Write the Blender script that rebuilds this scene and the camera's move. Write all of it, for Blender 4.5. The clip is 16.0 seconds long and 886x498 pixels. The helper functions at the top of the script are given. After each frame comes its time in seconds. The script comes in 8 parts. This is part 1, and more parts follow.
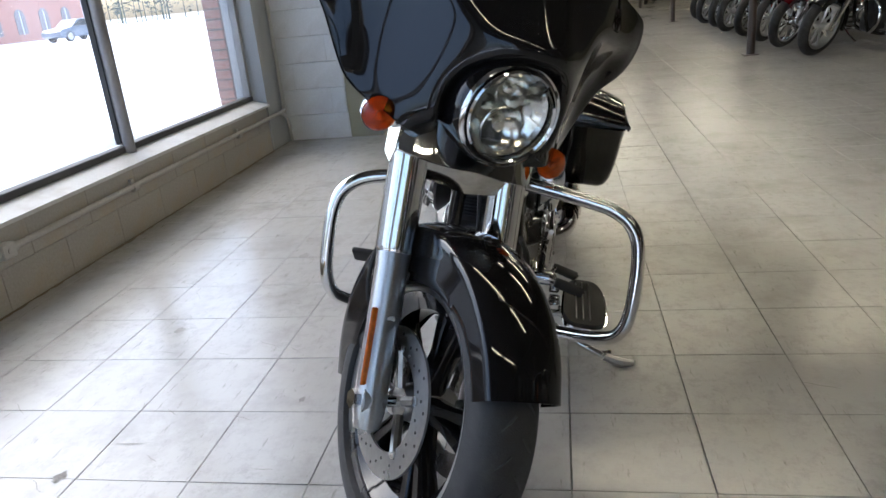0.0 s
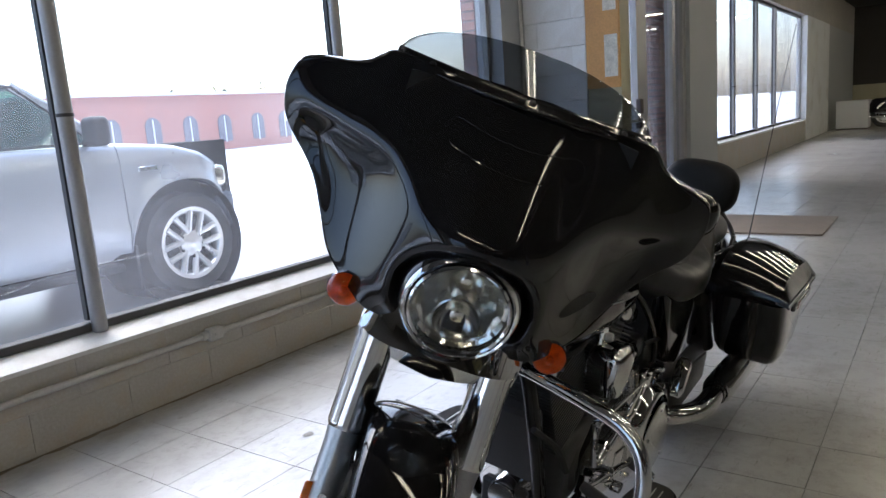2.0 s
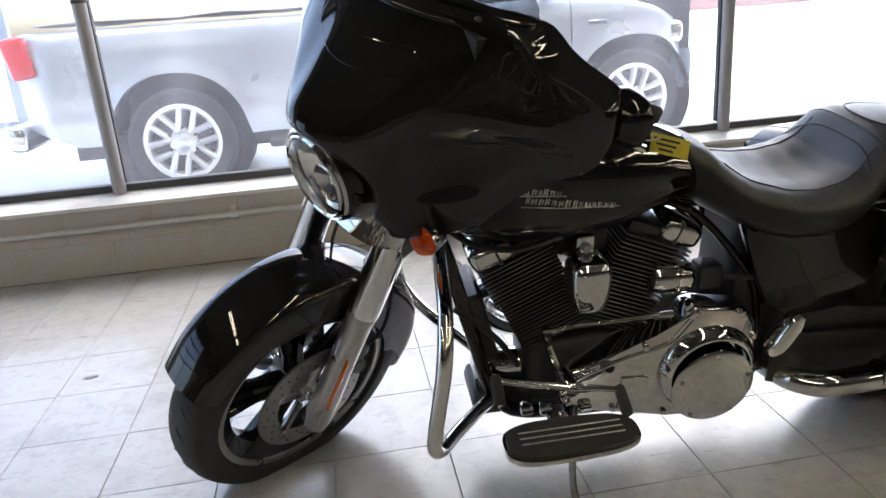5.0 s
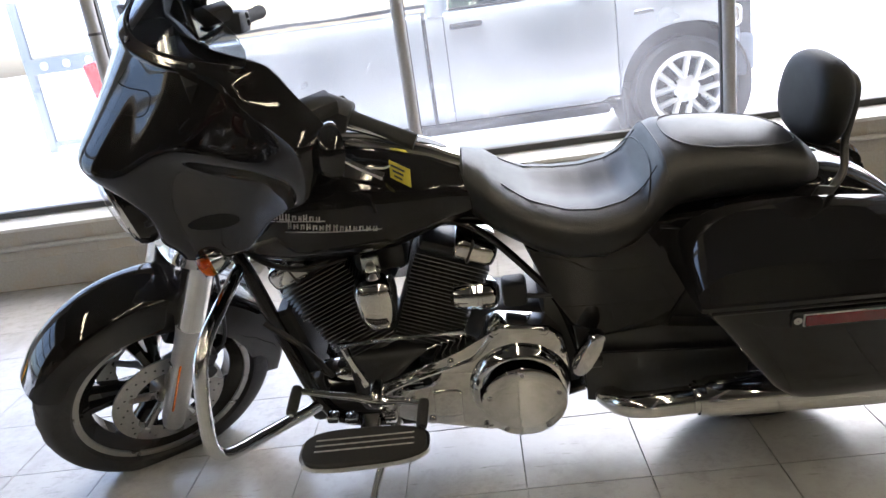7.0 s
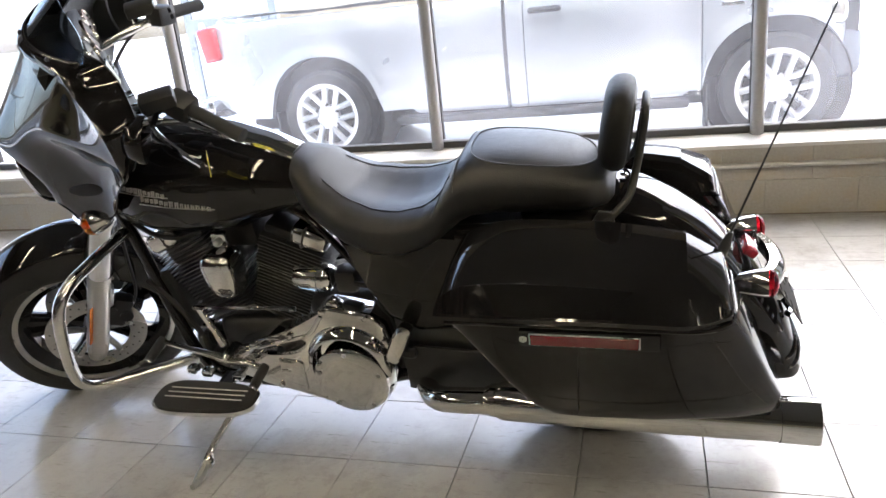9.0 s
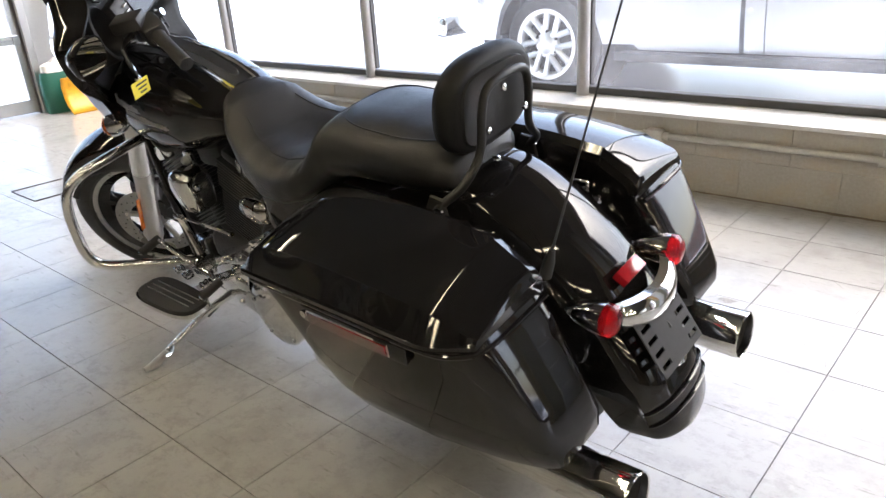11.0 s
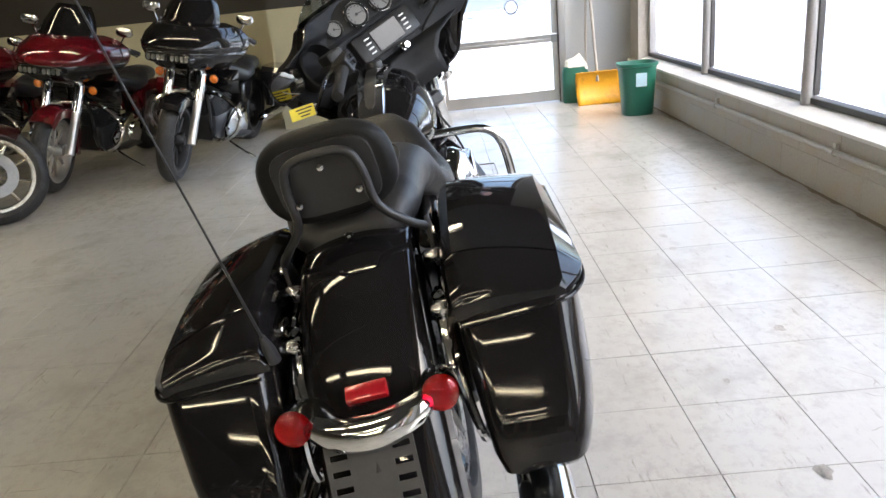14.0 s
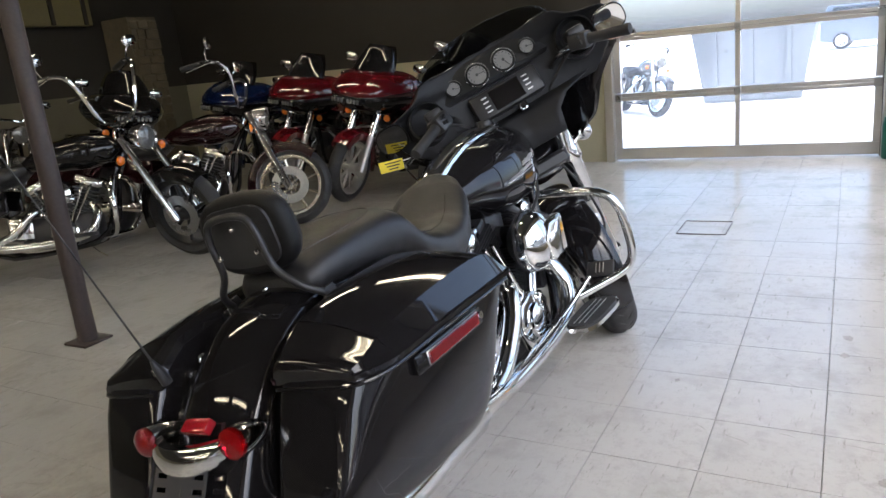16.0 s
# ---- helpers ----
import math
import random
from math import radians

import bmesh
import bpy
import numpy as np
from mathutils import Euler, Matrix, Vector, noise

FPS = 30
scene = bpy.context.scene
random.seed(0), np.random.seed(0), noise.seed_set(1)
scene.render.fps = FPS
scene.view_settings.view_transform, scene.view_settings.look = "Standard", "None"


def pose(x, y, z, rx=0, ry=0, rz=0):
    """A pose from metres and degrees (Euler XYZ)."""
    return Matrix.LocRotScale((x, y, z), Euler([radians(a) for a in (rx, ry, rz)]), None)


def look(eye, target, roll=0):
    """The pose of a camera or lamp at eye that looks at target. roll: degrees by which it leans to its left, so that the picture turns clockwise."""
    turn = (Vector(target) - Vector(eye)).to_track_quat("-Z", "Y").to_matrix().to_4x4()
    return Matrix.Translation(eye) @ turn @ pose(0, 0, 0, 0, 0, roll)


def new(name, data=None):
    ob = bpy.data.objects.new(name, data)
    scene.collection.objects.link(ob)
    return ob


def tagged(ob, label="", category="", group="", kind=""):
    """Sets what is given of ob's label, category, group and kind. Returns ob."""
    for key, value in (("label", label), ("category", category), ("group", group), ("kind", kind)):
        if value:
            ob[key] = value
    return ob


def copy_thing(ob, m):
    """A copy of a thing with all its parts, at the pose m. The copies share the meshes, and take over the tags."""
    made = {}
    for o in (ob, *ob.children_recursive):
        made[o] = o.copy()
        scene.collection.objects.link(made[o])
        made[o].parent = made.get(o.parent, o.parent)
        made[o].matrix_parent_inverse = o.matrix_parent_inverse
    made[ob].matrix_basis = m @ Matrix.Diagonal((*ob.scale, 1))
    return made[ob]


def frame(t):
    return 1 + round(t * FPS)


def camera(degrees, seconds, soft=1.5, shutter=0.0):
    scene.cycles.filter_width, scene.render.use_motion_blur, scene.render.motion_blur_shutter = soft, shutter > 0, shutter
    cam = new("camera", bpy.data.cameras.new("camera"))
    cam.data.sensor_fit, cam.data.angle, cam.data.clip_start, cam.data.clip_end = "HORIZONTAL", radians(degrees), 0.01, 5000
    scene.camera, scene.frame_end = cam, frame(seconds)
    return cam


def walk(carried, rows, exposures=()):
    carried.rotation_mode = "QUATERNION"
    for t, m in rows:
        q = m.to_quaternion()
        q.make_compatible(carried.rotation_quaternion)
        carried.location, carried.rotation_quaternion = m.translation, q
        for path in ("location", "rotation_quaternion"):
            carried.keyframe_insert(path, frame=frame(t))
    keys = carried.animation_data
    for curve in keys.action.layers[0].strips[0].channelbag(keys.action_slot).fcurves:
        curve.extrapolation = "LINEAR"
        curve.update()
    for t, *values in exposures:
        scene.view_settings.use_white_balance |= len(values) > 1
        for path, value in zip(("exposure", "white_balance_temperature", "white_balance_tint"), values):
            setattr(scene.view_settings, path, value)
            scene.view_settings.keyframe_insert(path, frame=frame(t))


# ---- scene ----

# ---- camera and its walk ----
cam = camera(63.1, 16.0, soft=1.5)
PATH = [
    (0, (-1.982, -0.133, 1.058), (-0.132, 0.205, 0.378), -5.5),
    (0.5, (-1.955, -0.281, 1.088), (-0.131, 0.266, 0.477), -5.2),
    (1, (-1.841, -0.416, 1.111), (-0.061, 0.32, 0.573), -5.1),
    (1.5, (-1.713, -0.543, 1.135), (0.009, 0.364, 0.676), -5.2),
    (2, (-1.628, -0.742, 1.157), (-0.029, 0.404, 0.795), -4.3),
    (2.5, (-1.513, -0.888, 1.11), (-0.075, 0.467, 0.8), -3.3),
    (3, (-1.351, -1.004, 1.086), (-0.132, 0.536, 0.707), -2.6),
    (3.5, (-1.202, -1.17, 1.074), (-0.191, 0.492, 0.61), -3.1),
    (6, (-0.135, -1.575, 1.143), (-0.157, 0.313, 0.485), -5.5),
    (6.5, (0.032, -1.558, 1.123), (0.008, 0.34, 0.493), -6.7),
    (7, (0.23, -1.628, 1.126), (0.095, 0.271, 0.512), -8.3),
    (7.5, (0.432, -1.715, 1.127), (0.155, 0.171, 0.521), -8.1),
    (8, (0.612, -1.696, 1.11), (0.266, 0.179, 0.504), -7.8),
    (8.5, (0.785, -1.653, 1.106), (0.376, 0.21, 0.503), -7.6),
    (9, (1.028, -1.631, 1.122), (0.473, 0.183, 0.487), -6.1),
    (9.2, (1.104, -1.614, 1.123), (0.484, 0.172, 0.471), -5.9),
    (11.3, (1.876, -0.956, 1.104), (0.544, 0.296, 0.293), -4.0),
    (11.5, (1.92, -0.873, 1.106), (0.532, 0.294, 0.263), -4.3),
    (12, (2.059, -0.686, 1.111), (0.557, 0.318, 0.252), -5.0),
    (12.5, (2.215, -0.493, 1.126), (0.565, 0.263, 0.286), -5.5),
    (13, (2.238, -0.276, 1.103), (0.48, 0.225, 0.292), -6.1),
    (13.5, (2.237, -0.053, 1.118), (0.411, 0.172, 0.334), -6.8),
    (14, (2.28, 0.215, 1.14), (0.395, 0.167, 0.473), -6.0),
    (14.5, (2.283, 0.428, 1.144), (0.396, 0.161, 0.538), -5.7),
    (15, (2.207, 0.647, 1.155), (0.345, 0.169, 0.604), -5.8),
    (15.5, (2.137, 0.869, 1.162), (0.332, 0.17, 0.655), -5.8),
    (16, (2.084, 1.105, 1.173), (0.409, 0.139, 0.661), -5.9),
]
EXPOSURES = [(0.0, -0.38, 5750, 12), (1.0, -0.57, 5700, 13), (2.0, -0.52, 5600, 14), (3.5, -0.25, 5700, 15), (6.0, 0.13, 6000, 15), (7.0, 0.28, 6000, 15), (9.0, 0.44, 6150, 15), (11.5, 0.4, 6200, 14), (13.5, 0.38, 6250, 12), (14.5, 0.12, 6050, 13), (16.0, -0.14, 6000, 14)]
walk(cam, [(t, look(eye, target, roll)) for t, eye, target, roll in PATH], EXPOSURES)

# ---- daylight and room lamps ----
world = bpy.data.worlds.new("world")
scene.world = world
world.use_nodes = True
wn, wl = world.node_tree.nodes, world.node_tree.links
sky = wn.new("ShaderNodeTexSky")
sky.sky_type = "NISHITA"
sky.sun_disc = False
sky.sun_elevation = radians(50)
sky.sun_rotation = radians(30)
sky.dust_density = 4.0
sky.air_density = 1.0
wn["Background"].inputs["Strength"].default_value = 0.68
wl.new(sky.outputs[0], wn["Background"].inputs["Color"])
sun = new("sun", bpy.data.lights.new("sun", "SUN"))
sun.data.energy = 5.0
sun.data.angle = radians(40)
sun.data.color = (1.0, 0.97, 0.93)
sun.matrix_basis = look((0, 0, 10), (1.0, 2.5, 5))
scene.view_settings.exposure = 0.0

# ---- mesh helpers ----
UP = Vector((0, 0, 1))


def part(name, bm, material, parent=None, label="", smooth=True, angle=38):
    """Link a bmesh as one mesh object, under a parent if given."""
    me = bpy.data.meshes.new(name)
    bmesh.ops.recalc_face_normals(bm, faces=bm.faces)
    bm.to_mesh(me)
    bm.free()
    me.materials.append(material)
    if smooth:
        me.shade_smooth()
        me.set_sharp_from_angle(angle=radians(angle))
    ob = new(name, me)
    ob.parent = parent
    if label:
        ob["label"] = label
    return ob


def thing(name, m, label, category, group="", kind=""):
    """An empty at the base of a thing; its parts are children."""
    ob = new(name)
    ob.empty_display_size = 0.1
    ob.matrix_basis = m
    return tagged(ob, label, category, group, kind)


def B():
    return bmesh.new()


def basis(d):
    """A matrix whose z axis is d."""
    return Vector(d).normalized().to_track_quat("Z", "Y").to_matrix()


def add_box(bm, c, s, rot=None, bevel=0.0, seg=1):
    m = Matrix.Translation(c) @ ((rot.to_4x4() if rot is not None else Matrix.Identity(4))) @ Matrix.Diagonal((s[0], s[1], s[2], 1))
    r = bmesh.ops.create_cube(bm, size=1.0, matrix=m)
    if bevel:
        es = {e for v in r["verts"] for e in v.link_edges}
        bmesh.ops.bevel(bm, geom=list(es), offset=bevel, segments=seg, profile=0.5, affect="EDGES")
    return bm


def ring(bm, pts):
    return [bm.verts.new(p) for p in pts]


def bridge(bm, a, b, closed=True):
    n = len(a)
    for i in range(n if closed else n - 1):
        j = (i + 1) % n
        try:
            bm.faces.new((a[i], a[j], b[j], b[i]))
        except ValueError:
            pass


def add_loft(bm, rings, caps=True, closed=True):
    """Skin a list of rings that hold the same number of points."""
    rs = [ring(bm, r) for r in rings]
    for a, b in zip(rs, rs[1:]):
        bridge(bm, a, b, closed)
    if caps and closed:
        bm.faces.new(rs[0])
        bm.faces.new(list(reversed(rs[-1])))
    return rs


def add_cyl(bm, p0, p1, r0, r1=None, seg=20, caps=True):
    r1 = r0 if r1 is None else r1
    p0, p1 = Vector(p0), Vector(p1)
    m = basis(p1 - p0)
    circ = [m @ Vector((math.cos(a), math.sin(a), 0)) for a in (2 * math.pi * i / seg for i in range(seg))]
    add_loft(bm, [[p0 + c * r0 for c in circ], [p1 + c * r1 for c in circ]], caps)
    return bm


def add_lathe(bm, profile, o, d, seg=32, caps=False):
    """Turn a profile of (along, radius) pairs about the axis d through o."""
    m, o = basis(d), Vector(o)
    rings = []
    for h, r in profile:
        rings.append([o + m @ Vector((r * math.cos(2 * math.pi * i / seg), r * math.sin(2 * math.pi * i / seg), h)) for i in range(seg)])
    add_loft(bm, rings, caps)
    return bm


def spline(pts, n=6, closed=False):
    """Points along a Catmull-Rom curve through the given ones."""
    p = [Vector(q) for q in pts]
    k, out = len(p), []
    for i in range(k if closed else k - 1):
        if closed:
            a, b, c, d = p[i - 1], p[i], p[(i + 1) % k], p[(i + 2) % k]
        else:
            b, c = p[i], p[i + 1]
            a = p[i - 1] if i else b + (b - c)
            d = p[i + 2] if i + 2 < k else c + (c - b)
        for j in range(n):
            t = j / n
            out.append(0.5 * (2 * b + (c - a) * t + (2 * a - 5 * b + 4 * c - d) * t * t + (3 * b - a - 3 * c + d) * t ** 3))
    if not closed:
        out.append(p[-1])
    return out


def add_tube(bm, pts, r, seg=10, smooth=5, closed=False, caps=True):
    """A tube along points; r may be a list of radii, one a point."""
    radii = r if isinstance(r, (list, tuple)) else [r] * len(pts)
    q = spline(pts, smooth, closed) if smooth > 1 else [Vector(p) for p in pts]
    n = len(q)
    rad = [np.interp(i / max(n - 1, 1) * (len(radii) - 1), range(len(radii)), radii) for i in range(n)]
    t0 = (q[1] - q[0]).normalized()
    nrm = t0.orthogonal().normalized()
    rings, prev = [], t0
    for i in range(n):
        if closed:
            t = (q[(i + 1) % n] - q[i - 1]).normalized()
        else:
            t = (q[min(i + 1, n - 1)] - q[max(i - 1, 0)]).normalized()
        nrm = (prev.rotation_difference(t) @ nrm).normalized()
        bi = t.cross(nrm)
        rings.append([q[i] + (nrm * math.cos(2 * math.pi * k / seg) + bi * math.sin(2 * math.pi * k / seg)) * float(rad[i]) for k in range(seg)])
        prev = t
    if closed:
        rings.append(rings[0])
    add_loft(bm, rings, caps and not closed)
    if closed:
        bmesh.ops.remove_doubles(bm, verts=bm.verts, dist=1e-5)
    return bm


def add_prism(bm, outline, axis, lo, hi, bevel=0.0, seg=2):
    """Extrude a 2D outline along an axis (0 x, 1 y, 2 z) from lo to hi."""
    def at(p, h):
        v = list(p)
        v.insert(axis, h)
        return v
    before = set(bm.verts)
    a, b = ring(bm, [at(p, lo) for p in outline]), ring(bm, [at(p, hi) for p in outline])
    bridge(bm, a, b)
    fa, fb = bm.faces.new(a), bm.faces.new(list(reversed(b)))
    if bevel:
        es = set(fa.edges) | set(fb.edges)
        bmesh.ops.bevel(bm, geom=list(es), offset=bevel, segments=seg, profile=0.5, affect="EDGES")
    return bm


def superellipse(cx, cy, rx, ry, n, power=2.5, start=0.0):
    """Points round a squarish oval in a plane."""
    out = []
    for i in range(n):
        a = start + 2 * math.pi * i / n
        c, s = math.cos(a), math.sin(a)
        out.append((cx + rx * math.copysign(abs(c) ** (2 / power), c), cy + ry * math.copysign(abs(s) ** (2 / power), s)))
    return out


def turn(bm, m):
    bm.transform(m)
    return bm


# ---- materials ----
def material(name, color, rough=0.5, metal=0.0, var=0.12, scale=6.0, fine=80.0, bump=0.0, bump_scale=200.0, coat=0.0, rough_var=0.1, spec=0.5, dark=None, dark_amount=0.0, dark_scale=2.0, dark_edge=(0.52, 0.66)):
    """A surface with variation at two scales, a fine relief, and stains if dark is given."""
    m = bpy.data.materials.new(name)
    m.use_nodes = True
    n, l = m.node_tree.nodes, m.node_tree.links
    p = n["Principled BSDF"]
    tc = n.new("ShaderNodeTexCoord")
    big, small = n.new("ShaderNodeTexNoise"), n.new("ShaderNodeTexNoise")
    big.inputs["Scale"].default_value, small.inputs["Scale"].default_value = scale, fine
    big.inputs["Detail"].default_value, small.inputs["Detail"].default_value = 4, 3
    l.new(tc.outputs["Object"], big.inputs["Vector"])
    l.new(tc.outputs["Object"], small.inputs["Vector"])
    add = n.new("ShaderNodeMath")
    add.operation = "ADD"
    l.new(big.outputs["Fac"], add.inputs[0])
    l.new(small.outputs["Fac"], add.inputs[1])
    ramp = n.new("ShaderNodeMapRange")
    ramp.inputs["From Min"].default_value, ramp.inputs["From Max"].default_value = 0.6, 1.4
    ramp.inputs["To Min"].default_value, ramp.inputs["To Max"].default_value = 1 - var, 1 + var
    l.new(add.outputs[0], ramp.inputs["Value"])
    mul = n.new("ShaderNodeVectorMath")
    mul.operation = "SCALE"
    mul.inputs[0].default_value = color[:3]
    l.new(ramp.outputs[0], mul.inputs["Scale"])
    out = mul.outputs[0]
    if dark is not None:
        st = n.new("ShaderNodeTexNoise")
        st.inputs["Scale"].default_value, st.inputs["Detail"].default_value = dark_scale, 8
        st.inputs["Roughness"].default_value = 0.65
        l.new(tc.outputs["Object"], st.inputs["Vector"])
        sr = n.new("ShaderNodeMapRange")
        sr.inputs["From Min"].default_value, sr.inputs["From Max"].default_value = dark_edge
        sr.inputs["To Max"].default_value = dark_amount
        l.new(st.outputs["Fac"], sr.inputs["Value"])
        mx = n.new("ShaderNodeMix")
        mx.data_type = "RGBA"
        l.new(sr.outputs[0], mx.inputs["Factor"])
        l.new(out, mx.inputs["A"])
        mx.inputs["B"].default_value = (*dark, 1)
        out = mx.outputs["Result"]
    l.new(out, p.inputs["Base Color"])
    p.inputs["Metallic"].default_value = metal
    p.inputs["Specular IOR Level"].default_value = spec
    rr = n.new("ShaderNodeMapRange")
    rr.inputs["From Min"].default_value, rr.inputs["From Max"].default_value = 0.3, 0.7
    rr.inputs["To Min"].default_value, rr.inputs["To Max"].default_value = max(rough * (1 - rough_var), 0.0), min(rough * (1 + rough_var), 1)
    l.new(big.outputs["Fac"], rr.inputs["Value"])
    l.new(rr.outputs[0], p.inputs["Roughness"])
    if coat:
        p.inputs["Coat Weight"].default_value = coat
        p.inputs["Coat Roughness"].default_value = 0.02
    if bump:
        bn, bt = n.new("ShaderNodeBump"), n.new("ShaderNodeTexNoise")
        bt.inputs["Scale"].default_value, bt.inputs["Detail"].default_value = bump_scale, 3
        l.new(tc.outputs["Object"], bt.inputs["Vector"])
        l.new(bt.outputs["Fac"], bn.inputs["Height"])
        bn.inputs["Strength"].default_value, bn.inputs["Distance"].default_value = bump, 0.002
        l.new(bn.outputs[0], p.inputs["Normal"])
    return m


def glass(name, color=(1, 1, 1), rough=0.0, ior=1.45, thin=False):
    m = bpy.data.materials.new(name)
    m.use_nodes = True
    n, l = m.node_tree.nodes, m.node_tree.links
    p = n["Principled BSDF"]
    p.inputs["Base Color"].default_value = (*color, 1)
    p.inputs["Roughness"].default_value = rough
    p.inputs["IOR"].default_value = ior
    p.inputs["Transmission Weight"].default_value = 1.0
    if thin:
        n.remove(p)
        tr, gl, lw, mix = n.new("ShaderNodeBsdfTransparent"), n.new("ShaderNodeBsdfGlossy"), n.new("ShaderNodeLayerWeight"), n.new("ShaderNodeMixShader")
        pw, fr = n.new("ShaderNodeMath"), n.new("ShaderNodeMapRange")
        pw.operation = "POWER"
        pw.inputs[1].default_value = 5.0
        lw.inputs["Blend"].default_value = 0.5
        l.new(lw.outputs["Facing"], pw.inputs[0])
        l.new(pw.outputs[0], fr.inputs["Value"])
        fr.inputs["To Min"].default_value, fr.inputs["To Max"].default_value = 0.03, 0.9
        tr.inputs["Color"].default_value = (*color, 1)
        gl.inputs["Roughness"].default_value = rough
        l.new(fr.outputs[0], mix.inputs[0])
        l.new(tr.outputs[0], mix.inputs[1])
        l.new(gl.outputs[0], mix.inputs[2])
        l.new(mix.outputs[0], n["Material Output"].inputs["Surface"])
    return m


def glow(name, color, strength):
    m = bpy.data.materials.new(name)
    m.use_nodes = True
    p = m.node_tree.nodes["Principled BSDF"]
    p.inputs["Base Color"].default_value = (*color, 1)
    p.inputs["Emission Color"].default_value = (*color, 1)
    p.inputs["Emission Strength"].default_value = strength
    return m


GLOSS_BLACK = material("gloss_black_paint", (0.0075, 0.0072, 0.0076), 0.05, coat=0.12, var=0.2, scale=3, rough_var=0.3, spec=0.38)
SATIN_BLACK = material("satin_black", (0.017, 0.017, 0.017), 0.42, var=0.2, bump=0.15)
ENGINE_BLACK = material("engine_black", (0.016, 0.016, 0.017), 0.38, var=0.25, bump=0.3, bump_scale=300)
INNER_BLACK = material("inner_fairing_black", (0.008, 0.0085, 0.0095), 0.5, var=0.15, bump=0.3, bump_scale=500, spec=0.3)
CHROME = material("chrome", (0.72, 0.72, 0.71), 0.06, metal=1.0, var=0.06, rough_var=0.5)
SATIN_ALU = material("satin_aluminium", (0.52, 0.51, 0.49), 0.32, metal=1.0, var=0.12, fine=200)
STEEL = material("machined_steel", (0.4, 0.4, 0.39), 0.28, metal=1.0, var=0.15)
RUBBER = material("rubber", (0.016, 0.016, 0.016), 0.72, var=0.25, bump=0.4, bump_scale=250)
TYRE = material("tyre_rubber", (0.02, 0.02, 0.0205), 0.66, var=0.3, scale=10, bump=0.5, bump_scale=300, dark=(0.06, 0.058, 0.055), dark_amount=0.4, dark_scale=14)
LEATHER = material("black_leather", (0.013, 0.013, 0.0135), 0.38, var=0.2, scale=5, fine=120, bump=0.5, bump_scale=420, rough_var=0.2)
PAD_VINYL = material("matt_black_vinyl", (0.007, 0.007, 0.007), 0.5, var=0.2, scale=5, fine=120, bump=0.4, bump_scale=420, spec=0.25)
PAINT_WHITE = material("grey_white_wall_paint", (0.74, 0.75, 0.75), 0.6, var=0.08, scale=1.5, bump=0.4, bump_scale=60, dark=(0.4, 0.36, 0.29), dark_amount=0.35, dark_scale=1.6)
BLOCK = material("painted_block", (0.385, 0.362, 0.318), 0.62, var=0.14, scale=3, bump=0.7, bump_scale=90, dark=(0.4, 0.32, 0.2), dark_amount=0.7, dark_scale=4.5, dark_edge=(0.5, 0.7))
BRICK_MORTAR = material("dirty_brick_mortar", (0.17, 0.13, 0.11), 0.9, var=0.25, bump=0.3, bump_scale=120)
MORTAR = material("mortar_line", (0.385, 0.362, 0.318), 0.8, var=0.2, bump=0.3, bump_scale=120)
SILL = material("sill_paint", (0.6, 0.6, 0.57), 0.5, var=0.08, scale=2, dark=(0.36, 0.32, 0.26), dark_amount=0.4, dark_scale=5)
ALU = material("window_aluminium", (0.36, 0.355, 0.35), 0.42, metal=0.35, var=0.1)
DARK_FRAME = material("dark_window_gasket", (0.06, 0.06, 0.06), 0.6)
PANE = glass("window_glass", (0.94, 0.97, 0.97), 0.0, 1.45, thin=True)


def hazy_pane(m, least, most):
    """An uneven dirty film, lit through from outside, that also puts in the glare's haze."""
    n, l = m.node_tree.nodes, m.node_tree.links
    out = n["Material Output"].inputs["Surface"]
    clean = out.links[0].from_socket
    film, mix, noise, mr, geo, mp = (n.new("ShaderNode" + k) for k in ("BsdfTranslucent", "MixShader", "TexNoise", "MapRange", "NewGeometry", "Mapping"))
    film.inputs["Color"].default_value = (0.9, 0.92, 0.95, 1)
    l.new(geo.outputs["Position"], mp.inputs["Vector"])
    mp.inputs["Scale"].default_value = (1.6, 1.6, 0.7)
    l.new(mp.outputs[0], noise.inputs["Vector"])
    noise.inputs["Scale"].default_value, noise.inputs["Detail"].default_value = 1.4, 7
    l.new(noise.outputs["Fac"], mr.inputs["Value"])
    mr.inputs["From Min"].default_value, mr.inputs["From Max"].default_value = 0.35, 0.7
    mr.inputs["To Min"].default_value, mr.inputs["To Max"].default_value = least, most
    l.new(mr.outputs[0], mix.inputs[0])
    l.new(clean, mix.inputs[1])
    l.new(film.outputs[0], mix.inputs[2])
    l.new(mix.outputs[0], out)


hazy_pane(PANE, 0.02, 0.07)
CREAM = material("cream_wall_paint", (0.33, 0.31, 0.21), 0.6, var=0.1, scale=0.8, bump=0.3, bump_scale=60, dark=(0.3, 0.27, 0.2), dark_amount=0.4, dark_scale=1.2)
# the cream paint again, darkened to put the back wall's shade into it
DIM_CREAM = material("dimmed_cream_paint", (0.1, 0.092, 0.062), 0.6, var=0.15, scale=0.8, dark=(0.06, 0.05, 0.035), dark_amount=0.4, dark_scale=1.2)
DARK_WALL = material("dark_brown_wall_paint", (0.014, 0.0115, 0.009), 0.65, var=0.2, scale=1)
GREY_WALL = material("grey_wall_paint", (0.38, 0.395, 0.4), 0.6, var=0.08, scale=1, bump=0.3, bump_scale=60)
CEIL = material("dark_ceiling", (0.05, 0.047, 0.042), 0.8, var=0.2, scale=1)
PANE_GATE = glass("lift_door_glass", (0.94, 0.97, 0.97), 0.0, 1.45, thin=True)
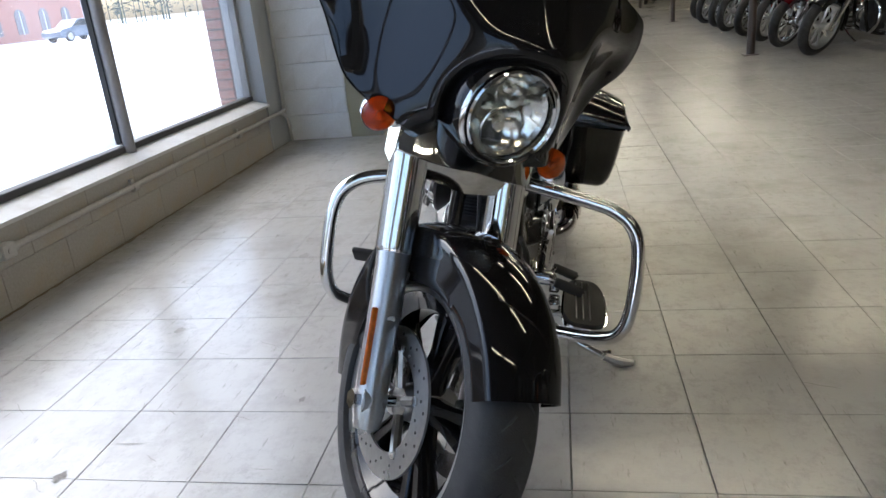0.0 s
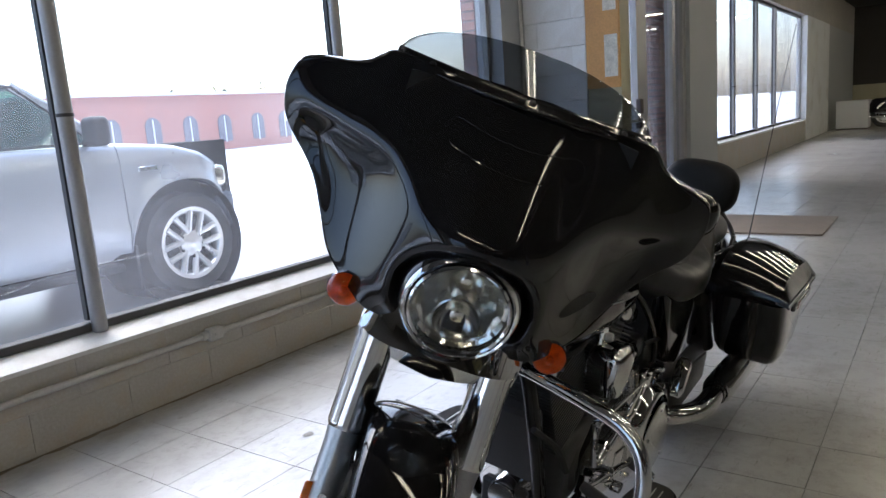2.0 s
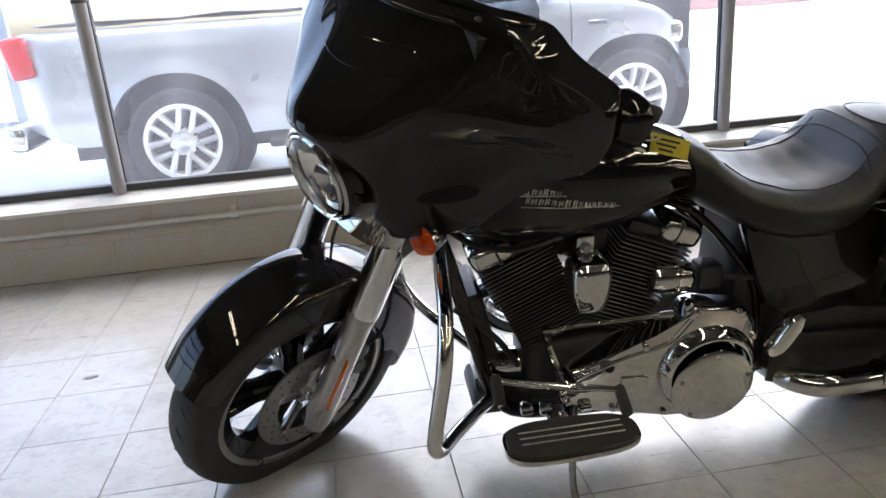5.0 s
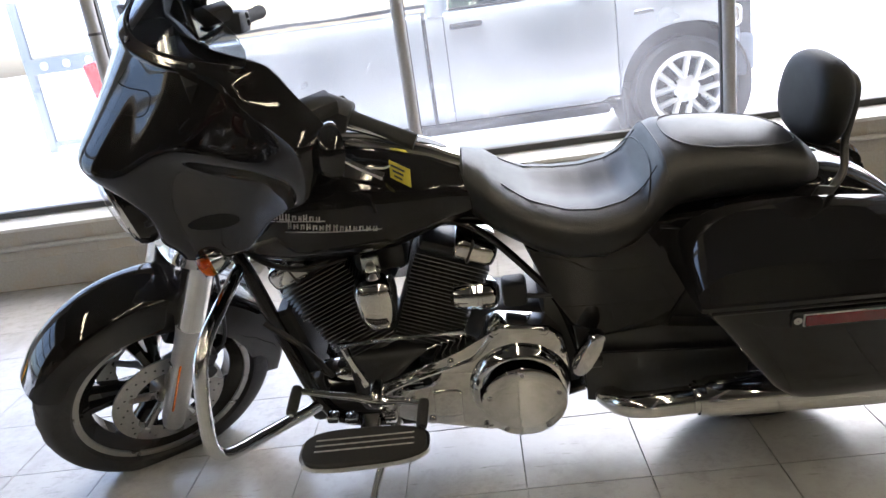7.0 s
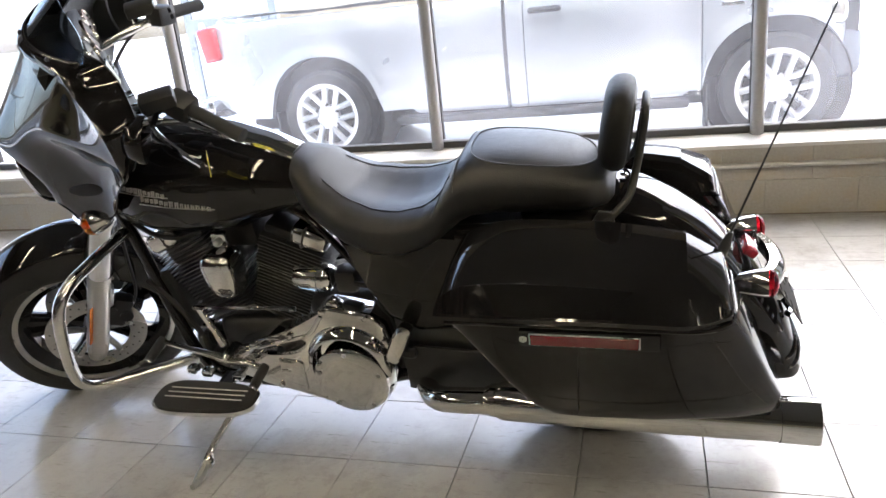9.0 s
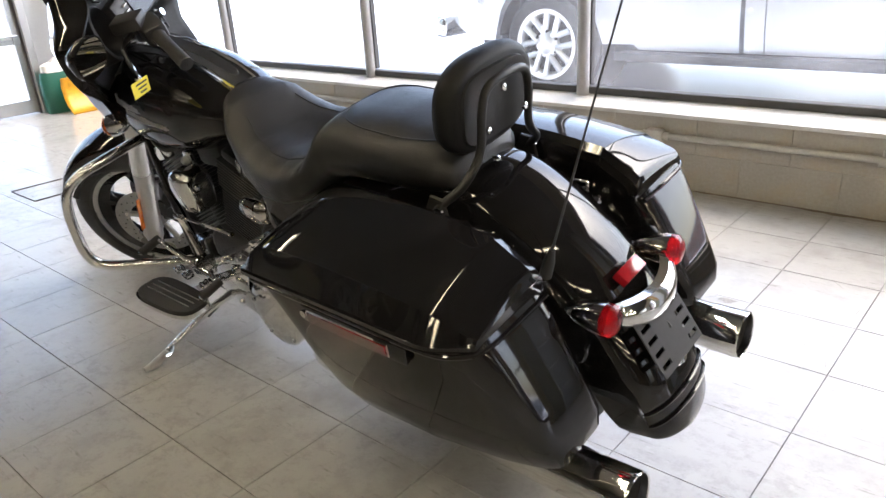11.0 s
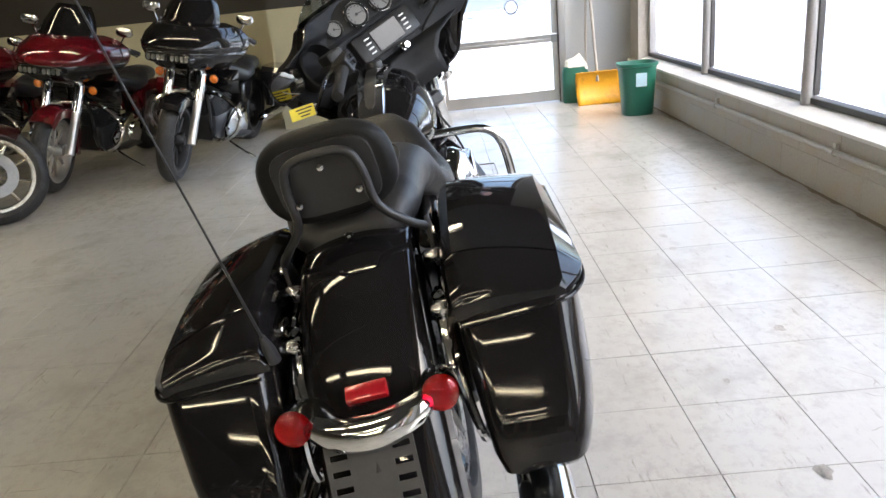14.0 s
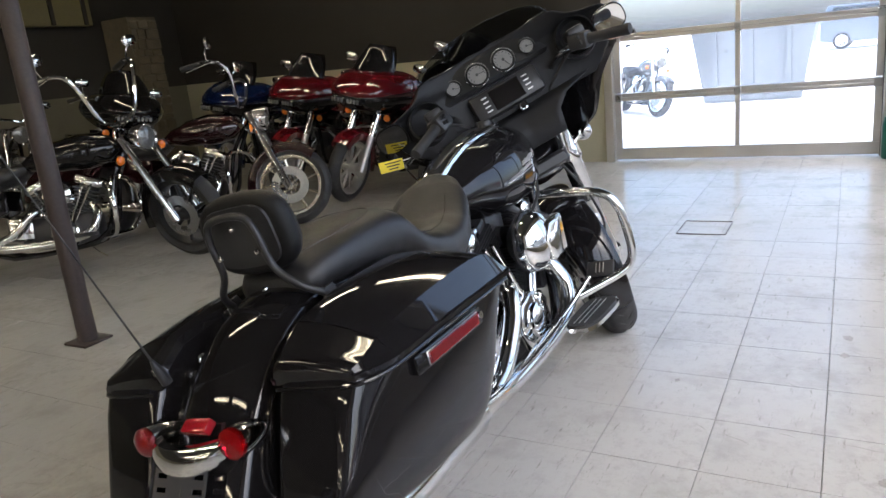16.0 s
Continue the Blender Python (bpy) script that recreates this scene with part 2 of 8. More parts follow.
hazy_pane(PANE_GATE, 0.05, 0.1)
CONDUIT = material("conduit_paint", (0.48, 0.47, 0.43), 0.45, var=0.12, scale=8)
POST = material("brown_post_paint", (0.045, 0.032, 0.028), 0.5, var=0.2)
TUBE = glow("lamp_tube", (1.0, 0.85, 0.57), 60.0)
LAMP_WHITE = material("lamp_enamel", (0.75, 0.74, 0.7), 0.35)
SNOW = material("snow", (0.86, 0.87, 0.89), 0.7, var=0.05, scale=0.4, fine=8, bump=0.4, bump_scale=8, dark=(0.5, 0.52, 0.55), dark_amount=0.5, dark_scale=0.35, dark_edge=(0.55, 0.7))
WET = material("wet_asphalt", (0.16, 0.17, 0.18), 0.35, var=0.2, scale=0.7)
BRICK = material("red_brick", (0.36, 0.17, 0.13), 0.8, var=0.25, scale=8, bump=0.5, bump_scale=60)
ORANGE_WOOD = material("varnished_orange_wood", (0.52, 0.27, 0.07), 0.35, var=0.2, scale=4)
PAPER = material("notice_paper", (0.62, 0.6, 0.52), 0.7, var=0.3, scale=18)


def tile_material():
    """Worn grey-white vinyl tile: each tile a little different, scuffed and stained."""
    m = material("vinyl_tile", (0.4, 0.391, 0.372), 0.22, var=0.0, scale=60, fine=260, bump=0.12, bump_scale=40, rough_var=0.0, dark=(0.24, 0.232, 0.215), dark_amount=0.62, dark_scale=3.4, dark_edge=(0.5, 0.72))
    n, l = m.node_tree.nodes, m.node_tree.links
    p = n["Principled BSDF"]
    p.inputs["Specular IOR Level"].default_value = 0.72
    base = p.inputs["Base Color"].links[0].from_socket
    oi, geo, add, fr, mr, sc = n.new("ShaderNodeObjectInfo"), n.new("ShaderNodeNewGeometry"), n.new("ShaderNodeMath"), n.new("ShaderNodeMath"), n.new("ShaderNodeMapRange"), n.new("ShaderNodeVectorMath")
    l.new(oi.outputs["Random"], add.inputs[0])
    l.new(geo.outputs["Random Per Island"], add.inputs[1])
    fr.operation = "FRACT"
    l.new(add.outputs[0], fr.inputs[0])
    l.new(fr.outputs[0], mr.inputs["Value"])
    mr.inputs["To Min"].default_value, mr.inputs["To Max"].default_value = 0.992, 1.006
    # fine scuff marks, drawn out along one way
    tc = n.new("ShaderNodeNewGeometry")
    mp, sn, sr, mx = n.new("ShaderNodeMapping"), n.new("ShaderNodeTexNoise"), n.new("ShaderNodeMapRange"), n.new("ShaderNodeMix")
    l.new(tc.outputs["Position"], mp.inputs["Vector"])
    mp.inputs["Scale"].default_value = (1.5, 9.0, 1.0)
    mp.inputs["Rotation"].default_value = (0, 0, 0.5)
    l.new(mp.outputs[0], sn.inputs["Vector"])
    sn.inputs["Scale"].default_value, sn.inputs["Detail"].default_value = 5.0, 9
    sn.inputs["Roughness"].default_value = 0.75
    l.new(sn.outputs["Fac"], sr.inputs["Value"])
    sr.interpolation_type = "SMOOTHSTEP"
    sr.inputs["From Min"].default_value, sr.inputs["From Max"].default_value = 0.575, 0.68
    sr.inputs["To Max"].default_value = 0.8
    mx.data_type = "RGBA"
    l.new(sr.outputs[0], mx.inputs["Factor"])
    l.new(base, mx.inputs["A"])
    mx.inputs["B"].default_value = (0.2, 0.19, 0.17, 1)
    # trodden-in dirt: fine hard-edged specks gathered in wide uneven areas
    wide, speck, gate, thr, sm = n.new("ShaderNodeTexNoise"), n.new("ShaderNodeTexNoise"), n.new("ShaderNodeMapRange"), n.new("ShaderNodeMapRange"), n.new("ShaderNodeMix")
    wide.inputs["Scale"].default_value, wide.inputs["Detail"].default_value = 1.1, 3
    speck.inputs["Scale"].default_value, speck.inputs["Detail"].default_value, speck.inputs["Roughness"].default_value = 17.0, 9, 0.8
    l.new(wide.outputs["Fac"], gate.inputs["Value"])
    gate.inputs["From Min"].default_value, gate.inputs["From Max"].default_value = 0.38, 0.62
    gate.inputs["To Min"].default_value, gate.inputs["To Max"].default_value = 0.1, 0.6
    l.new(speck.outputs["Fac"], thr.inputs["Value"])
    thr.inputs["From Min"].default_value, thr.inputs["From Max"].default_value = 0.49, 0.62
    mul = n.new("ShaderNodeMath")
    mul.operation = "MULTIPLY"
    l.new(gate.outputs[0], mul.inputs[0])
    l.new(thr.outputs[0], mul.inputs[1])
    sm.data_type = "RGBA"
    # the wax is worn dull in wide uneven patches
    wear = n.new("ShaderNodeMapRange")
    dull = n.new("ShaderNodeTexNoise")
    dull.inputs["Scale"].default_value, dull.inputs["Detail"].default_value, dull.inputs["Roughness"].default_value = 1.7, 7, 0.62
    l.new(dull.outputs["Fac"], wear.inputs["Value"])
    wear.inputs["From Min"].default_value, wear.inputs["From Max"].default_value = 0.3, 0.72
    wear.inputs["To Min"].default_value, wear.inputs["To Max"].default_value = 0.17, 0.27
    l.new(wear.outputs[0], p.inputs["Roughness"])
    l.new(mul.outputs[0], sm.inputs["Factor"])
    l.new(mx.outputs["Result"], sm.inputs["A"])
    sm.inputs["B"].default_value = (0.27, 0.262, 0.245, 1)
    mx = sm
    sc.operation = "SCALE"
    l.new(mx.outputs["Result"], sc.inputs[0])
    l.new(mr.outputs[0], sc.inputs["Scale"])
    l.new(sc.outputs[0], p.inputs["Base Color"])
    # world-space noise for the stains, so that they run across the joints
    pos = tc.outputs["Position"]
    for node in n:
        if node.bl_idname == "ShaderNodeTexNoise" and node != sn:
            l.new(pos, node.inputs["Vector"])
    return m


TILE = tile_material()
GROUT = material("floor_joint_dirt", (0.11, 0.104, 0.094), 0.85, dark=(0.36, 0.35, 0.33), dark_amount=0.95, dark_scale=1.7, dark_edge=(0.32, 0.5))

# ---- the room: a showroom with a long window wall (north), a glazed lift door (west) ----
WEST, EAST, NORTH, SOUTH, HIGH = -5.0, 26.0, 2.05, -7.5, 3.6
SILL_Z, HEAD_Z = 0.385, 2.75
BAY, BAY_Y = -5.75, -1.42  # deeper bay behind the parked row


def wall(name, boxes, mat, label):
    bm = B()
    for lo, hi in boxes:
        add_box(bm, [(a + b) / 2 for a, b in zip(lo, hi)], [b - a for a, b in zip(lo, hi)])
    return tagged(part(name, bm, mat, smooth=False), label, "wall", kind="structure")


bm = B()
add_box(bm, ((WEST + EAST) / 2, (NORTH + SOUTH) / 2 + 0.15, -0.06), (EAST - WEST + 0.6, NORTH - SOUTH + 0.6, 0.1))
add_box(bm, ((BAY + WEST - 0.5) / 2, (BAY_Y + SOUTH) / 2, -0.06), (WEST - 0.3 - BAY + 0.2, BAY_Y - SOUTH + 0.4, 0.1))
floor = tagged(part("floor", bm, GROUT, smooth=False), "worn grey-white vinyl tile floor with scuffs", "floor", kind="structure")

bm = add_box(B(), ((BAY + WEST - 0.6) / 2, (BAY_Y + SOUTH) / 2, HIGH + 0.1), (WEST - 0.4 - BAY + 0.2, BAY_Y - SOUTH + 0.4, 0.2))
ceiling = tagged(part("ceiling", add_box(bm, ((WEST + EAST) / 2, (NORTH + SOUTH) / 2, HIGH + 0.1), (EAST - WEST + 0.8, NORTH - SOUTH + 0.8, 0.2)), CEIL, smooth=False), "dark ceiling", "ceiling", kind="structure")

wall_north = wall("wall_north", [
    ((WEST - 0.2, 2.062, -0.01), (3.22, 2.25, 0.345)),
    ((WEST - 0.2, 2.06, HEAD_Z), (9.25, 2.25, HIGH)),
    ((9.25, 2.06, HEAD_Z), (EAST, 2.25, HIGH)),
    ((WEST - 0.2, 2.06, 0.345), (-4.72, 2.25, HEAD_Z)),
], MORTAR, "painted block wall under a long window")
wall_pier = wall("wall_pier", [((3.27, 2.05, 0), (3.58, 2.3, HIGH)), ((3.225, 2.05, 0), (3.27, 2.26, HIGH))], GREY_WALL, "grey painted pier beside the window")
wall_stub = wall("wall_stub", [((3.582, 1.53, -0.01), (3.74, 2.3, HIGH))], MORTAR, "white painted block wall")
wall_stub_end = wall("wall_stub_end", [((3.575, 1.27, -0.01), (3.76, 1.53, HIGH))], CREAM, "cream painted wall end")
for nm, lo, hi, mt in (("wall_entrance_pier", (7.95, 2.05, 0), (9.25, 2.25, HEAD_Z), GREY_WALL), ("wall_under_far_window", (9.25, 2.05, 0), (16.75, 2.25, 0.46), BLOCK), ("wall_far_pier", (16.75, 2.03, 0), (20.2, 2.25, HEAD_Z), PAINT_WHITE), ("wall_far_corner", (20.2, 2.06, 0), (EAST, 2.25, HEAD_Z), GREY_WALL)):
    wall(nm, [(lo, hi)], mt, "painted wall along the street side")
wall_west = wall("wall_west", [
    ((WEST - 0.2, BAY_Y, 0), (WEST, -0.98, 1.15)),
    ((BAY - 0.2, BAY_Y, 0), (WEST - 0.2, BAY_Y + 0.2, 1.15)),
    ((BAY - 0.2, SOUTH, 0), (BAY, BAY_Y, 1.15)),
], CREAM, "cream lower part of the wall beside the lift door")
wall_west_upper = wall("wall_west_upper", [
    ((WEST - 0.2, BAY_Y + 0.003, 1.15), (WEST - 0.003, -0.98, HIGH)),
    ((BAY - 0.2, BAY_Y + 0.003, 1.15), (WEST - 0.2, BAY_Y + 0.2, HIGH)),
    ((BAY - 0.2, SOUTH, 1.15), (BAY - 0.003, BAY_Y, HIGH)),
    ((WEST - 0.2, -0.98, 2.75), (WEST - 0.003, 1.42, HIGH)),
], DARK_WALL, "dark brown upper part of the wall")
wall_west_corner = wall("wall_west_corner", [((WEST - 0.2, 1.42, 0), (WEST, 2.06, HIGH))], GREY_WALL, "grey painted wall between lift door and window")
wall_south = wall("wall_south", [((BAY - 0.2, SOUTH - 0.2, 0), (EAST, SOUTH, 1.15))], DIM_CREAM, "cream lower part of the back wall, coloured darker for its shade")
wall_south_upper = wall("wall_south_upper", [((BAY - 0.2, SOUTH - 0.2, 1.15), (EAST, SOUTH - 0.003, HIGH))], DARK_WALL, "dark brown upper part of the back wall")
wall_east = wall("wall_east", [((EAST, SOUTH - 0.2, 0), (EAST + 0.2, 2.25, 1.15))], CREAM, "cream lower part of the far wall")
wall_east_upper = wall("wall_east_upper", [((EAST + 0.003, SOUTH - 0.2, 1.15), (EAST + 0.2, 2.25, HIGH))], DARK_WALL, "dark brown upper part of the far wall")


def block_mesh(w, h, d=0.05):
    bm = add_box(B(), (0, 0, 0), (w, d, h), bevel=0.0028, seg=1)
    me = bpy.data.meshes.new("block")
    bm.to_mesh(me)
    bm.free()
    me.materials.append(BLOCK)
    return me


def lay(name, me, parent, m):
    ob = new(name, me)
    ob.parent = parent
    ob.matrix_basis = m
    return ob


# sill board along the long window
bm = B()
add_prism(bm, [(2.028, 0.335), (2.028, 0.352), (2.15, 0.385), (2.24, 0.385), (2.24, 0.335)], 0, WEST, 3.22, bevel=0.004, seg=1)
window_sill = tagged(part("window_sill", bm, SILL, smooth=False), "light grey painted window sill with worn edge", "sill", kind="structure")
bm = B()
add_prism(bm, [(2.03, 0.44), (2.03, 0.47), (2.24, 0.485), (2.24, 0.44)], 0, 9.25, 16.75)
tagged(part("window_sill", bm, SILL, smooth=False), "light grey painted sill of the far window", "sill", kind="structure")


def window(name, x0, x1, mullions, z0, z1, label, thick=0.05):
    w = thing(name, Matrix.Identity(4), label, "window", kind="structure")
    y = 2.17
    for a, b, c, d in ((x0, x1, z0, z0 + 0.035), (x0, x1, z1 - 0.05, z1), (x0, x0 + 0.04, z0 + 0.035, z1 - 0.05), (x1 - 0.04, x1, z0 + 0.035, z1 - 0.05)):
        part("frame", add_box(B(), ((a + b) / 2, y + 0.015, (c + d) / 2), (b - a, 0.06, d - c), bevel=0.004), ALU if d - c > 0.5 else DARK_FRAME, w)
    edges = [x0 + 0.04, *mullions, x1 - 0.04]
    for x in mullions:
        post = part("mullion", add_cyl(B(), (x, y - 0.02, z0 - 0.005), (x, y - 0.02, z1 - 0.05), thick * 0.64, seg=24), ALU, w, "round grey aluminium mullion")
        part("coupling", add_lathe(B(), [(-0.007, thick * 0.64), (-0.006, thick * 0.7), (0.006, thick * 0.7), (0.007, thick * 0.64)], (x, y - 0.02, 1.27), UP, 24), DARK_FRAME, post, "dark coupling ring")
        part("gasket", add_box(B(), (x, y + 0.016, (z0 + z1) / 2), (thick * 1.35, 0.03, z1 - z0 - 0.09)), DARK_FRAME, post)
    for a, b in zip(edges, edges[1:]):
        g = part("pane", add_box(B(), ((a + b) / 2, y + 0.03, (z0 + z1) / 2), (b - a, 0.006, z1 - z0 - 0.08)), PANE, w, smooth=False)
        g.visible_shadow = False
    return w


window("window_1", -4.72, 3.225, (-3.18, -1.635, -0.094, 1.527), SILL_Z, HEAD_Z, "long shop window with grey aluminium mullions")
window("window_2", 9.25, 16.75, (10.6, 12.2, 13.8), 0.485, HEAD_Z, "far shop window with dark mullions")

# entrance glazing: fixed light, door, side light
door = thing("door_1", Matrix.Identity(4), "aluminium framed glass entrance door", "door", kind="structure")
for x0, x1 in ((3.76, 3.84), (4.75, 4.83), (6.2, 6.5), (7.42, 7.52), (7.82, 7.95)):
    part("frame", add_box(B(), ((x0 + x1) / 2, 2.15, HEAD_Z / 2), (x1 - x0, 0.1, HEAD_Z), bevel=0.006), ALU, door)
for x0, x1 in ((3.84, 4.75), (4.83, 6.2), (6.5, 7.42), (7.52, 7.82)):
    part("rail", add_box(B(), ((x0 + x1) / 2, 2.15, 0.08), (x1 - x0, 0.06, 0.16)), POST, door)
    g = part("pane", add_box(B(), ((x0 + x1) / 2, 2.16, HEAD_Z / 2 + 0.08), (x1 - x0, 0.006, HEAD_Z - 0.17)), PANE, door, smooth=False)
    g.visible_shadow = False
part("push_bar", add_tube(B(), [(4.95, 2.06, 0.95), (6.1, 2.06, 0.95)], 0.018, smooth=1), STEEL, door)
part("latch", add_box(B(), (6.16, 2.07, 1.1), (0.08, 0.06, 0.16), bevel=0.008), POST, door)
part("latch", add_box(B(), (6.16, 2.07, 0.9), (0.1, 0.06, 0.07), bevel=0.008), POST, door)

# brick piers outside, seen through the entrance and at the window's end
for x0, x1, y0, y1 in ((6.9, 8.6, 2.42, 2.7), (3.3, 3.75, 2.32, 2.45)):
    pier = tagged(part("wall_outside_pier", add_box(B(), ((x0 + x1) / 2, (y0 + y1) / 2, 1.6), (x1 - x0, y1 - y0, 3.6)), BRICK_MORTAR, smooth=False), "red brick pier outside the window", "wall", kind="structure")
    me = bpy.data.meshes.new("brick")
    bb = add_box(B(), (0, 0, 0), (0.205, 0.02, 0.06), bevel=0.003)
    bb.to_mesh(me)
    bb.free()
    me.materials.append(BRICK)
    for r in range(46):
        zc = 0.0 + r * 0.073
        edges = [x0 + 0.003] + [x0 + 0.1025 * (1 if r % 2 else 2) + 0.216 * k for k in range(int((x1 - x0) / 0.216) + 1)]
        edges = [e for e in edges if e < x1 - 0.04] + [x1]
        for a, b in zip(edges, edges[1:]):
            lay("brick", me, pier, Matrix.Translation(((a + b) / 2, y0 - 0.004, zc)) @ Matrix.Diagonal(((b - a - 0.01) / 0.205, 1, 1, 1)))
        lay("brick", me, pier, pose(x0 - 0.004, (y0 + y1) / 2, zc, 0, 0, 90) @ Matrix.Diagonal(((y1 - y0 - 0.006) / 0.205, 1, 1, 1)))

# electrical conduit along the window wall, with clamps, a box and the riser in the corner
conduit = thing("conduit", Matrix.Identity(4), "painted electrical conduit clamped along the block wall", "conduit")
part("pipe", add_tube(B(), [(-4.6, 2.028, 0.237), (3.38, 2.028, 0.255)], 0.0135, seg=12, smooth=1), CONDUIT, conduit)
part("pipe", add_tube(B(), [(3.38, 2.028, 0.255), (3.46, 2.028, 0.258), (3.49, 2.028, 0.29), (3.49, 2.028, 0.5), (3.49, 2.028, HIGH)], 0.0135, seg=12, smooth=3), CONDUIT, conduit)
part("pipe", add_tube(B(), [(3.40, 2.028, 0.255), (3.45, 2.0, 0.2), (3.46, 1.99, 0.02)], 0.012, seg=10, smooth=3), CONDUIT, conduit)
for x in (-4.1, -2.637, -1.1, 1.3, 2.6):
    bm = add_cyl(B(), (x - 0.02, 2.028, 0.243), (x + 0.02, 2.028, 0.243), 0.019)
    add_box(bm, (x, 2.04, 0.262), (0.025, 0.02, 0.05), bevel=0.003)
    part("clamp", bm, CONDUIT, conduit)
bm = add_box(B(), (0.365, 2.022, 0.248), (0.075, 0.045, 0.06), bevel=0.005)
add_cyl(bm, (0.3, 2.028, 0.248), (0.43, 2.028, 0.248), 0.019)
add_cyl(bm, (0.365, 1.996, 0.248), (0.365, 2.01, 0.248), 0.012)
part("junction_box", bm, CONDUIT, conduit)

# notice board on the wall end
board = thing("notice_board", Matrix.Identity(4), "orange varnished wooden notice board with pinned papers", "notice board")
part("board", add_box(B(), (3.565, 1.4, 1.95), (0.02, 0.262, 1.36), bevel=0.004), ORANGE_WOOD, board)
for y, z, w, h in ((1.335, 1.5, 0.1, 0.3), (1.34, 1.95, 0.1, 0.26), (1.34, 2.3, 0.1, 0.25)):
    part("notice", add_box(B(), (3.5525, y, z), (0.003, w, h)), PAPER, board, "pinned paper notice", smooth=False)

# glazed lift door in the west wall
gate = thing("garage_door", Matrix.Identity(4), "closed aluminium sectional garage door with glazed panels", "garage door", kind="structure")
Y0, Y1, YM = -0.89, 1.36, 0.23
part("jamb", add_box(B(), (WEST - 0.03, Y0 - 0.04, 1.37), (0.16, 0.08, 2.75), bevel=0.004), SATIN_ALU, gate)
part("jamb", add_box(B(), (WEST - 0.03, Y1 + 0.03, 1.37), (0.16, 0.06, 2.75), bevel=0.004), SATIN_ALU, gate)
part("jamb", add_box(B(), (WEST - 0.02, Y1 + 0.01, 1.37), (0.06, 0.03, 2.75), bevel=0.004), POST, gate)
GATE_Z = [0.0, 0.62, 1.18, 1.74, 2.3, 2.75]
for k, (za, zb) in enumerate(zip(GATE_Z, GATE_Z[1:])):
    low = 0.11 if k == 0 else 0.035
    part("rail", add_box(B(), (WEST - 0.05, (Y0 + Y1) / 2, za + low / 2 + (0.012 if k == 0 else 0.0)), (0.05, Y1 - Y0, low), bevel=0.004), SATIN_ALU, gate)
    part("rail", add_box(B(), (WEST - 0.05, (Y0 + Y1) / 2, zb - 0.02), (0.05, Y1 - Y0, 0.034), bevel=0.004), SATIN_ALU, gate)
    for y, w in ((Y0 + 0.03, 0.06), (YM, 0.04), (Y1 - 0.03, 0.06)):
        part("stile", add_box(B(), (WEST - 0.05, y, (za + low + zb - 0.037) / 2 + 0.004), (0.046, w, zb - za - low - 0.04)), SATIN_ALU, gate)
    for a, b in ((Y0 + 0.06, YM - 0.02), (YM + 0.02, Y1 - 0.06)):
        g = part("pane", add_box(B(), (WEST - 0.06, (a + b) / 2, (za + zb) / 2), (0.005, b - a, zb - za - 0.06)), PANE_GATE, gate, smooth=False)
        g.visible_shadow = False
    for y in (YM, Y1 - 0.04, Y0 + 0.04):
        part("hinge", add_box(B(), (WEST - 0.018, y, zb - 0.005), (0.02, 0.06, 0.07), bevel=0.004), STEEL, gate)

# brown steel posts between the rows
for x, y in ((0.057, -2.12), (7.05, -2.3), (13.5, -2.35), (20.0, -2.4)):
    p = thing("steel_post", Matrix.Translation((x, y, 0)), "dark brown painted round steel post on a base plate", "post", "posts along the room")
    part("shaft", add_cyl(B(), (0, 0, 0.012), (0, 0, HIGH), 0.045, seg=20), POST, p)
    part("base_plate", add_box(B(), (0, 0, 0.006), (0.16, 0.16, 0.012), bevel=0.003), POST, p)

# tube lamps under the ceiling
lamp = None
for x in (-3.0, 0.4, 3.8, 7.2, 11.0, 15.0, 19.0, 23.0):
    for y in (-1.35, -4.4):
        m = Matrix.Translation((x, y, HIGH - 0.12))
        if lamp is None:
            lamp = thing("ceiling_lamp", m, "white enamel ceiling lamp with two lit tubes", "ceiling lamp", "ceiling lamps")
            part("housing", add_box(B(), (0, 0, 0.06), (0.16, 2.5, 0.08), bevel=0.01), LAMP_WHITE, lamp)
            for s in (-0.045, 0.045):
                part("tube", add_cyl(B(), (s, -1.2, 0), (s, 1.2, 0), 0.0095, seg=8), TUBE, lamp, "lit warm tube")
                for e in (-1.22, 1.22):
                    part("socket", add_box(B(), (s, e, 0.012), (0.04, 0.03, 0.05)), LAMP_WHITE, lamp)
        else:
            copy_thing(lamp, m)

# ---- the motorcycle: x runs to its tail, y to its right, z up its own leaning plane ----
BIKE = Matrix.Translation((0, 0.1498, 0)) @ pose(0, 0, 0, 0, 0, -0.7) @ pose(0, 0, 0, 10.4, 0, 0)
STEM, RAKE = Vector((-0.5535, 0, 0.8)), radians(26)
STEER = Matrix.Translation(STEM) @ Matrix.Rotation(radians(37.3), 4, Vector((math.sin(RAKE), 0, math.cos(RAKE)))) @ Matrix.Translation(-STEM)
RED_LENS = glass("red_lens", (0.75, 0.012, 0.035), 0.05, 1.45)
AMBER = glass("amber_lens", (0.98, 0.33, 0.025), 0.06, 1.45)
CLEAR = glass("clear_lens", (1, 1, 1), 0.0, 1.3, thin=True)
SMOKE = glass("smoked_windshield", (0.5, 0.52, 0.54), 0.0, 1.4, thin=True)
RED_REFLECTOR = material("red_reflector", (0.1, 0.003, 0.006), 0.18, var=0.25, scale=60, fine=300, coat=0.6)
AMBER_REFLECTOR = material("amber_reflector", (0.72, 0.17, 0.014), 0.2, var=0.4, scale=60, coat=0.6)
MIRROR = material("mirror_silver", (0.85, 0.85, 0.85), 0.02, metal=1.0, var=0.02)
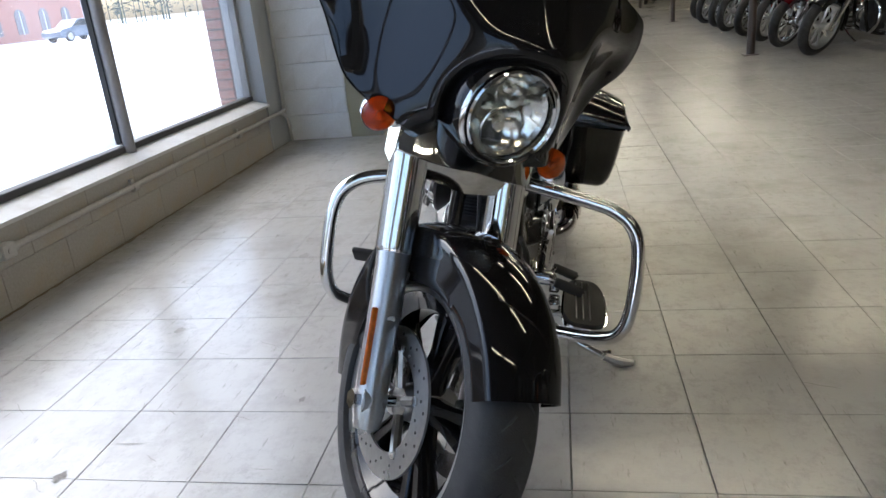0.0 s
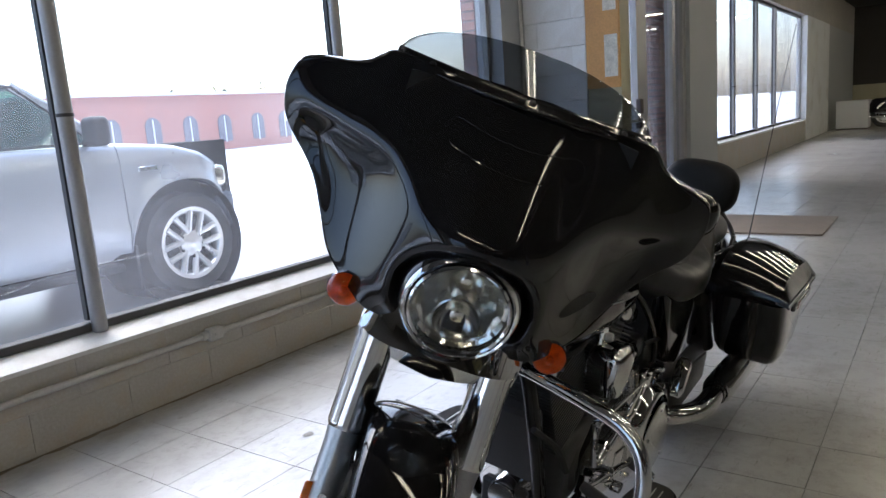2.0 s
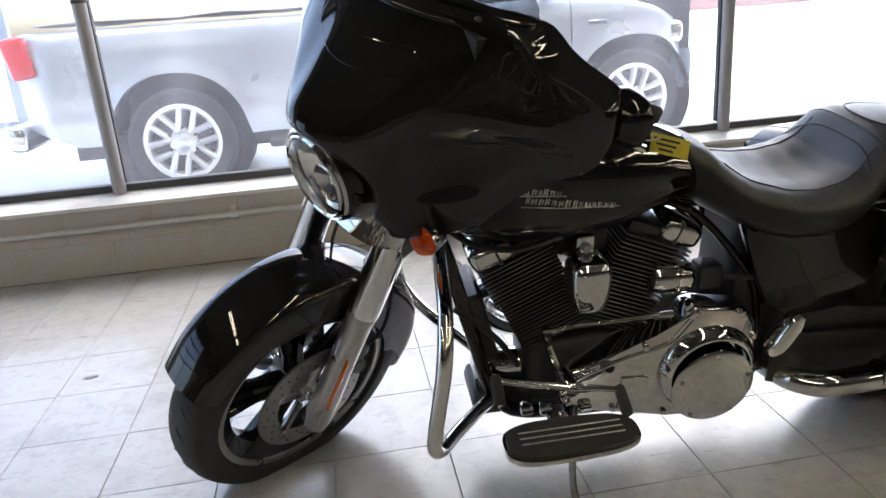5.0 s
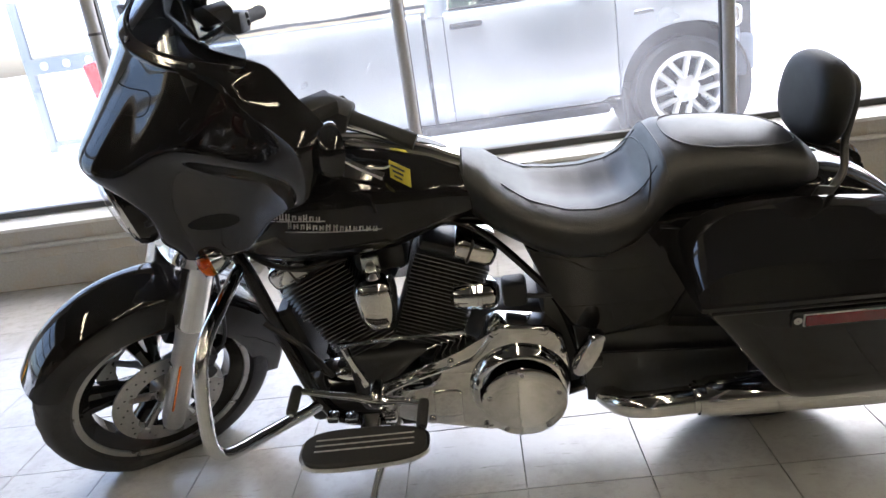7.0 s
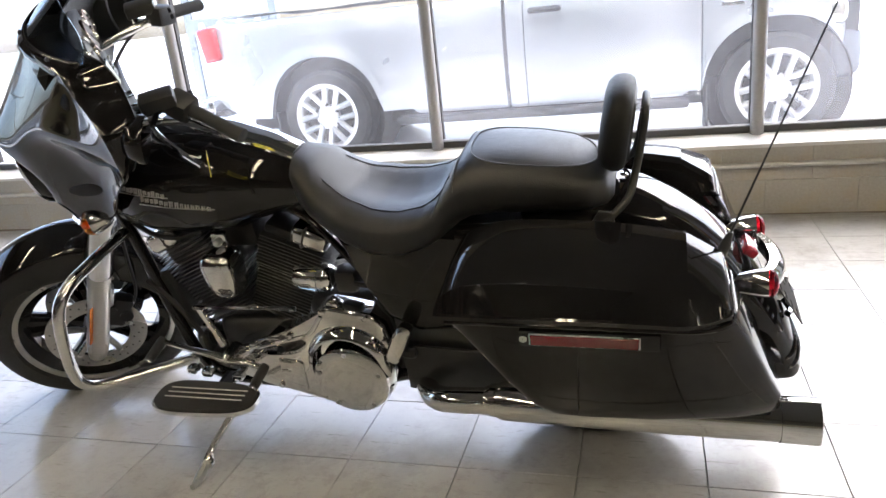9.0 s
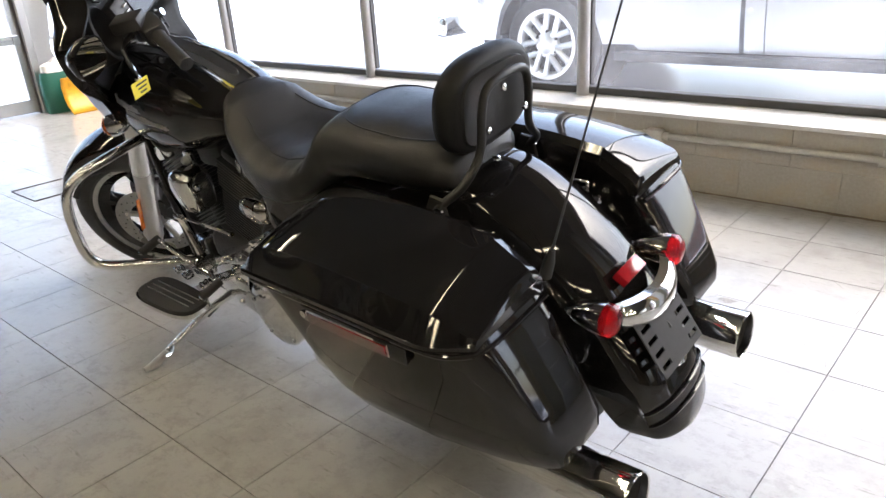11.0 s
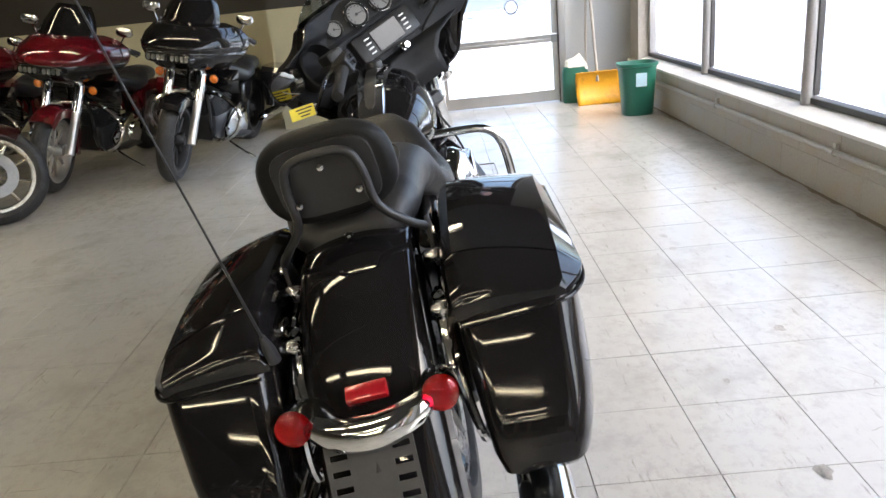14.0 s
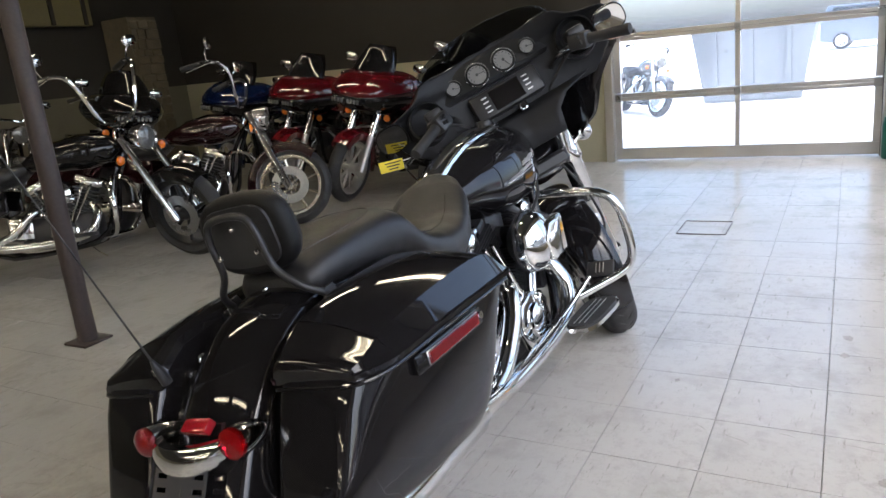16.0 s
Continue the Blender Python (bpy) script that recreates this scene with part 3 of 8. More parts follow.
FIN_EDGE = material("fin_edge_metal", (0.16, 0.16, 0.155), 0.35, metal=1.0, var=0.2)
STOP_RED = material("stop_light_red", (0.3, 0.008, 0.014), 0.18, var=0.1, coat=0.6)
LAMP_RED = material("red_lamp_reflector", (0.5, 0.03, 0.045), 0.25, metal=0.7, var=0.1)
DIAL = material("dial_face", (0.16, 0.16, 0.155), 0.4, var=0.1)
BRIGHT = material("reflector_silver", (0.82, 0.81, 0.74), 0.2, metal=1.0, var=0.05)
LOGO = material("silver_badge", (0.5, 0.49, 0.47), 0.3, metal=0.8, var=0.15)
YELLOW_TAG = material("yellow_tag_card", (0.8, 0.66, 0.05), 0.6, var=0.1, scale=20)
TAG_WHITE = material("white_tag_card", (0.7, 0.68, 0.62), 0.6, var=0.1, scale=20)
GREY_PLATE = material("dark_grey_bracket", (0.036, 0.037, 0.04), 0.5, var=0.15)
SLOT_BLACK = material("slot_black", (0.004, 0.004, 0.004), 0.5, var=0.2, spec=0.2)
INK = material("print_ink", (0.03, 0.03, 0.03), 0.6)


def steered(bm):
    return turn(bm, STEER)


bike = thing("motorcycle", BIKE, "black touring motorcycle with chrome engine, leaning on its side stand", "motorcycle")


def wheel_parts(parent, axle, radius, tyre_w, rim_r, m, spokes=5, discs=(), rim_mat=GLOSS_BLACK, edge_mat=STEEL, tread=True):
    """A wheel about the y axis: tyre, rim, polished rim edges, spokes, hub, discs."""
    w = part("wheel", turn(add_lathe(B(), [(-0.06, 0.001), (-0.06, 0.032), (-0.03, 0.04), (0.03, 0.04), (0.06, 0.032), (0.06, 0.001)], axle, (0, 1, 0), 24), m), SATIN_ALU, parent)
    h = tyre_w / 2
    prof = []
    for k in range(21):
        a = -math.pi * 0.5 + math.pi * k / 20
        prof.append((h * math.copysign(abs(math.sin(a)) ** 0.85, math.sin(a)), rim_r + 0.004 + (radius - rim_r - 0.004) * abs(math.cos(a)) ** 0.62))
    bm = add_lathe(B(), prof + [(h * 0.82, rim_r - 0.004), (-h * 0.82, rim_r - 0.004), prof[0]], axle, (0, 1, 0), 72)
    part("tyre", turn(bm, m), TYRE, w, "black road tyre")
    if tread:
        bm = B()
        for i in range(30):
            a = 2 * math.pi * i / 30
            for s in (-1, 1):
                pts = []
                for q in range(5):
                    f = q / 4
                    yy = s * (0.008 + f * h * 0.72)
                    aa = a + s * 0.05 + f * 0.16
                    rr = rim_r + 0.004 + (radius - rim_r - 0.004) * max(0.0, 1 - (abs(yy) / h) ** 2.3) ** 0.5 * 1.0
                    rr = min(rr, radius) + 0.0006
                    pts.append(Vector(axle) + Vector((rr * math.cos(aa), yy, rr * math.sin(aa))))
                add_tube(bm, pts, [0.0022, 0.0032, 0.003, 0.0024, 0.001], seg=4, smooth=1)
        part("tread_grooves", turn(bm, m), INK, w)
    for s in (-1, 1):
        bm = add_lathe(B(), [(s * h * 0.82, rim_r + 0.002), (s * (h * 0.84), rim_r - 0.004), (s * h * 0.8, rim_r - 0.018), (s * h * 0.72, rim_r - 0.02), (s * h * 0.7, rim_r - 0.006)], axle, (0, 1, 0), 64)
        part("rim_edge", turn(bm, m), edge_mat, w, "bright machined rim edge")
    bm = add_lathe(B(), [(-h * 0.74, rim_r - 0.019), (-h * 0.45, rim_r - 0.042), (h * 0.45, rim_r - 0.042), (h * 0.74, rim_r - 0.019), (h * 0.6, rim_r - 0.03), (h * 0.35, rim_r - 0.052), (-h * 0.35, rim_r - 0.052), (-h * 0.6, rim_r - 0.03), (-h * 0.74, rim_r - 0.019)], axle, (0, 1, 0), 64)
    part("rim", turn(bm, m), rim_mat, w)
    for i in range(spokes):
        bm = B()
        for d in (-0.085, 0.085):
            a0, a1 = 2 * math.pi * i / spokes + 0.3 + d * 0.9, 2 * math.pi * i / spokes + 0.3 + d * 1.6
            r0, r1 = 0.03, rim_r - 0.045
            p0 = Vector(axle) + Vector((r0 * math.cos(a0), 0, r0 * math.sin(a0)))
            p1 = Vector(axle) + Vector((r1 * math.cos(a1), 0, r1 * math.sin(a1)))
            dr = (p1 - p0).normalized()
            n = dr.cross(Vector((0, 1, 0)))
            rings = []
            for f, ww, tt in ((0, 0.02, 0.028), (0.5, 0.013, 0.02), (1, 0.018, 0.026)):
                c = p0.lerp(p1, f)
                rings.append([c + n * (ww * x) + Vector((0, tt * y, 0)) for x, y in ((-1, -0.6), (-0.6, -1), (0.6, -1), (1, -0.6), (1, 0.6), (0.6, 1), (-0.6, 1), (-1, 0.6))])
            add_loft(bm, rings)
        part("spoke", turn(bm, m), rim_mat, w, "black twin spoke with bright edges")
    for y in discs:
        bm = B()
        for r0, r1, t in ((0.098, 0.15, 0.005),):
            add_lathe(bm, [(y - t / 2, r0), (y - t / 2, r1), (y + t / 2, r1), (y + t / 2, r0), (y - t / 2, r0)], axle, (0, 1, 0), 64)
        disc = part("brake_disc", turn(bm, m), STEEL, w, "drilled steel brake disc")
        bm = B()
        for i in range(40):
            a, r = 2 * math.pi * i / 40, 0.112 + 0.012 * (i % 3)
            c = Vector(axle) + Vector((r * math.cos(a), y, r * math.sin(a)))
            add_cyl(bm, c - Vector((0, 0.0032, 0)), c + Vector((0, 0.0032, 0)), 0.0032, seg=8)
        part("drill_holes", turn(bm, m), INK, disc)["kind"] = "stuff"
        for i in range(5):
            a = 2 * math.pi * i / 5
            hub, c = Vector(axle) + Vector((0.03 * math.cos(a), y * 0.8, 0.03 * math.sin(a))), Vector(axle) + Vector((0.105 * math.cos(a), y, 0.105 * math.sin(a)))
            part("carrier_arm", turn(add_cyl(B(), hub, c, 0.011, seg=8), m), STEEL, disc)
            part("rivet", turn(add_cyl(B(), c - Vector((0, 0.007, 0)), c + Vector((0, 0.007, 0)), 0.009, seg=10), m), CHROME, disc)
    return w


AXLE = Vector((-0.722, 0, 0.255))
REAR = Vector((0.885, 0, 0.315))
front_wheel = wheel_parts(bike, AXLE, 0.318, 0.132, 0.243, STEER, discs=(-0.078, 0.078))
rear_wheel = wheel_parts(bike, REAR, 0.318, 0.175, 0.21, Matrix.Identity(4), discs=(0.08,), tread=False)
part("axle_nut", steered(add_cyl(add_cyl(B(), AXLE + Vector((0, -0.15, 0)), AXLE + Vector((0, 0.15, 0)), 0.0125), AXLE + Vector((0, 0.142, 0)), AXLE + Vector((0, 0.165, 0)), 0.019, seg=6)), CHROME, front_wheel)


def fender(path, half, skirt, crown, n=5, power=2.4, taper=None):
    """An arched sheet along a path in the xz plane; path rows: x, z, skirt depth factor, width factor."""
    pts = [Vector((x, 0, z)) for x, z, _, _ in path]
    fs = [(a, b) for _, _, a, b in path]
    q = spline(pts, n)
    rings_o = []
    m = len(q)
    inner = []
    for i, p in enumerate(q):
        t = (q[min(i + 1, m - 1)] - q[max(i - 1, 0)]).normalized()
        nrm = Vector((-t.z, 0, t.x))
        if nrm.dot(p - skirt) < 0:
            nrm = -nrm
        f = i / (m - 1) * (len(fs) - 1)
        sd, wd = np.interp(f, range(len(fs)), [a for a, _ in fs]), np.interp(f, range(len(fs)), [b for _, b in fs])
        ro, ri = [], []
        for k in range(29):
            u = -1 + 2 * k / 28
            a = min(1.0, abs(u) / 0.66) * math.pi / 2
            w = math.copysign(math.sin(a) ** 0.92, u) * half * wd
            dep = crown[0] * (1 - math.cos(a)) * (0.4 + 0.6 * wd) + crown[1] * sd * max(0.0, abs(u) - 0.66) / 0.34
            ro.append(p + nrm * (-dep) + Vector((0, w, 0)))
            ri.append(p + nrm * (-dep - 0.004) + Vector((0, w * 0.965, 0)))
        rings_o.append(ro + list(reversed(ri)))
    bm = B()
    add_loft(bm, rings_o)
    return bm


def arc(c, r, a0, a1, n, f=lambda u: (1, 1)):
    out = []
    for i in range(n):
        u = i / (n - 1)
        a = radians(a0 + (a1 - a0) * u)
        rr = r(u) if callable(r) else r
        out.append((c.x + rr * math.cos(a), c.z + rr * math.sin(a), *f(u)))
    return out


bm = fender(arc(AXLE, lambda u: 0.352 + 0.018 * math.sin(math.pi * u), -25, 143, 14, lambda u: (0.5 + 0.7 * math.sin(math.pi * min(1, 0.1 + u * 1.05)) ** 0.7, 0.6 + 0.4 * math.sin(math.pi / 2 * min(1, u / 0.42)) - 0.12 * max(0.0, 2 * u - 1) ** 3)), 0.088, AXLE, (0.03, 0.085))
front_fender = part("front_fender", steered(bm), GLOSS_BLACK, bike, "glossy black front fender")
for s in (-1, 1):
    bm = add_box(B(), (-0.60, s * 0.093, 0.47), (0.07, 0.008, 0.05), bevel=0.003)
    part("fender_mount", steered(bm), ENGINE_BLACK, front_fender)
    for dx in (-0.02, 0.02):
        part("bolt", steered(add_cyl(B(), (-0.60 + dx, s * 0.094, 0.47), (-0.60 + dx, s * 0.103, 0.47), 0.007, seg=8)), CHROME, front_fender)

# fork legs
FL = Vector((-0.732, 0, 0.232))
FD = Vector((0.429, 0, 0.903)).normalized()
for s in (-1, 1):
    o = FL + Vector((0, s * 0.122, 0))
    bm = add_lathe(B(), [(-0.03, 0.012), (-0.03, 0.026), (0.0, 0.032), (0.06, 0.033), (0.16, 0.032), (0.29, 0.033), (0.31, 0.035), (0.325, 0.035)], o, FD, 28, caps=True)
    add_cyl(bm, AXLE + Vector((0, s * 0.1, 0)), AXLE + Vector((0, s * 0.148, 0)), 0.03, seg=20)
    slider = part("fork_slider", steered(bm), SATIN_ALU, bike, "satin aluminium fork slider")
    bm = add_box(B(), o + FD * 0.2 + Vector((0.03, -s * 0.02, 0)), (0.06, 0.03, 0.07), basis(FD), bevel=0.01)
    part("caliper_lug", steered(bm), SATIN_ALU, slider)
    part("slider_bolt", steered(add_cyl(B(), o + FD * 0.2 + Vector((-0.036, 0, 0)), o + FD * 0.2 + Vector((-0.02, 0, 0)), 0.009, seg=10)), CHROME, slider)
    bm = add_lathe(B(), [(0.315, 0.0), (0.315, 0.036), (0.325, 0.0395), (0.5, 0.0395), (0.505, 0.042), (0.56, 0.043), (0.565, 0.04), (0.66, 0.04)], o, FD, 28)
    part("fork_cover", steered(bm), CHROME, bike, "chrome fork cover")
    bm = add_box(B(), o + FD * 0.13 + Vector((-0.018, s * 0.0295, 0.008)), (0.024, 0.006, 0.15), basis(FD) @ Matrix.Rotation(radians(s * 28), 3, "Z"), bevel=0.003)
    part("fork_reflector", steered(bm), AMBER_REFLECTOR, slider, "long amber fork reflector")
    bm = B()
    add_box(bm, AXLE + Vector((0.105, s * 0.088, 0.075)), (0.11, 0.05, 0.06), Matrix.Rotation(radians(-50), 3, "Y"), bevel=0.012, seg=2)
    add_cyl(bm, AXLE + Vector((0.12, s * 0.11, 0.06)), AXLE + Vector((0.12, s * 0.118, 0.06)), 0.02, seg=14)
    add_cyl(bm, AXLE + Vector((0.085, s * 0.11, 0.1)), AXLE + Vector((0.085, s * 0.118, 0.1)), 0.02, seg=14)
    part("brake_caliper", steered(bm), ENGINE_BLACK, bike, "black brake caliper")
    part("brake_hose", steered(add_tube(B(), [AXLE + Vector((0.15, s * 0.09, 0.08)), (-0.53, s * 0.12, 0.42), (-0.50, s * 0.11, 0.56), (-0.47, s * 0.07, 0.7)], 0.005, seg=6)), RUBBER, bike)

# lower yoke and the chrome skirt between the forks
bm = B()
rings = []
for y in np.linspace(-0.165, 0.165, 13):
    f = abs(y) / 0.165
    x0, z0 = -0.515 - 0.03 * (1 - f * f), 0.705
    rings.append([(x0, y, z0 + 0.045), (x0 - 0.012, y, z0), (x0 - 0.006, y, z0 - 0.03 - 0.02 * (1 - f)), (x0 + 0.03, y, z0 - 0.02), (x0 + 0.05, y, z0 + 0.03)])
add_loft(bm, rings)
part("fork_yoke", steered(bm), CHROME, bike, "chrome-covered lower fork yoke")
bm = B()
rings = []
for y in np.linspace(-0.162, 0.162, 25):
    f = abs(y) / 0.162
    x0, zb = -0.585 + 0.05 * f ** 4, 0.703 + 0.006 * (1 - f)
    rings.append([(x0 + 0.05, y, 0.8), (x0 + 0.026, y, 0.75), (x0 + 0.006, y, zb + 0.012), (x0, y, zb + 0.004), (x0 + 0.006, y, zb), (x0 + 0.014, y, zb), (x0 + 0.034, y, 0.75), (x0 + 0.058, y, 0.8)])
add_loft(bm, rings)
part("fork_skirt", steered(bm), CHROME, bike, "chrome skirt under the headlamp")
bm = add_box(B(), (-0.44, 0, 0.72), (0.1, 0.2, 0.05), bevel=0.01)
add_cyl(bm, (-0.565, 0, 0.775), (-0.49, 0, 0.93), 0.03)
part("steering_stem", steered(bm), ENGINE_BLACK, bike)

# front turn signals
for s in (-1, 1):
    c = Vector((-0.505, s * 0.213, 0.758))
    d = Vector((-1, s * 0.05, -0.05)).normalized()
    bm = add_lathe(B(), [(-0.055, 0.001), (-0.05, 0.016), (-0.035, 0.027), (-0.01, 0.034), (0.004, 0.035)], c, d, 24)
    add_tube(bm, [c - d * 0.03, c + Vector((0.02, -s * 0.04, -0.01)), (-0.475, s * 0.14, 0.73)], 0.011, seg=10)
    sig = part("turn_signal", steered(bm), CHROME, bike, "chrome bullet turn signal with amber lens")
    bm = add_lathe(B(), [(0.002, 0.034), (0.012, 0.033), (0.022, 0.026), (0.028, 0.014), (0.03, 0.001)], c, d, 24)
    part("lens", steered(bm), AMBER, sig, "amber lens")
    part("reflector", steered(add_cyl(B(), c + d * 0.001, c + d * 0.0025, 0.0325, seg=20)), AMBER_REFLECTOR, sig)
    part("bulb", steered(add_lathe(B(), [(0.003, 0.006), (0.014, 0.008), (0.019, 0.001)], c, d, 12)), AMBER_REFLECTOR, sig)

# ---- batwing fairing ----
FAIR = [  # z, half width, x at the wing's back edge
    (0.735, 0.10, -0.5), (0.75, 0.15, -0.49), (0.765, 0.2, -0.475), (0.78, 0.245, -0.455), (0.8, 0.274, -0.435), (0.83, 0.295, -0.415), (0.86, 0.313, -0.395), (0.9, 0.338, -0.372), (0.93, 0.366, -0.352),
    (0.955, 0.396, -0.335), (0.98, 0.426, -0.315), (1.01, 0.448, -0.298), (1.05, 0.457, -0.28), (1.08, 0.455, -0.265), (1.105, 0.446, -0.252), (1.12, 0.43, -0.25),
    (1.131, 0.395, -0.252), (1.142, 0.346, -0.258), (1.157, 0.311, -0.265), (1.177, 0.288, -0.275), (1.194, 0.262, -0.29), (1.2, 0.19, -0.335), (1.204, 0.05, -0.375)]
FZ = [r[0] for r in FAIR]
WIDE = FZ.index(1.05)
YK = (0.0, 0.05, 0.095, 0.12, 0.138, 0.17, 0.21, 0.25, 0.29, 0.365, 0.43, 0.46)          # across the shell
RIDGE_Z = (0.975, 0.975, 0.972, 0.985, 1.0, 1.025, 1.042, 1.045, 1.042, 1.04, 1.05, 1.05)   # the brow that runs out to the wing tips
RIDGE_X = (-0.664, -0.652, -0.622, -0.598, -0.578, -0.543, -0.508, -0.477, -0.446, -0.392, -0.343, -0.318)
TOP_X = (-0.462, -0.459, -0.448, -0.438, -0.431, -0.418, -0.4, -0.38, -0.365, -0.342, -0.325, -0.318)
LOW_X = (-0.61, -0.608, -0.604, -0.596, -0.584, -0.552, -0.505, -0.458, -0.418, -0.365, -0.335, -0.318)
BEND = (1.1, 1.1, 1.1, 1.05, 1.0, 0.95, 0.9, 0.9, 0.9, 0.9, 0.9, 0.9)                      # hollow of the upper face


def shell_grid():
    """x of the shell over a fine grid of y and z, with its creases rounded."""
    ys, zs = np.linspace(0, 0.48, 121), np.linspace(0.72, 1.22, 126)
    yy, zz = np.meshgrid(ys, zs)
    zt = np.interp(ys, [r[1] for r in FAIR[WIDE:]][::-1], [r[0] for r in FAIR[WIDE:]][::-1])
    zb = np.interp(ys, [r[1] for r in FAIR[:WIDE + 1]], FZ[:WIDE + 1])
    zr, xr, xt, xl, bend = (np.interp(ys, YK, k) for k in (RIDGE_Z, RIDGE_X, TOP_X, LOW_X, BEND))
    up = np.clip((zz - zr) / np.maximum(zt - zr, 0.012), 0, 1)
    low = np.clip((zr - zz) / np.maximum(zr - zb, 0.012), 0, 1)
    scoop = np.clip((ys - 0.15) / 0.08, 0, 1) * np.clip((0.43 - ys) / 0.08, 0, 1)
    x = np.where(zz > zr, xr + (xt - xr) * (1 - (1 - up) ** bend), xr + (xl - xr) * (1 - (1 - low) ** (1.0 + 0.8 * scoop)) + 0.03 * scoop * np.sin(np.pi * low ** 0.6))
    x = x + 0.13 * np.clip((1.06 - np.sqrt((yy / 0.116) ** 2 + ((zz - 0.835) / 0.104) ** 2)) / 0.12, 0, 1)     # bay of the headlamp
    x = x + 0.07 * np.clip((0.8 - zz) / 0.05, 0, 1) * np.clip((0.17 - yy) / 0.05, 0, 1)     # chin drawn back over the fork skirt
    k = np.exp(-np.arange(-8, 9) ** 2 / 22.0)
    k /= k.sum()
    full = np.concatenate([x[:, :0:-1], x], axis=1)
    for axis in (0, 1):
        pad = np.pad(full, [(8, 8) if a == axis else (0, 0) for a in (0, 1)], mode="edge")
        full = np.apply_along_axis(lambda v: np.convolve(v, k, "valid"), axis, pad)
    return full


SHELL = shell_grid()


def shell_x(y, z):
    a, b = (y + 0.48) / 0.004, (z - 0.72) / 0.004
    i, j = min(int(a), 239), min(int(b), 124)
    a, b = a - i, b - j
    return float((SHELL[j, i] * (1 - a) + SHELL[j, i + 1] * a) * (1 - b) + (SHELL[j + 1, i] * (1 - a) + SHELL[j + 1, i + 1] * a) * b)


FAIR_Z = [p.x for p in spline([(r[0], 0, 0) for r in FAIR], 5)]
FAIR_W = [p.y for p in spline([(r[0], r[1], 0) for r in FAIR], 5)]
FAIR_B = [p.y for p in spline([(r[0], r[2], 0) for r in FAIR], 5)]


def fair_row(z):
    return float(np.interp(z, FAIR_Z, FAIR_W)), float(np.interp(z, FAIR_Z, FAIR_B))


def fair_point(z, s, lift=0.0):
    """A point of the outer shell at height z and share s of the half width."""
    y = s * fair_row(z)[0]
    return Vector((shell_x(y, z) - lift, y, z))


def shell_point(y, z, lift=0.0):
    return Vector((shell_x(y, z) - lift, y, z + lift * 0.6))


def dash_point(z, s):
    hw, xb = fair_row(z)
    a = abs(s)
    base = -0.375 + 0.10 * max(0.0, 1.06 - z)
    narrow = float(np.interp(z, [0.74, 0.95, 1.05, 1.12], [0.84, 0.9, 0.95, 0.98]))
    return Vector((base + (xb - base) * a ** float(np.interp(z, [0.95, 1.06], [4, 2])), s * hw * narrow, z))


ss = [-1 + 2 * i / 120 for i in range(121)]
ss = [math.copysign(1 - (1 - abs(v)) ** 1.25, v) for v in ss]
bm = B()
add_loft(bm, [[fair_point(z, s) for s in ss] for z in FAIR_Z], closed=False, caps=False)
outer_fairing = part("fairing", steered(bm), GLOSS_BLACK, bike, "glossy black batwing fairing", angle=60)
mod = outer_fairing.modifiers.new("thickness", "SOLIDIFY")
mod.thickness, mod.offset = 0.004, 0.0
# side walls of the wings, from the shell's edge back to the inner fairing
for s in (-1, 1):
    rows = []
    for z in FAIR_Z:
        f, d = fair_point(z, s), dash_point(z, s)
        d = f.lerp(d, float(np.interp(z, [0.8, 0.9, 0.96], [0.3, 0.5, 1.0])))
        out = Vector((0, s, 0.4 if z > 1.1 else -0.3)).normalized()
        rows.append([f, f.lerp(d, 0.12) + out * 0.006, f.lerp(d, 0.4) + out * 0.009, f.lerp(d, 0.75) + out * 0.005, d])
    bm = B()
    add_loft(bm, rows, closed=False, caps=False)
    part("wing_side", steered(bm), GLOSS_BLACK, outer_fairing, angle=60)
# flat black oval low on the left wing, painted for a hollow's shade
hollow_rim = [(0.232 + 0.04 * math.cos(a), 0.868 + 0.02 * math.sin(a) + 0.012 * math.cos(a)) for a in (2 * math.pi * i / 28 for i in range(28))]
bm = B()
bm.faces.new(ring(bm, [shell_point(-y, z, 0.0035) for y, z in hollow_rim]))
part("wing_hollow_patch", steered(bm), SLOT_BLACK, outer_fairing, "flat black oval in place of a dark hollow")
bm = B()
add_loft(bm, [[dash_point(z, s) for s in ss[::3]] for z in FAIR_Z[::2] if z > 0.93], closed=False, caps=False)
add_loft(bm, [[Vector((-0.36 + 0.03 * abs(u) + 0.25 * (0.95 - z), u * w, z)) for u in np.linspace(-1, 1, 13)] for z, w in ((0.95, 0.3), (0.92, 0.19), (0.88, 0.14), (0.8, 0.12))], closed=False, caps=False)
inner = part("inner_fairing", steered(bm), INNER_BLACK, bike, "black plastic inner fairing")
inner.modifiers.new("thickness", "SOLIDIFY").thickness = 0.004
top_strip = B()
add_loft(top_strip, [[fair_point(FAIR_Z[-1], s) for s in ss], [dash_point(FAIR_Z[-1], s) for s in ss]], closed=False, caps=False)
part("fairing_cap", steered(top_strip), INNER_BLACK, bike)
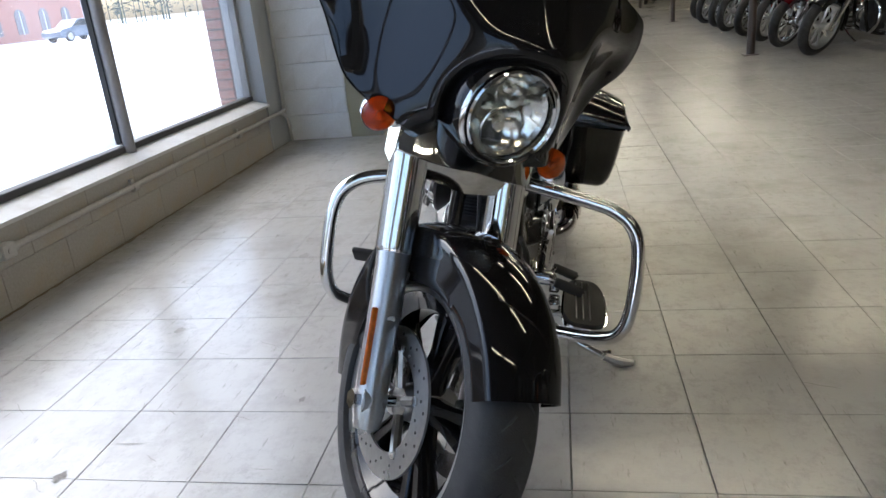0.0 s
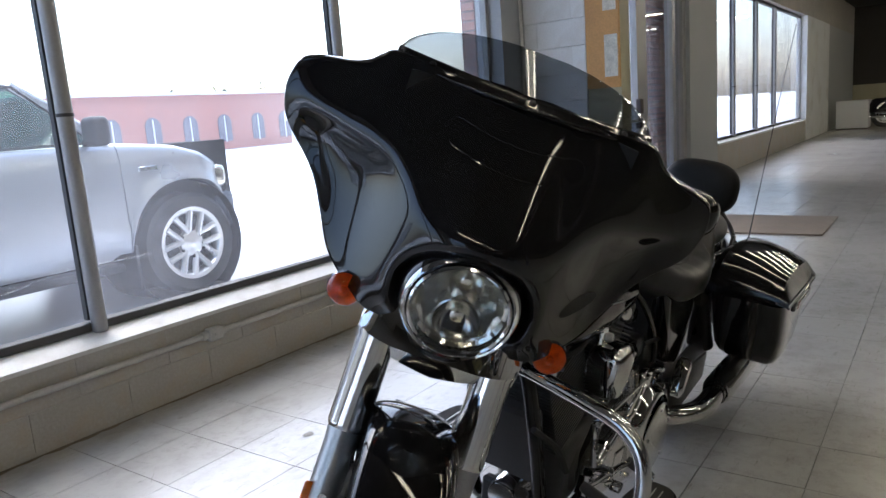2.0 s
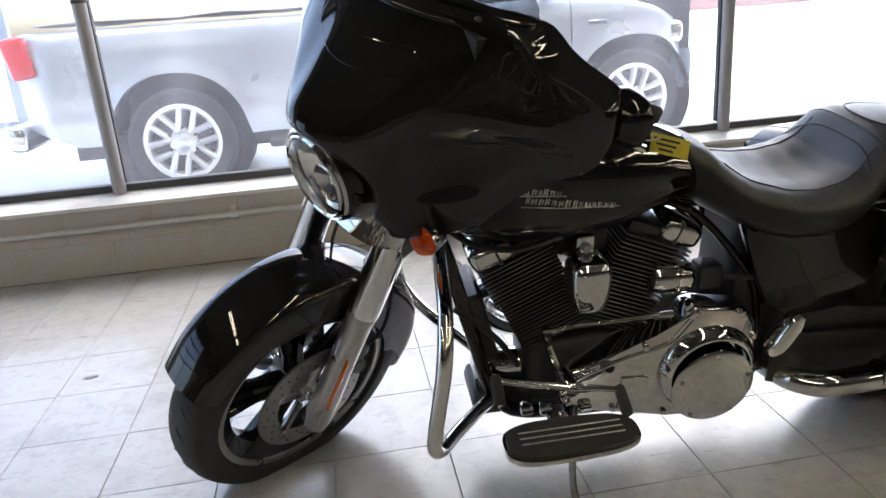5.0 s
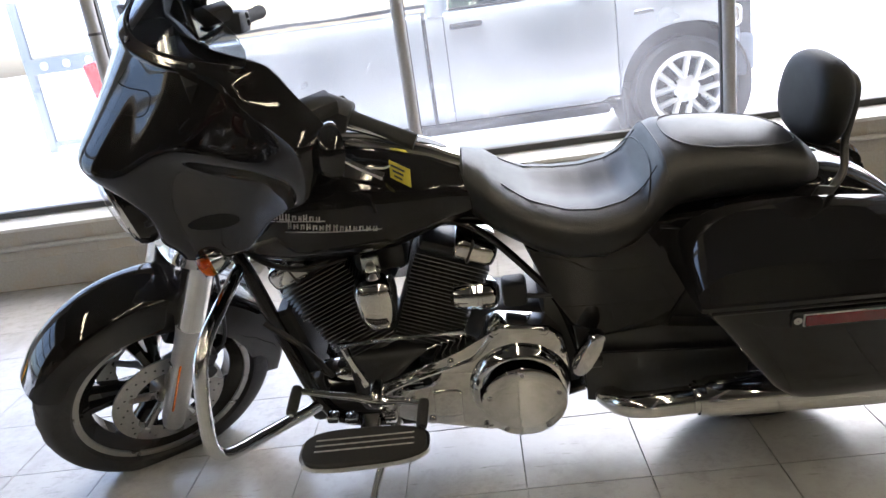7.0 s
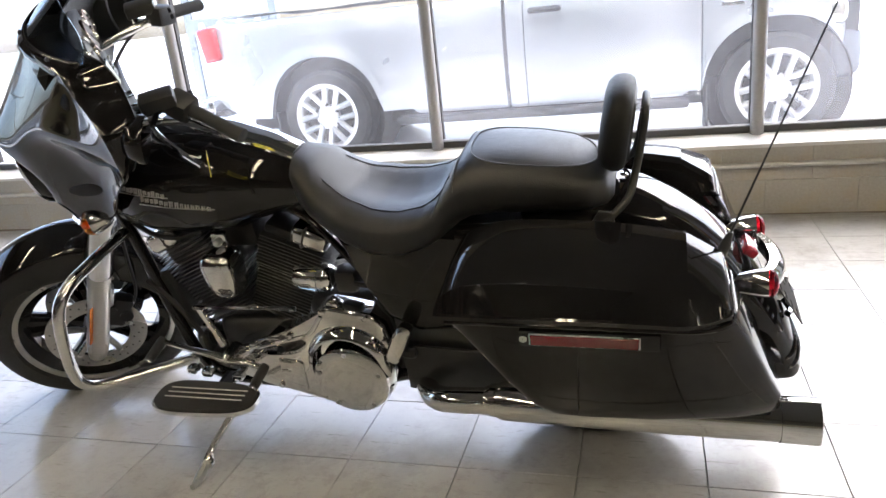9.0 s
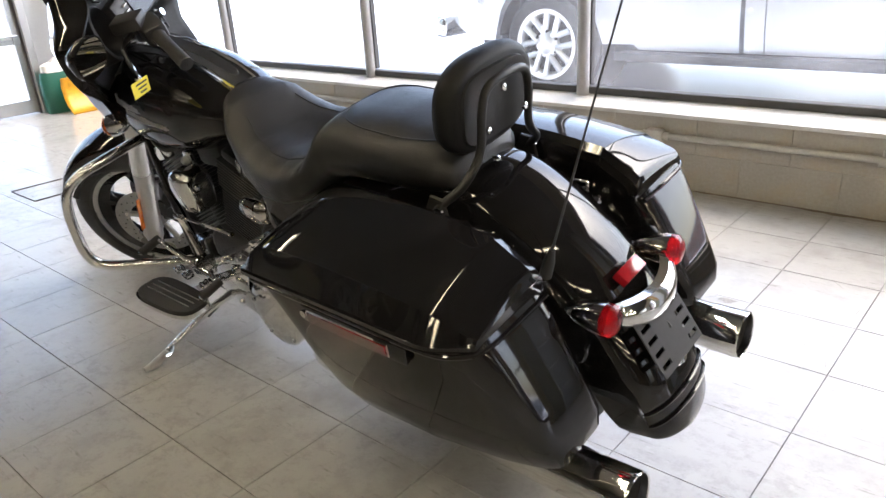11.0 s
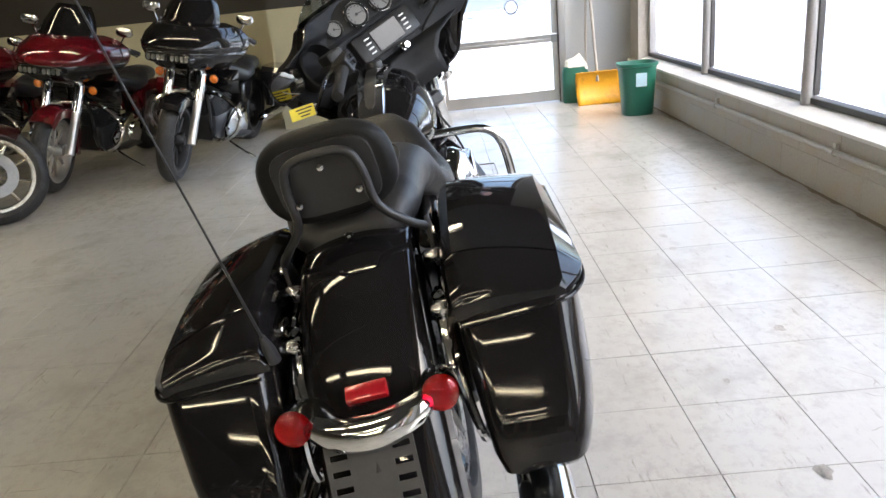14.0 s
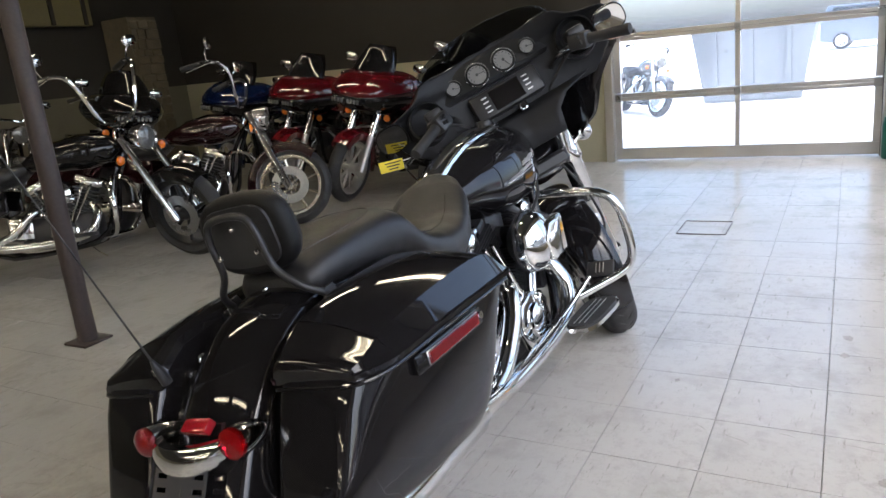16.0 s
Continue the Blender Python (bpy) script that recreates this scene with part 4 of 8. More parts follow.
# air slot across the nose with two rails above it
rings = []
for z, lift in ((1.1, -0.001), (1.106, 0.0012), (1.134, 0.0012), (1.14, -0.001)):
    rings.append([shell_point(y, z - 0.012 * (1 - (y / 0.12) ** 2), lift) for y in np.linspace(-0.118, 0.118, 25)])
bm = B()
add_loft(bm, rings, closed=False, caps=False)
slot = part("air_slot", steered(bm), SLOT_BLACK, outer_fairing, "dark air slot")
for z, w in ((1.158, 0.112), (1.176, 0.106)):
    bm = add_tube(B(), [shell_point(y, z - 0.01 * (1 - (y / 0.12) ** 2), -0.0005) for y in np.linspace(-w, w, 15)], 0.0025, seg=8, smooth=2)
    part("slot_rail", steered(bm), GLOSS_BLACK, outer_fairing)
rim = [(y, 1.098 - 0.012 * (1 - (y / 0.12) ** 2)) for y in np.linspace(-0.112, 0.112, 13)] + [(0.127, 1.106), (0.131, 1.122), (0.124, 1.138)] + [(y, 1.144 - 0.012 * (1 - (y / 0.12) ** 2)) for y in np.linspace(0.108, -0.108, 13)] + [(-0.124, 1.138), (-0.131, 1.122), (-0.127, 1.106)]
part("slot_rim", steered(add_tube(B(), [shell_point(y, z, -0.0005) for y, z in rim], 0.003, seg=8, smooth=2, closed=True)), GLOSS_BLACK, outer_fairing)

# headlamp
HC = Vector((-0.622, 0.004, 0.842))
HD = Vector((-1, 0, -0.1)).normalized()
bm = add_lathe(B(), [(-0.03, 0.092), (-0.004, 0.0945), (0.004, 0.0935), (0.007, 0.09), (0.004, 0.0865), (-0.01, 0.086)], HC, HD, 48)
headlamp = part("headlamp", steered(bm), CHROME, bike, "round headlamp in a chrome ring")
bm = add_lathe(B(), [(-0.12, 0.12), (-0.03, 0.113), (-0.008, 0.108), (-0.002, 0.102), (-0.003, 0.0945)], HC, HD, 48)
part("housing", steered(bm), GLOSS_BLACK, headlamp)
bm = add_lathe(B(), [(-0.03, 0.108), (-0.012, 0.1075), (-0.003, 0.105), (0.001, 0.101), (-0.001, 0.0975), (-0.008, 0.096)], HC, HD, 48)
part("bezel", steered(bm), CHROME, headlamp, "wide chrome bezel")
bm = add_lathe(B(), [(-0.006, 0.087), (0.004, 0.085), (0.014, 0.066), (0.02, 0.035), (0.022, 0.001)], HC, HD, 40)
part("lens", steered(bm), CLEAR, headlamp, "clear glass lens")
bm = B()
m3 = basis(HD)
prof = [(-0.012 - 0.055 * (1 - (r / 0.092) ** 2), r) for r in (0.087, 0.08, 0.066, 0.05, 0.03, 0.012, 0.001)]
rings = []
for k, (h, r) in enumerate(prof):
    rings.append([HC + m3 @ Vector((r * math.cos(2 * math.pi * i / 80), r * math.sin(2 * math.pi * i / 80), h + (0.0026 if (i // 5 + k) % 2 else -0.001) * (1 if 0 < k < 5 else 0))) for i in range(80)])
add_loft(bm, rings, caps=False)
part("reflector", steered(bm), BRIGHT, headlamp, "faceted bright reflector", angle=10)
bm = B()
for dz, dy, r in ((0.04, 0.004, 0.034), (-0.032, -0.004, 0.046)):
    c = HC + m3 @ Vector((0, 0, -0.03)) + Vector((0, dy, dz))
    add_lathe(bm, [(-0.03, r), (0.004, r), (0.006, r * 0.94), (0.0, r * 0.86), (-0.014, r * 0.55), (-0.02, r * 0.3), (-0.008, r * 0.28), (-0.006, r * 0.2), (-0.006, 0.001)], c, HD, 28)
part("projector", steered(bm), BRIGHT, headlamp)
bm = B()
for i in range(14):
    f = -0.06 + 0.12 * i / 13
    hh = math.sqrt(max(0.0, 0.08 ** 2 - f * f))
    a, b = HC + HD * 0.002 + Vector((0, f, -hh)), HC + HD * 0.002 + Vector((0, f, -hh * 0.45))
    add_cyl(bm, a, b, 0.0016, seg=5)
part("lens_flute", steered(bm), CLEAR, headlamp)

# windshield: a low smoked screen with a domed rim
def screen_point(u, v, lift=0.0):
    hw = 0.268 * math.sqrt(max(0.0, 1 - (max(v, 0.0) * 0.985) ** 2.1))
    y = u * hw
    return Vector((-0.472 + 0.125 * v + 0.13 * (y / 0.268) ** 2 - lift, y, 1.188 + 0.096 * v + 0.008 * (1 - u * u) * (1 - v) + lift))


bm = B()
add_loft(bm, [[screen_point(-1 + k / 20, math.sin(math.pi / 2 * i / 14)) for k in range(41)] for i in range(15)], closed=False, caps=False)
shield = part("windshield", steered(bm), SMOKE, bike, "low smoked windshield")
shield.modifiers.new("thickness", "SOLIDIFY").thickness = 0.004
rows = [[screen_point(-1 + k / 12, v, 0.004) for k in range(25)] for v in (-0.06, 0.0, 0.1, 0.16)]
bm = B()
add_loft(bm, rows, closed=False, caps=False)
trim = part("windshield_trim", steered(bm), GLOSS_BLACK, bike, "glossy black trim strip under the windshield")
trim.modifiers.new("thickness", "SOLIDIFY").thickness = 0.006
for u in (-0.72, 0.0, 0.72):
    c = screen_point(u, 0.06, 0.004)
    part("trim_screw", steered(add_lathe(B(), [(-0.002, 0.0075), (0.003, 0.007), (0.005, 0.001)], c, (-1, u * 0.5, 0.5), 10)), SATIN_BLACK, trim)

# instrument panel, gauges, radio, speakers
bm = B()
rings = []
for y in np.linspace(-0.225, 0.225, 17):
    f = 1 - (y / 0.225) ** 2
    x = -0.372 + 0.02 * f
    rings.append([(x - 0.06, y, 1.075), (x + 0.02, y, 1.08), (x + 0.028, y, 1.095), (x + 0.012, y, 1.165 + 0.01 * f), (x - 0.006, y, 1.18 + 0.012 * f), (x - 0.06, y, 1.185 + 0.01 * f)])
add_loft(bm, rings)
panel = part("gauge_panel", steered(bm), INNER_BLACK, bike, "black panel with four white-faced gauges")
GD = Vector((1, 0, 0.2)).normalized()
for y, r in ((-0.158, 0.032), (-0.06, 0.045), (0.048, 0.045), (0.146, 0.032)):
    f = 1 - (y / 0.225) ** 2
    c = Vector((-0.351 + 0.02 * f, y, 1.13))
    g = part("gauge", steered(add_lathe(B(), [(-0.03, r), (0.006, r * 1.02), (0.009, r * 0.97), (0.004, r * 0.9)], c, GD, 32)), CHROME, panel, "round gauge with chrome bezel")
    part("dial_ring", steered(add_cyl(B(), c, c + GD * 0.003, r * 0.91, seg=28)), SLOT_BLACK, g)
    part("dial", steered(add_cyl(B(), c, c + GD * 0.0042, r * 0.76, seg=28)), DIAL, g, "pale dial face")
    part("needle_hub", steered(add_cyl(B(), c, c + GD * 0.006, r * 0.12, seg=10)), INK, g)
    bm = B()
    a = radians(210 + 40 * math.sin(y * 40))
    up = (UP - GD * UP.dot(GD)).normalized()
    side = GD.cross(up)
    add_cyl(bm, c + GD * 0.005, c + GD * 0.005 + (side * math.cos(a) + up * math.sin(a)) * r * 0.7, r * 0.035, seg=5)
    for k in range(10):
        a = radians(-40 + 26 * k)
        q = c + GD * 0.0045 + (side * math.cos(a) + up * math.sin(a)) * r * 0.64
        add_box(bm, q, (0.001, r * 0.06, r * 0.16), Matrix.Rotation(a, 3, "X"))
    part("dial_print", steered(bm), INK, g)
bm = add_box(B(), (-0.35, 0.0, 1.018), (0.05, 0.27, 0.1), Matrix.Rotation(radians(-8), 3, "Y"), bevel=0.012, seg=2)
radio = part("radio_panel", steered(bm), SATIN_BLACK, bike, "black radio panel with button rows")
part("screen", steered(add_box(B(), (-0.323, 0, 1.02), (0.006, 0.12, 0.075), Matrix.Rotation(radians(-8), 3, "Y"), bevel=0.002)), GLOSS_BLACK, radio)
for s in (-1, 1):
    for k in range(4):
        part("button", steered(add_box(B(), (-0.322, s * 0.083, 1.045 - 0.017 * k), (0.006, 0.022, 0.005), bevel=0.001)), LOGO, radio)
bm = add_box(B(), (-0.33, 0.03, 0.95), (0.03, 0.03, 0.03), bevel=0.005)
add_cyl(bm, (-0.32, 0.03, 0.95), (-0.295, 0.03, 0.955), 0.011)
part("knob", steered(bm), CHROME, radio, "chrome knob")
for s in (-1, 1):
    c = Vector((-0.285, s * 0.3, 1.066))
    d = Vector((1, -s * 0.25, 0.1)).normalized()
    sp = part("speaker", steered(add_lathe(B(), [(-0.07, 0.07), (0.0, 0.074), (0.016, 0.074), (0.02, 0.068), (-0.03, 0.056)], c, d, 36)), INNER_BLACK, bike, "deep round loudspeaker bowl")
    part("grille", steered(add_lathe(B(), [(-0.03, 0.057), (-0.04, 0.045), (-0.045, 0.02), (-0.045, 0.001)], c, d, 30)), SLOT_BLACK, sp)
    # mirror on the wing's edge
    c = Vector((-0.25, -0.44, 1.078)) if s < 0 else Vector((-0.2, 0.405, 1.055))
    d = Vector((1, -0.2, -0.25 if s < 0 else -0.35)).normalized()
    side = UP.cross(d).normalized()
    up2 = d.cross(side)
    out = superellipse(0, 0, 0.066, 0.054, 28, 2.6)
    rings = []
    for h, k in ((-0.045, 0.35), (-0.03, 0.8), (-0.005, 1.0), (0.004, 0.98), (0.004, 0.9)):
        rings.append([c + d * h + side * (a * k * 1.08) + up2 * (b * k * 0.74) for b, a in out])
    bm = B()
    add_loft(bm, rings)
    mir = part("mirror", steered(bm), GLOSS_BLACK, bike, "wing mirror on the fairing")
    bm = B()
    bm.faces.new(ring(bm, [c + d * 0.0055 + side * (a * 0.9 * 1.08) + up2 * (b * 0.9 * 0.74) for b, a in out]))
    part("glass", steered(bm), MIRROR, mir)
    part("arm", steered(add_tube(B(), [(-0.31, s * 0.39, 1.05), c.lerp(Vector((-0.31, s * 0.39, 1.05)), 0.55), c + Vector((-0.025, -s * 0.01, 0))], 0.014, seg=8)), SATIN_BLACK, mir)

# handlebar
HB = [(-0.43, 0, 0.95), (-0.43, 0.07, 0.955), (-0.42, 0.13, 0.985), (-0.38, 0.19, 1.02), (-0.22, 0.245, 1.038), (-0.055, 0.395, 0.985)]
pts = [(x, -y, z) for x, y, z in reversed(HB[1:])] + HB
handlebar = part("handlebar", steered(add_tube(B(), pts, 0.0128, seg=12)), CHROME, bike, "chrome handlebar")
for s in (-1, 1):
    a, b = Vector((-0.135, s * 0.305, 1.024)), Vector((-0.05, s * 0.4, 0.983))
    d = (b - a).normalized()
    bm = add_lathe(B(), [(-0.012, 0.014), (-0.01, 0.02), (0.0, 0.0185), (0.05, 0.0175), (0.1, 0.0175), (0.128, 0.019), (0.134, 0.018), (0.136, 0.001)], a, d, 18)
    part("grip", steered(bm), RUBBER, handlebar, "black rubber grip")
    c = a - d * 0.045
    bm = add_box(B(), c, (0.06, 0.055, 0.07), basis(d), bevel=0.01, seg=2)
    add_box(bm, c + Vector((-0.045, s * 0.005, 0.035)), (0.085, 0.06, 0.035), bevel=0.008, seg=2)
    ctl = part("switch_box", steered(bm), SATIN_BLACK, handlebar, "black switch box with reservoir")
    for k in range(4):
        part("switch", steered(add_box(B(), c + Vector((0.03, -s * 0.01 + 0.012 * (k % 2), 0.012 - 0.02 * (k // 2))), (0.012, 0.01, 0.014), bevel=0.002)), INNER_BLACK, ctl)
    lever = [c + Vector((-0.06, 0, 0.0)), c + Vector((-0.075, s * 0.05, -0.012)), c + Vector((-0.035, s * 0.12, -0.045)), c + Vector((0.005, s * 0.175, -0.065))]
    part("lever", steered(add_tube(B(), lever, [0.008, 0.007, 0.0065, 0.009], seg=8)), CHROME, handlebar, "chrome hand lever")
    cable = [c + Vector((-0.05, 0, 0)), (-0.3, s * 0.2, 1.0), (-0.38, s * 0.13, 0.92), (-0.42, s * 0.1, 0.75)]
    part("cable", steered(add_tube(B(), cable, 0.005, seg=6)), RUBBER, handlebar)

# ---- tank with console and badge ----
TANK = [(-0.405, 0.045, 0.80, 0.86), (-0.37, 0.095, 0.70, 0.90), (-0.31, 0.135, 0.66, 0.92), (-0.22, 0.158, 0.643, 0.928), (-0.1, 0.165, 0.64, 0.918), (0.02, 0.155, 0.652, 0.893),
        (0.12, 0.13, 0.688, 0.858), (0.2, 0.1, 0.705, 0.818), (0.26, 0.06, 0.72, 0.775)]


def tank_section(x):
    xs = [r[0] for r in TANK]
    return [float(np.interp(x, xs, [r[k] for r in TANK])) for k in (1, 2, 3)]


def tank_side(x, z, lift=0.001):
    """A point on the tank's left side."""
    hw, lo, hi = tank_section(x)
    c, h = lo * 0.56 + hi * 0.44, None
    h = (hi - c) if z > c else (c - lo)
    f = min(0.999, abs(z - c) / h)
    return Vector((x, -(hw * (1 - f ** 2.4) ** (1 / 2.4)) - lift, z))


xs = [v.x for v in spline([(r[0], 0, 0) for r in TANK], 4)]
bm = B()
rings = []
for x in xs:
    hw, lo, hi = tank_section(x)
    c = lo * 0.56 + hi * 0.44
    rr = []
    for i in range(36):
        a = 2 * math.pi * i / 36
        cs, sn = math.cos(a), math.sin(a)
        y = hw * math.copysign(abs(cs) ** (2 / 2.4), cs)
        z = c + (hi - c if sn > 0 else c - lo) * math.copysign(abs(sn) ** (2 / 2.4), sn)
        rr.append((x, y, z))
    rings.append(rr)
add_loft(bm, rings)
tank = part("fuel_tank", bm, GLOSS_BLACK, bike, "glossy black fuel tank")
bm = B()
rings = []
for x in np.linspace(-0.32, 0.185, 18):
    hw, lo, hi = tank_section(x)
    w = float(np.interp(x, [-0.32, -0.24, -0.1, 0.185], [0.045, 0.062, 0.052, 0.042]))
    z = hi + 0.006
    rings.append([(x, -w, z - 0.03), (x, -w * 0.97, z - 0.004), (x, -w * 0.85, z + 0.007), (x, -w * 0.6, z + 0.01), (x, 0, z + 0.011), (x, w * 0.6, z + 0.01), (x, w * 0.85, z + 0.007), (x, w * 0.97, z - 0.004), (x, w, z - 0.03)])
add_loft(bm, rings)
console = part("console", bm, CHROME, tank, "narrow chrome tank console")
bm = B()
rings = []
for x in np.linspace(-0.17, 0.16, 16):
    hw, lo, hi = tank_section(x)
    w = float(np.interp(x, [-0.17, -0.15, 0.0, 0.14, 0.16], [0.008, 0.02, 0.02, 0.016, 0.006]))
    z = hi + 0.0165
    rings.append([(x, -w, z - 0.003), (x, -w * 0.9, z + 0.002), (x, w * 0.9, z + 0.002), (x, w, z - 0.003)])
add_loft(bm, rings)
part("console_inlay", bm, SATIN_BLACK, console, "black inlay")
bm = add_lathe(B(), [(0.0, 0.03), (0.018, 0.03), (0.024, 0.026), (0.024, 0.001)], (-0.24, 0, 0.935), (0, 0, 1), 24)
part("ignition_switch", bm, SATIN_BLACK, console)
# badge: plain bars that stand for two lines of lettering
for side in (-1, 1):
    bm = B()
    rnd = random.Random(3)
    for row, (x0, x1, zf) in enumerate(((-0.262, -0.125, 0.812), (-0.195, -0.008, 0.782))):
        x = x0
        while x < x1:
            w = rnd.uniform(0.010, 0.016)
            zc = zf - 0.16 * (x - x0) * (1.0 if row == 0 else 1.05)
            tall = 0.019 if x == x0 else rnd.choice((0.0115, 0.0115, 0.015))
            for k, (dx, h) in enumerate(((0.16, tall), (0.62, tall * rnd.uniform(0.75, 1.0)))):
                p = tank_side(x + w * dx, zc + (tall - 0.0115) / 2)
                add_box(bm, (p.x, p.y if side < 0 else -p.y, p.z), (w * 0.2, 0.003, h), Matrix.Rotation(radians(14), 3, "Y"))
            p = tank_side(x + w * 0.4, zc + rnd.choice((-0.0045, 0.0, 0.0045)))
            add_box(bm, (p.x, p.y if side < 0 else -p.y, p.z), (w * 0.6, 0.003, 0.0026), Matrix.Rotation(radians(8), 3, "Y"))
            x += w
        for dx in (0.0,):
            p, q = tank_side(x0 - 0.01, zf - 0.012), tank_side(x1 + 0.012, zf - 0.16 * (x1 - x0) - 0.004)
            mid = tank_side((x0 + x1) / 2, (p.z + q.z) / 2)
            add_tube(bm, [Vector((v.x, v.y if side < 0 else -v.y, v.z)) for v in (p, mid, q)], 0.0014, seg=4)
    part("badge", bm, LOGO, tank, "silver badge in two rows")

# ---- seat: rider's dish and passenger pillion in one, with seams ----
SEAT = [  # x, half width, bottom, top
    (0.168, 0.045, 0.745, 0.81), (0.19, 0.092, 0.71, 0.838), (0.235, 0.13, 0.675, 0.818), (0.28, 0.15, 0.65, 0.778), (0.33, 0.17, 0.625, 0.743), (0.40, 0.19, 0.606, 0.718), (0.47, 0.197, 0.606, 0.712),
    (0.53, 0.192, 0.625, 0.724), (0.568, 0.182, 0.645, 0.75), (0.592, 0.174, 0.662, 0.79), (0.612, 0.168, 0.675, 0.82), (0.64, 0.16, 0.686, 0.833), (0.7, 0.152, 0.69, 0.833), (0.78, 0.147, 0.688, 0.826), (0.86, 0.14, 0.686, 0.81), (0.91, 0.125, 0.688, 0.79), (0.94, 0.105, 0.692, 0.768), (0.955, 0.075, 0.70, 0.745)]


def seat_row(x):
    xs_ = [r[0] for r in SEAT]
    return [float(np.interp(x, xs_, [r[k] for r in SEAT])) for k in (1, 2, 3)]


def seat_pt(x, a):
    hw, lo, hi = seat_row(x)
    cs, sn = math.cos(a), math.sin(a)
    c = lo * 0.5 + hi * 0.5
    y = hw * math.copysign(abs(cs) ** (2 / 2.9), cs)
    z = c + (hi - c if sn > 0 else c - lo) * math.copysign(abs(sn) ** (2 / 2.6), sn)
    dish = 0.026 * math.exp(-((x - 0.45) / 0.13) ** 4)
    if sn > 0:
        z -= dish * math.exp(-(y / 0.09) ** 2) - dish * 0.6
    return Vector((x, y, z))


xs = [v.x for v in spline([(r[0], 0, 0) for r in SEAT], 4)]
bm = B()
add_loft(bm, [[seat_pt(x, 2 * math.pi * i / 40) for i in range(40)] for x in xs])
seat = part("seat", bm, LEATHER, bike, "black leather two-up seat")
oval = []
for i in range(36):
    a = 2 * math.pi * i / 36
    x, f = 0.775 + 0.14 * math.copysign(abs(math.cos(a)) ** 0.8, math.cos(a)), math.sin(a)
    oval.append(seat_pt(x, math.pi / 2 - f * 0.72) + Vector((0, 0, 0.0008)))
part("seam", add_tube(B(), oval, 0.0018, seg=5, smooth=1, closed=True), SATIN_BLACK, seat)
for a0 in (1.0, math.pi - 1.0):
    part("seam", add_tube(B(), [seat_pt(x, a0 + (0.16 if a0 < 1.5 else -0.16) * max(0.0, (0.42 - x) / 0.16)) + Vector((0, 0, 0.0004)) for x in np.linspace(0.27, 0.6, 14)], 0.0018, seg=5, smooth=2), SATIN_BLACK, seat)
part("seam", add_tube(B(), [seat_pt(0.615, a) + Vector((0, 0, 0.0006)) for a in np.linspace(0.3, math.pi - 0.3, 12)], 0.0018, seg=5, smooth=2), SATIN_BLACK, seat)
part("seam", add_tube(B(), [seat_pt(0.56 + 0.035 * math.sin((a - 0.35) / (math.pi - 0.7) * math.pi), a) + Vector((0, 0, 0.0006)) for a in np.linspace(0.35, math.pi - 0.35, 14)], 0.0018, seg=5, smooth=2), SATIN_BLACK, seat)
part("seat_screw", add_lathe(B(), [(0, 0.009), (0.004, 0.008), (0.006, 0.001)], (0.972, 0, 0.735), (0.3, 0, 1), 12), CHROME, seat)

# ---- backrest ----
PC = Vector((0.962, 0, 0.862))
lean = Matrix.Rotation(radians(9), 3, "Y")
rings = []
for h, k in ((-0.034, 0.62), (-0.03, 0.8), (-0.018, 0.94), (0.0, 1.0), (0.014, 0.985), (0.024, 0.93), (0.028, 0.84)):
    rings.append([PC + lean @ Vector((h, a * k, b * k)) for a, b in superellipse(0, 0, 0.132, 0.094, 36, 2.7)])
bm = B()
add_loft(bm, rings)
pad = part("backrest_pad", bm, PAD_VINYL, bike, "padded black passenger backrest")
bm = B()
out = superellipse(0, 0.0, 0.098, 0.07, 32, 4)
add_loft(bm, [[PC + lean @ Vector((0.027, a, b)) for a, b in out], [PC + lean @ Vector((0.033, a * 0.98, b * 0.98)) for a, b in out]])
part("back_plate", bm, SATIN_BLACK, pad)
for y, z in ((0.001, 0.882), (0.0565, 0.826), (-0.0585, 0.823)):
    part("bolt", add_lathe(B(), [(0, 0.0075), (0.005, 0.0065), (0.007, 0.001)], (1.012, y, z), (1, 0, 0.1), 12), CHROME, pad, "chrome bolt")
bm = add_tube(B(), [(0.905, -0.15, 0.655), (0.945, -0.148, 0.70), (0.985, -0.12, 0.735), (1.002, -0.078, 0.785), (1.016, -0.072, 0.86), (1.022, -0.055, 0.9), (1.024, 0, 0.91), (1.022, 0.055, 0.9), (1.016, 0.072, 0.86), (1.002, 0.078, 0.785), (0.985, 0.12, 0.735), (0.945, 0.148, 0.70), (0.905, 0.15, 0.655)], 0.0085, seg=10)
part("backrest_bar", bm, SATIN_BLACK, bike, "bent black backrest bar")
for s in (-1, 1):
    bm = add_prism(B(), [(0.87, 0.625), (0.93, 0.6), (0.965, 0.63), (0.955, 0.715), (0.925, 0.72)], 1, s * 0.148 - 0.005, s * 0.148 + 0.005, bevel=0.003)
    pl = part("backrest_bracket", bm, SATIN_BLACK, bike)
    for x, z in ((0.915, 0.64), (0.945, 0.69)):
        part("bolt", add_lathe(B(), [(-0.004, 0.011), (0.006, 0.011), (0.01, 0.001)], (x, s * 0.153, z), (0, s, 0), 12), CHROME, pl)

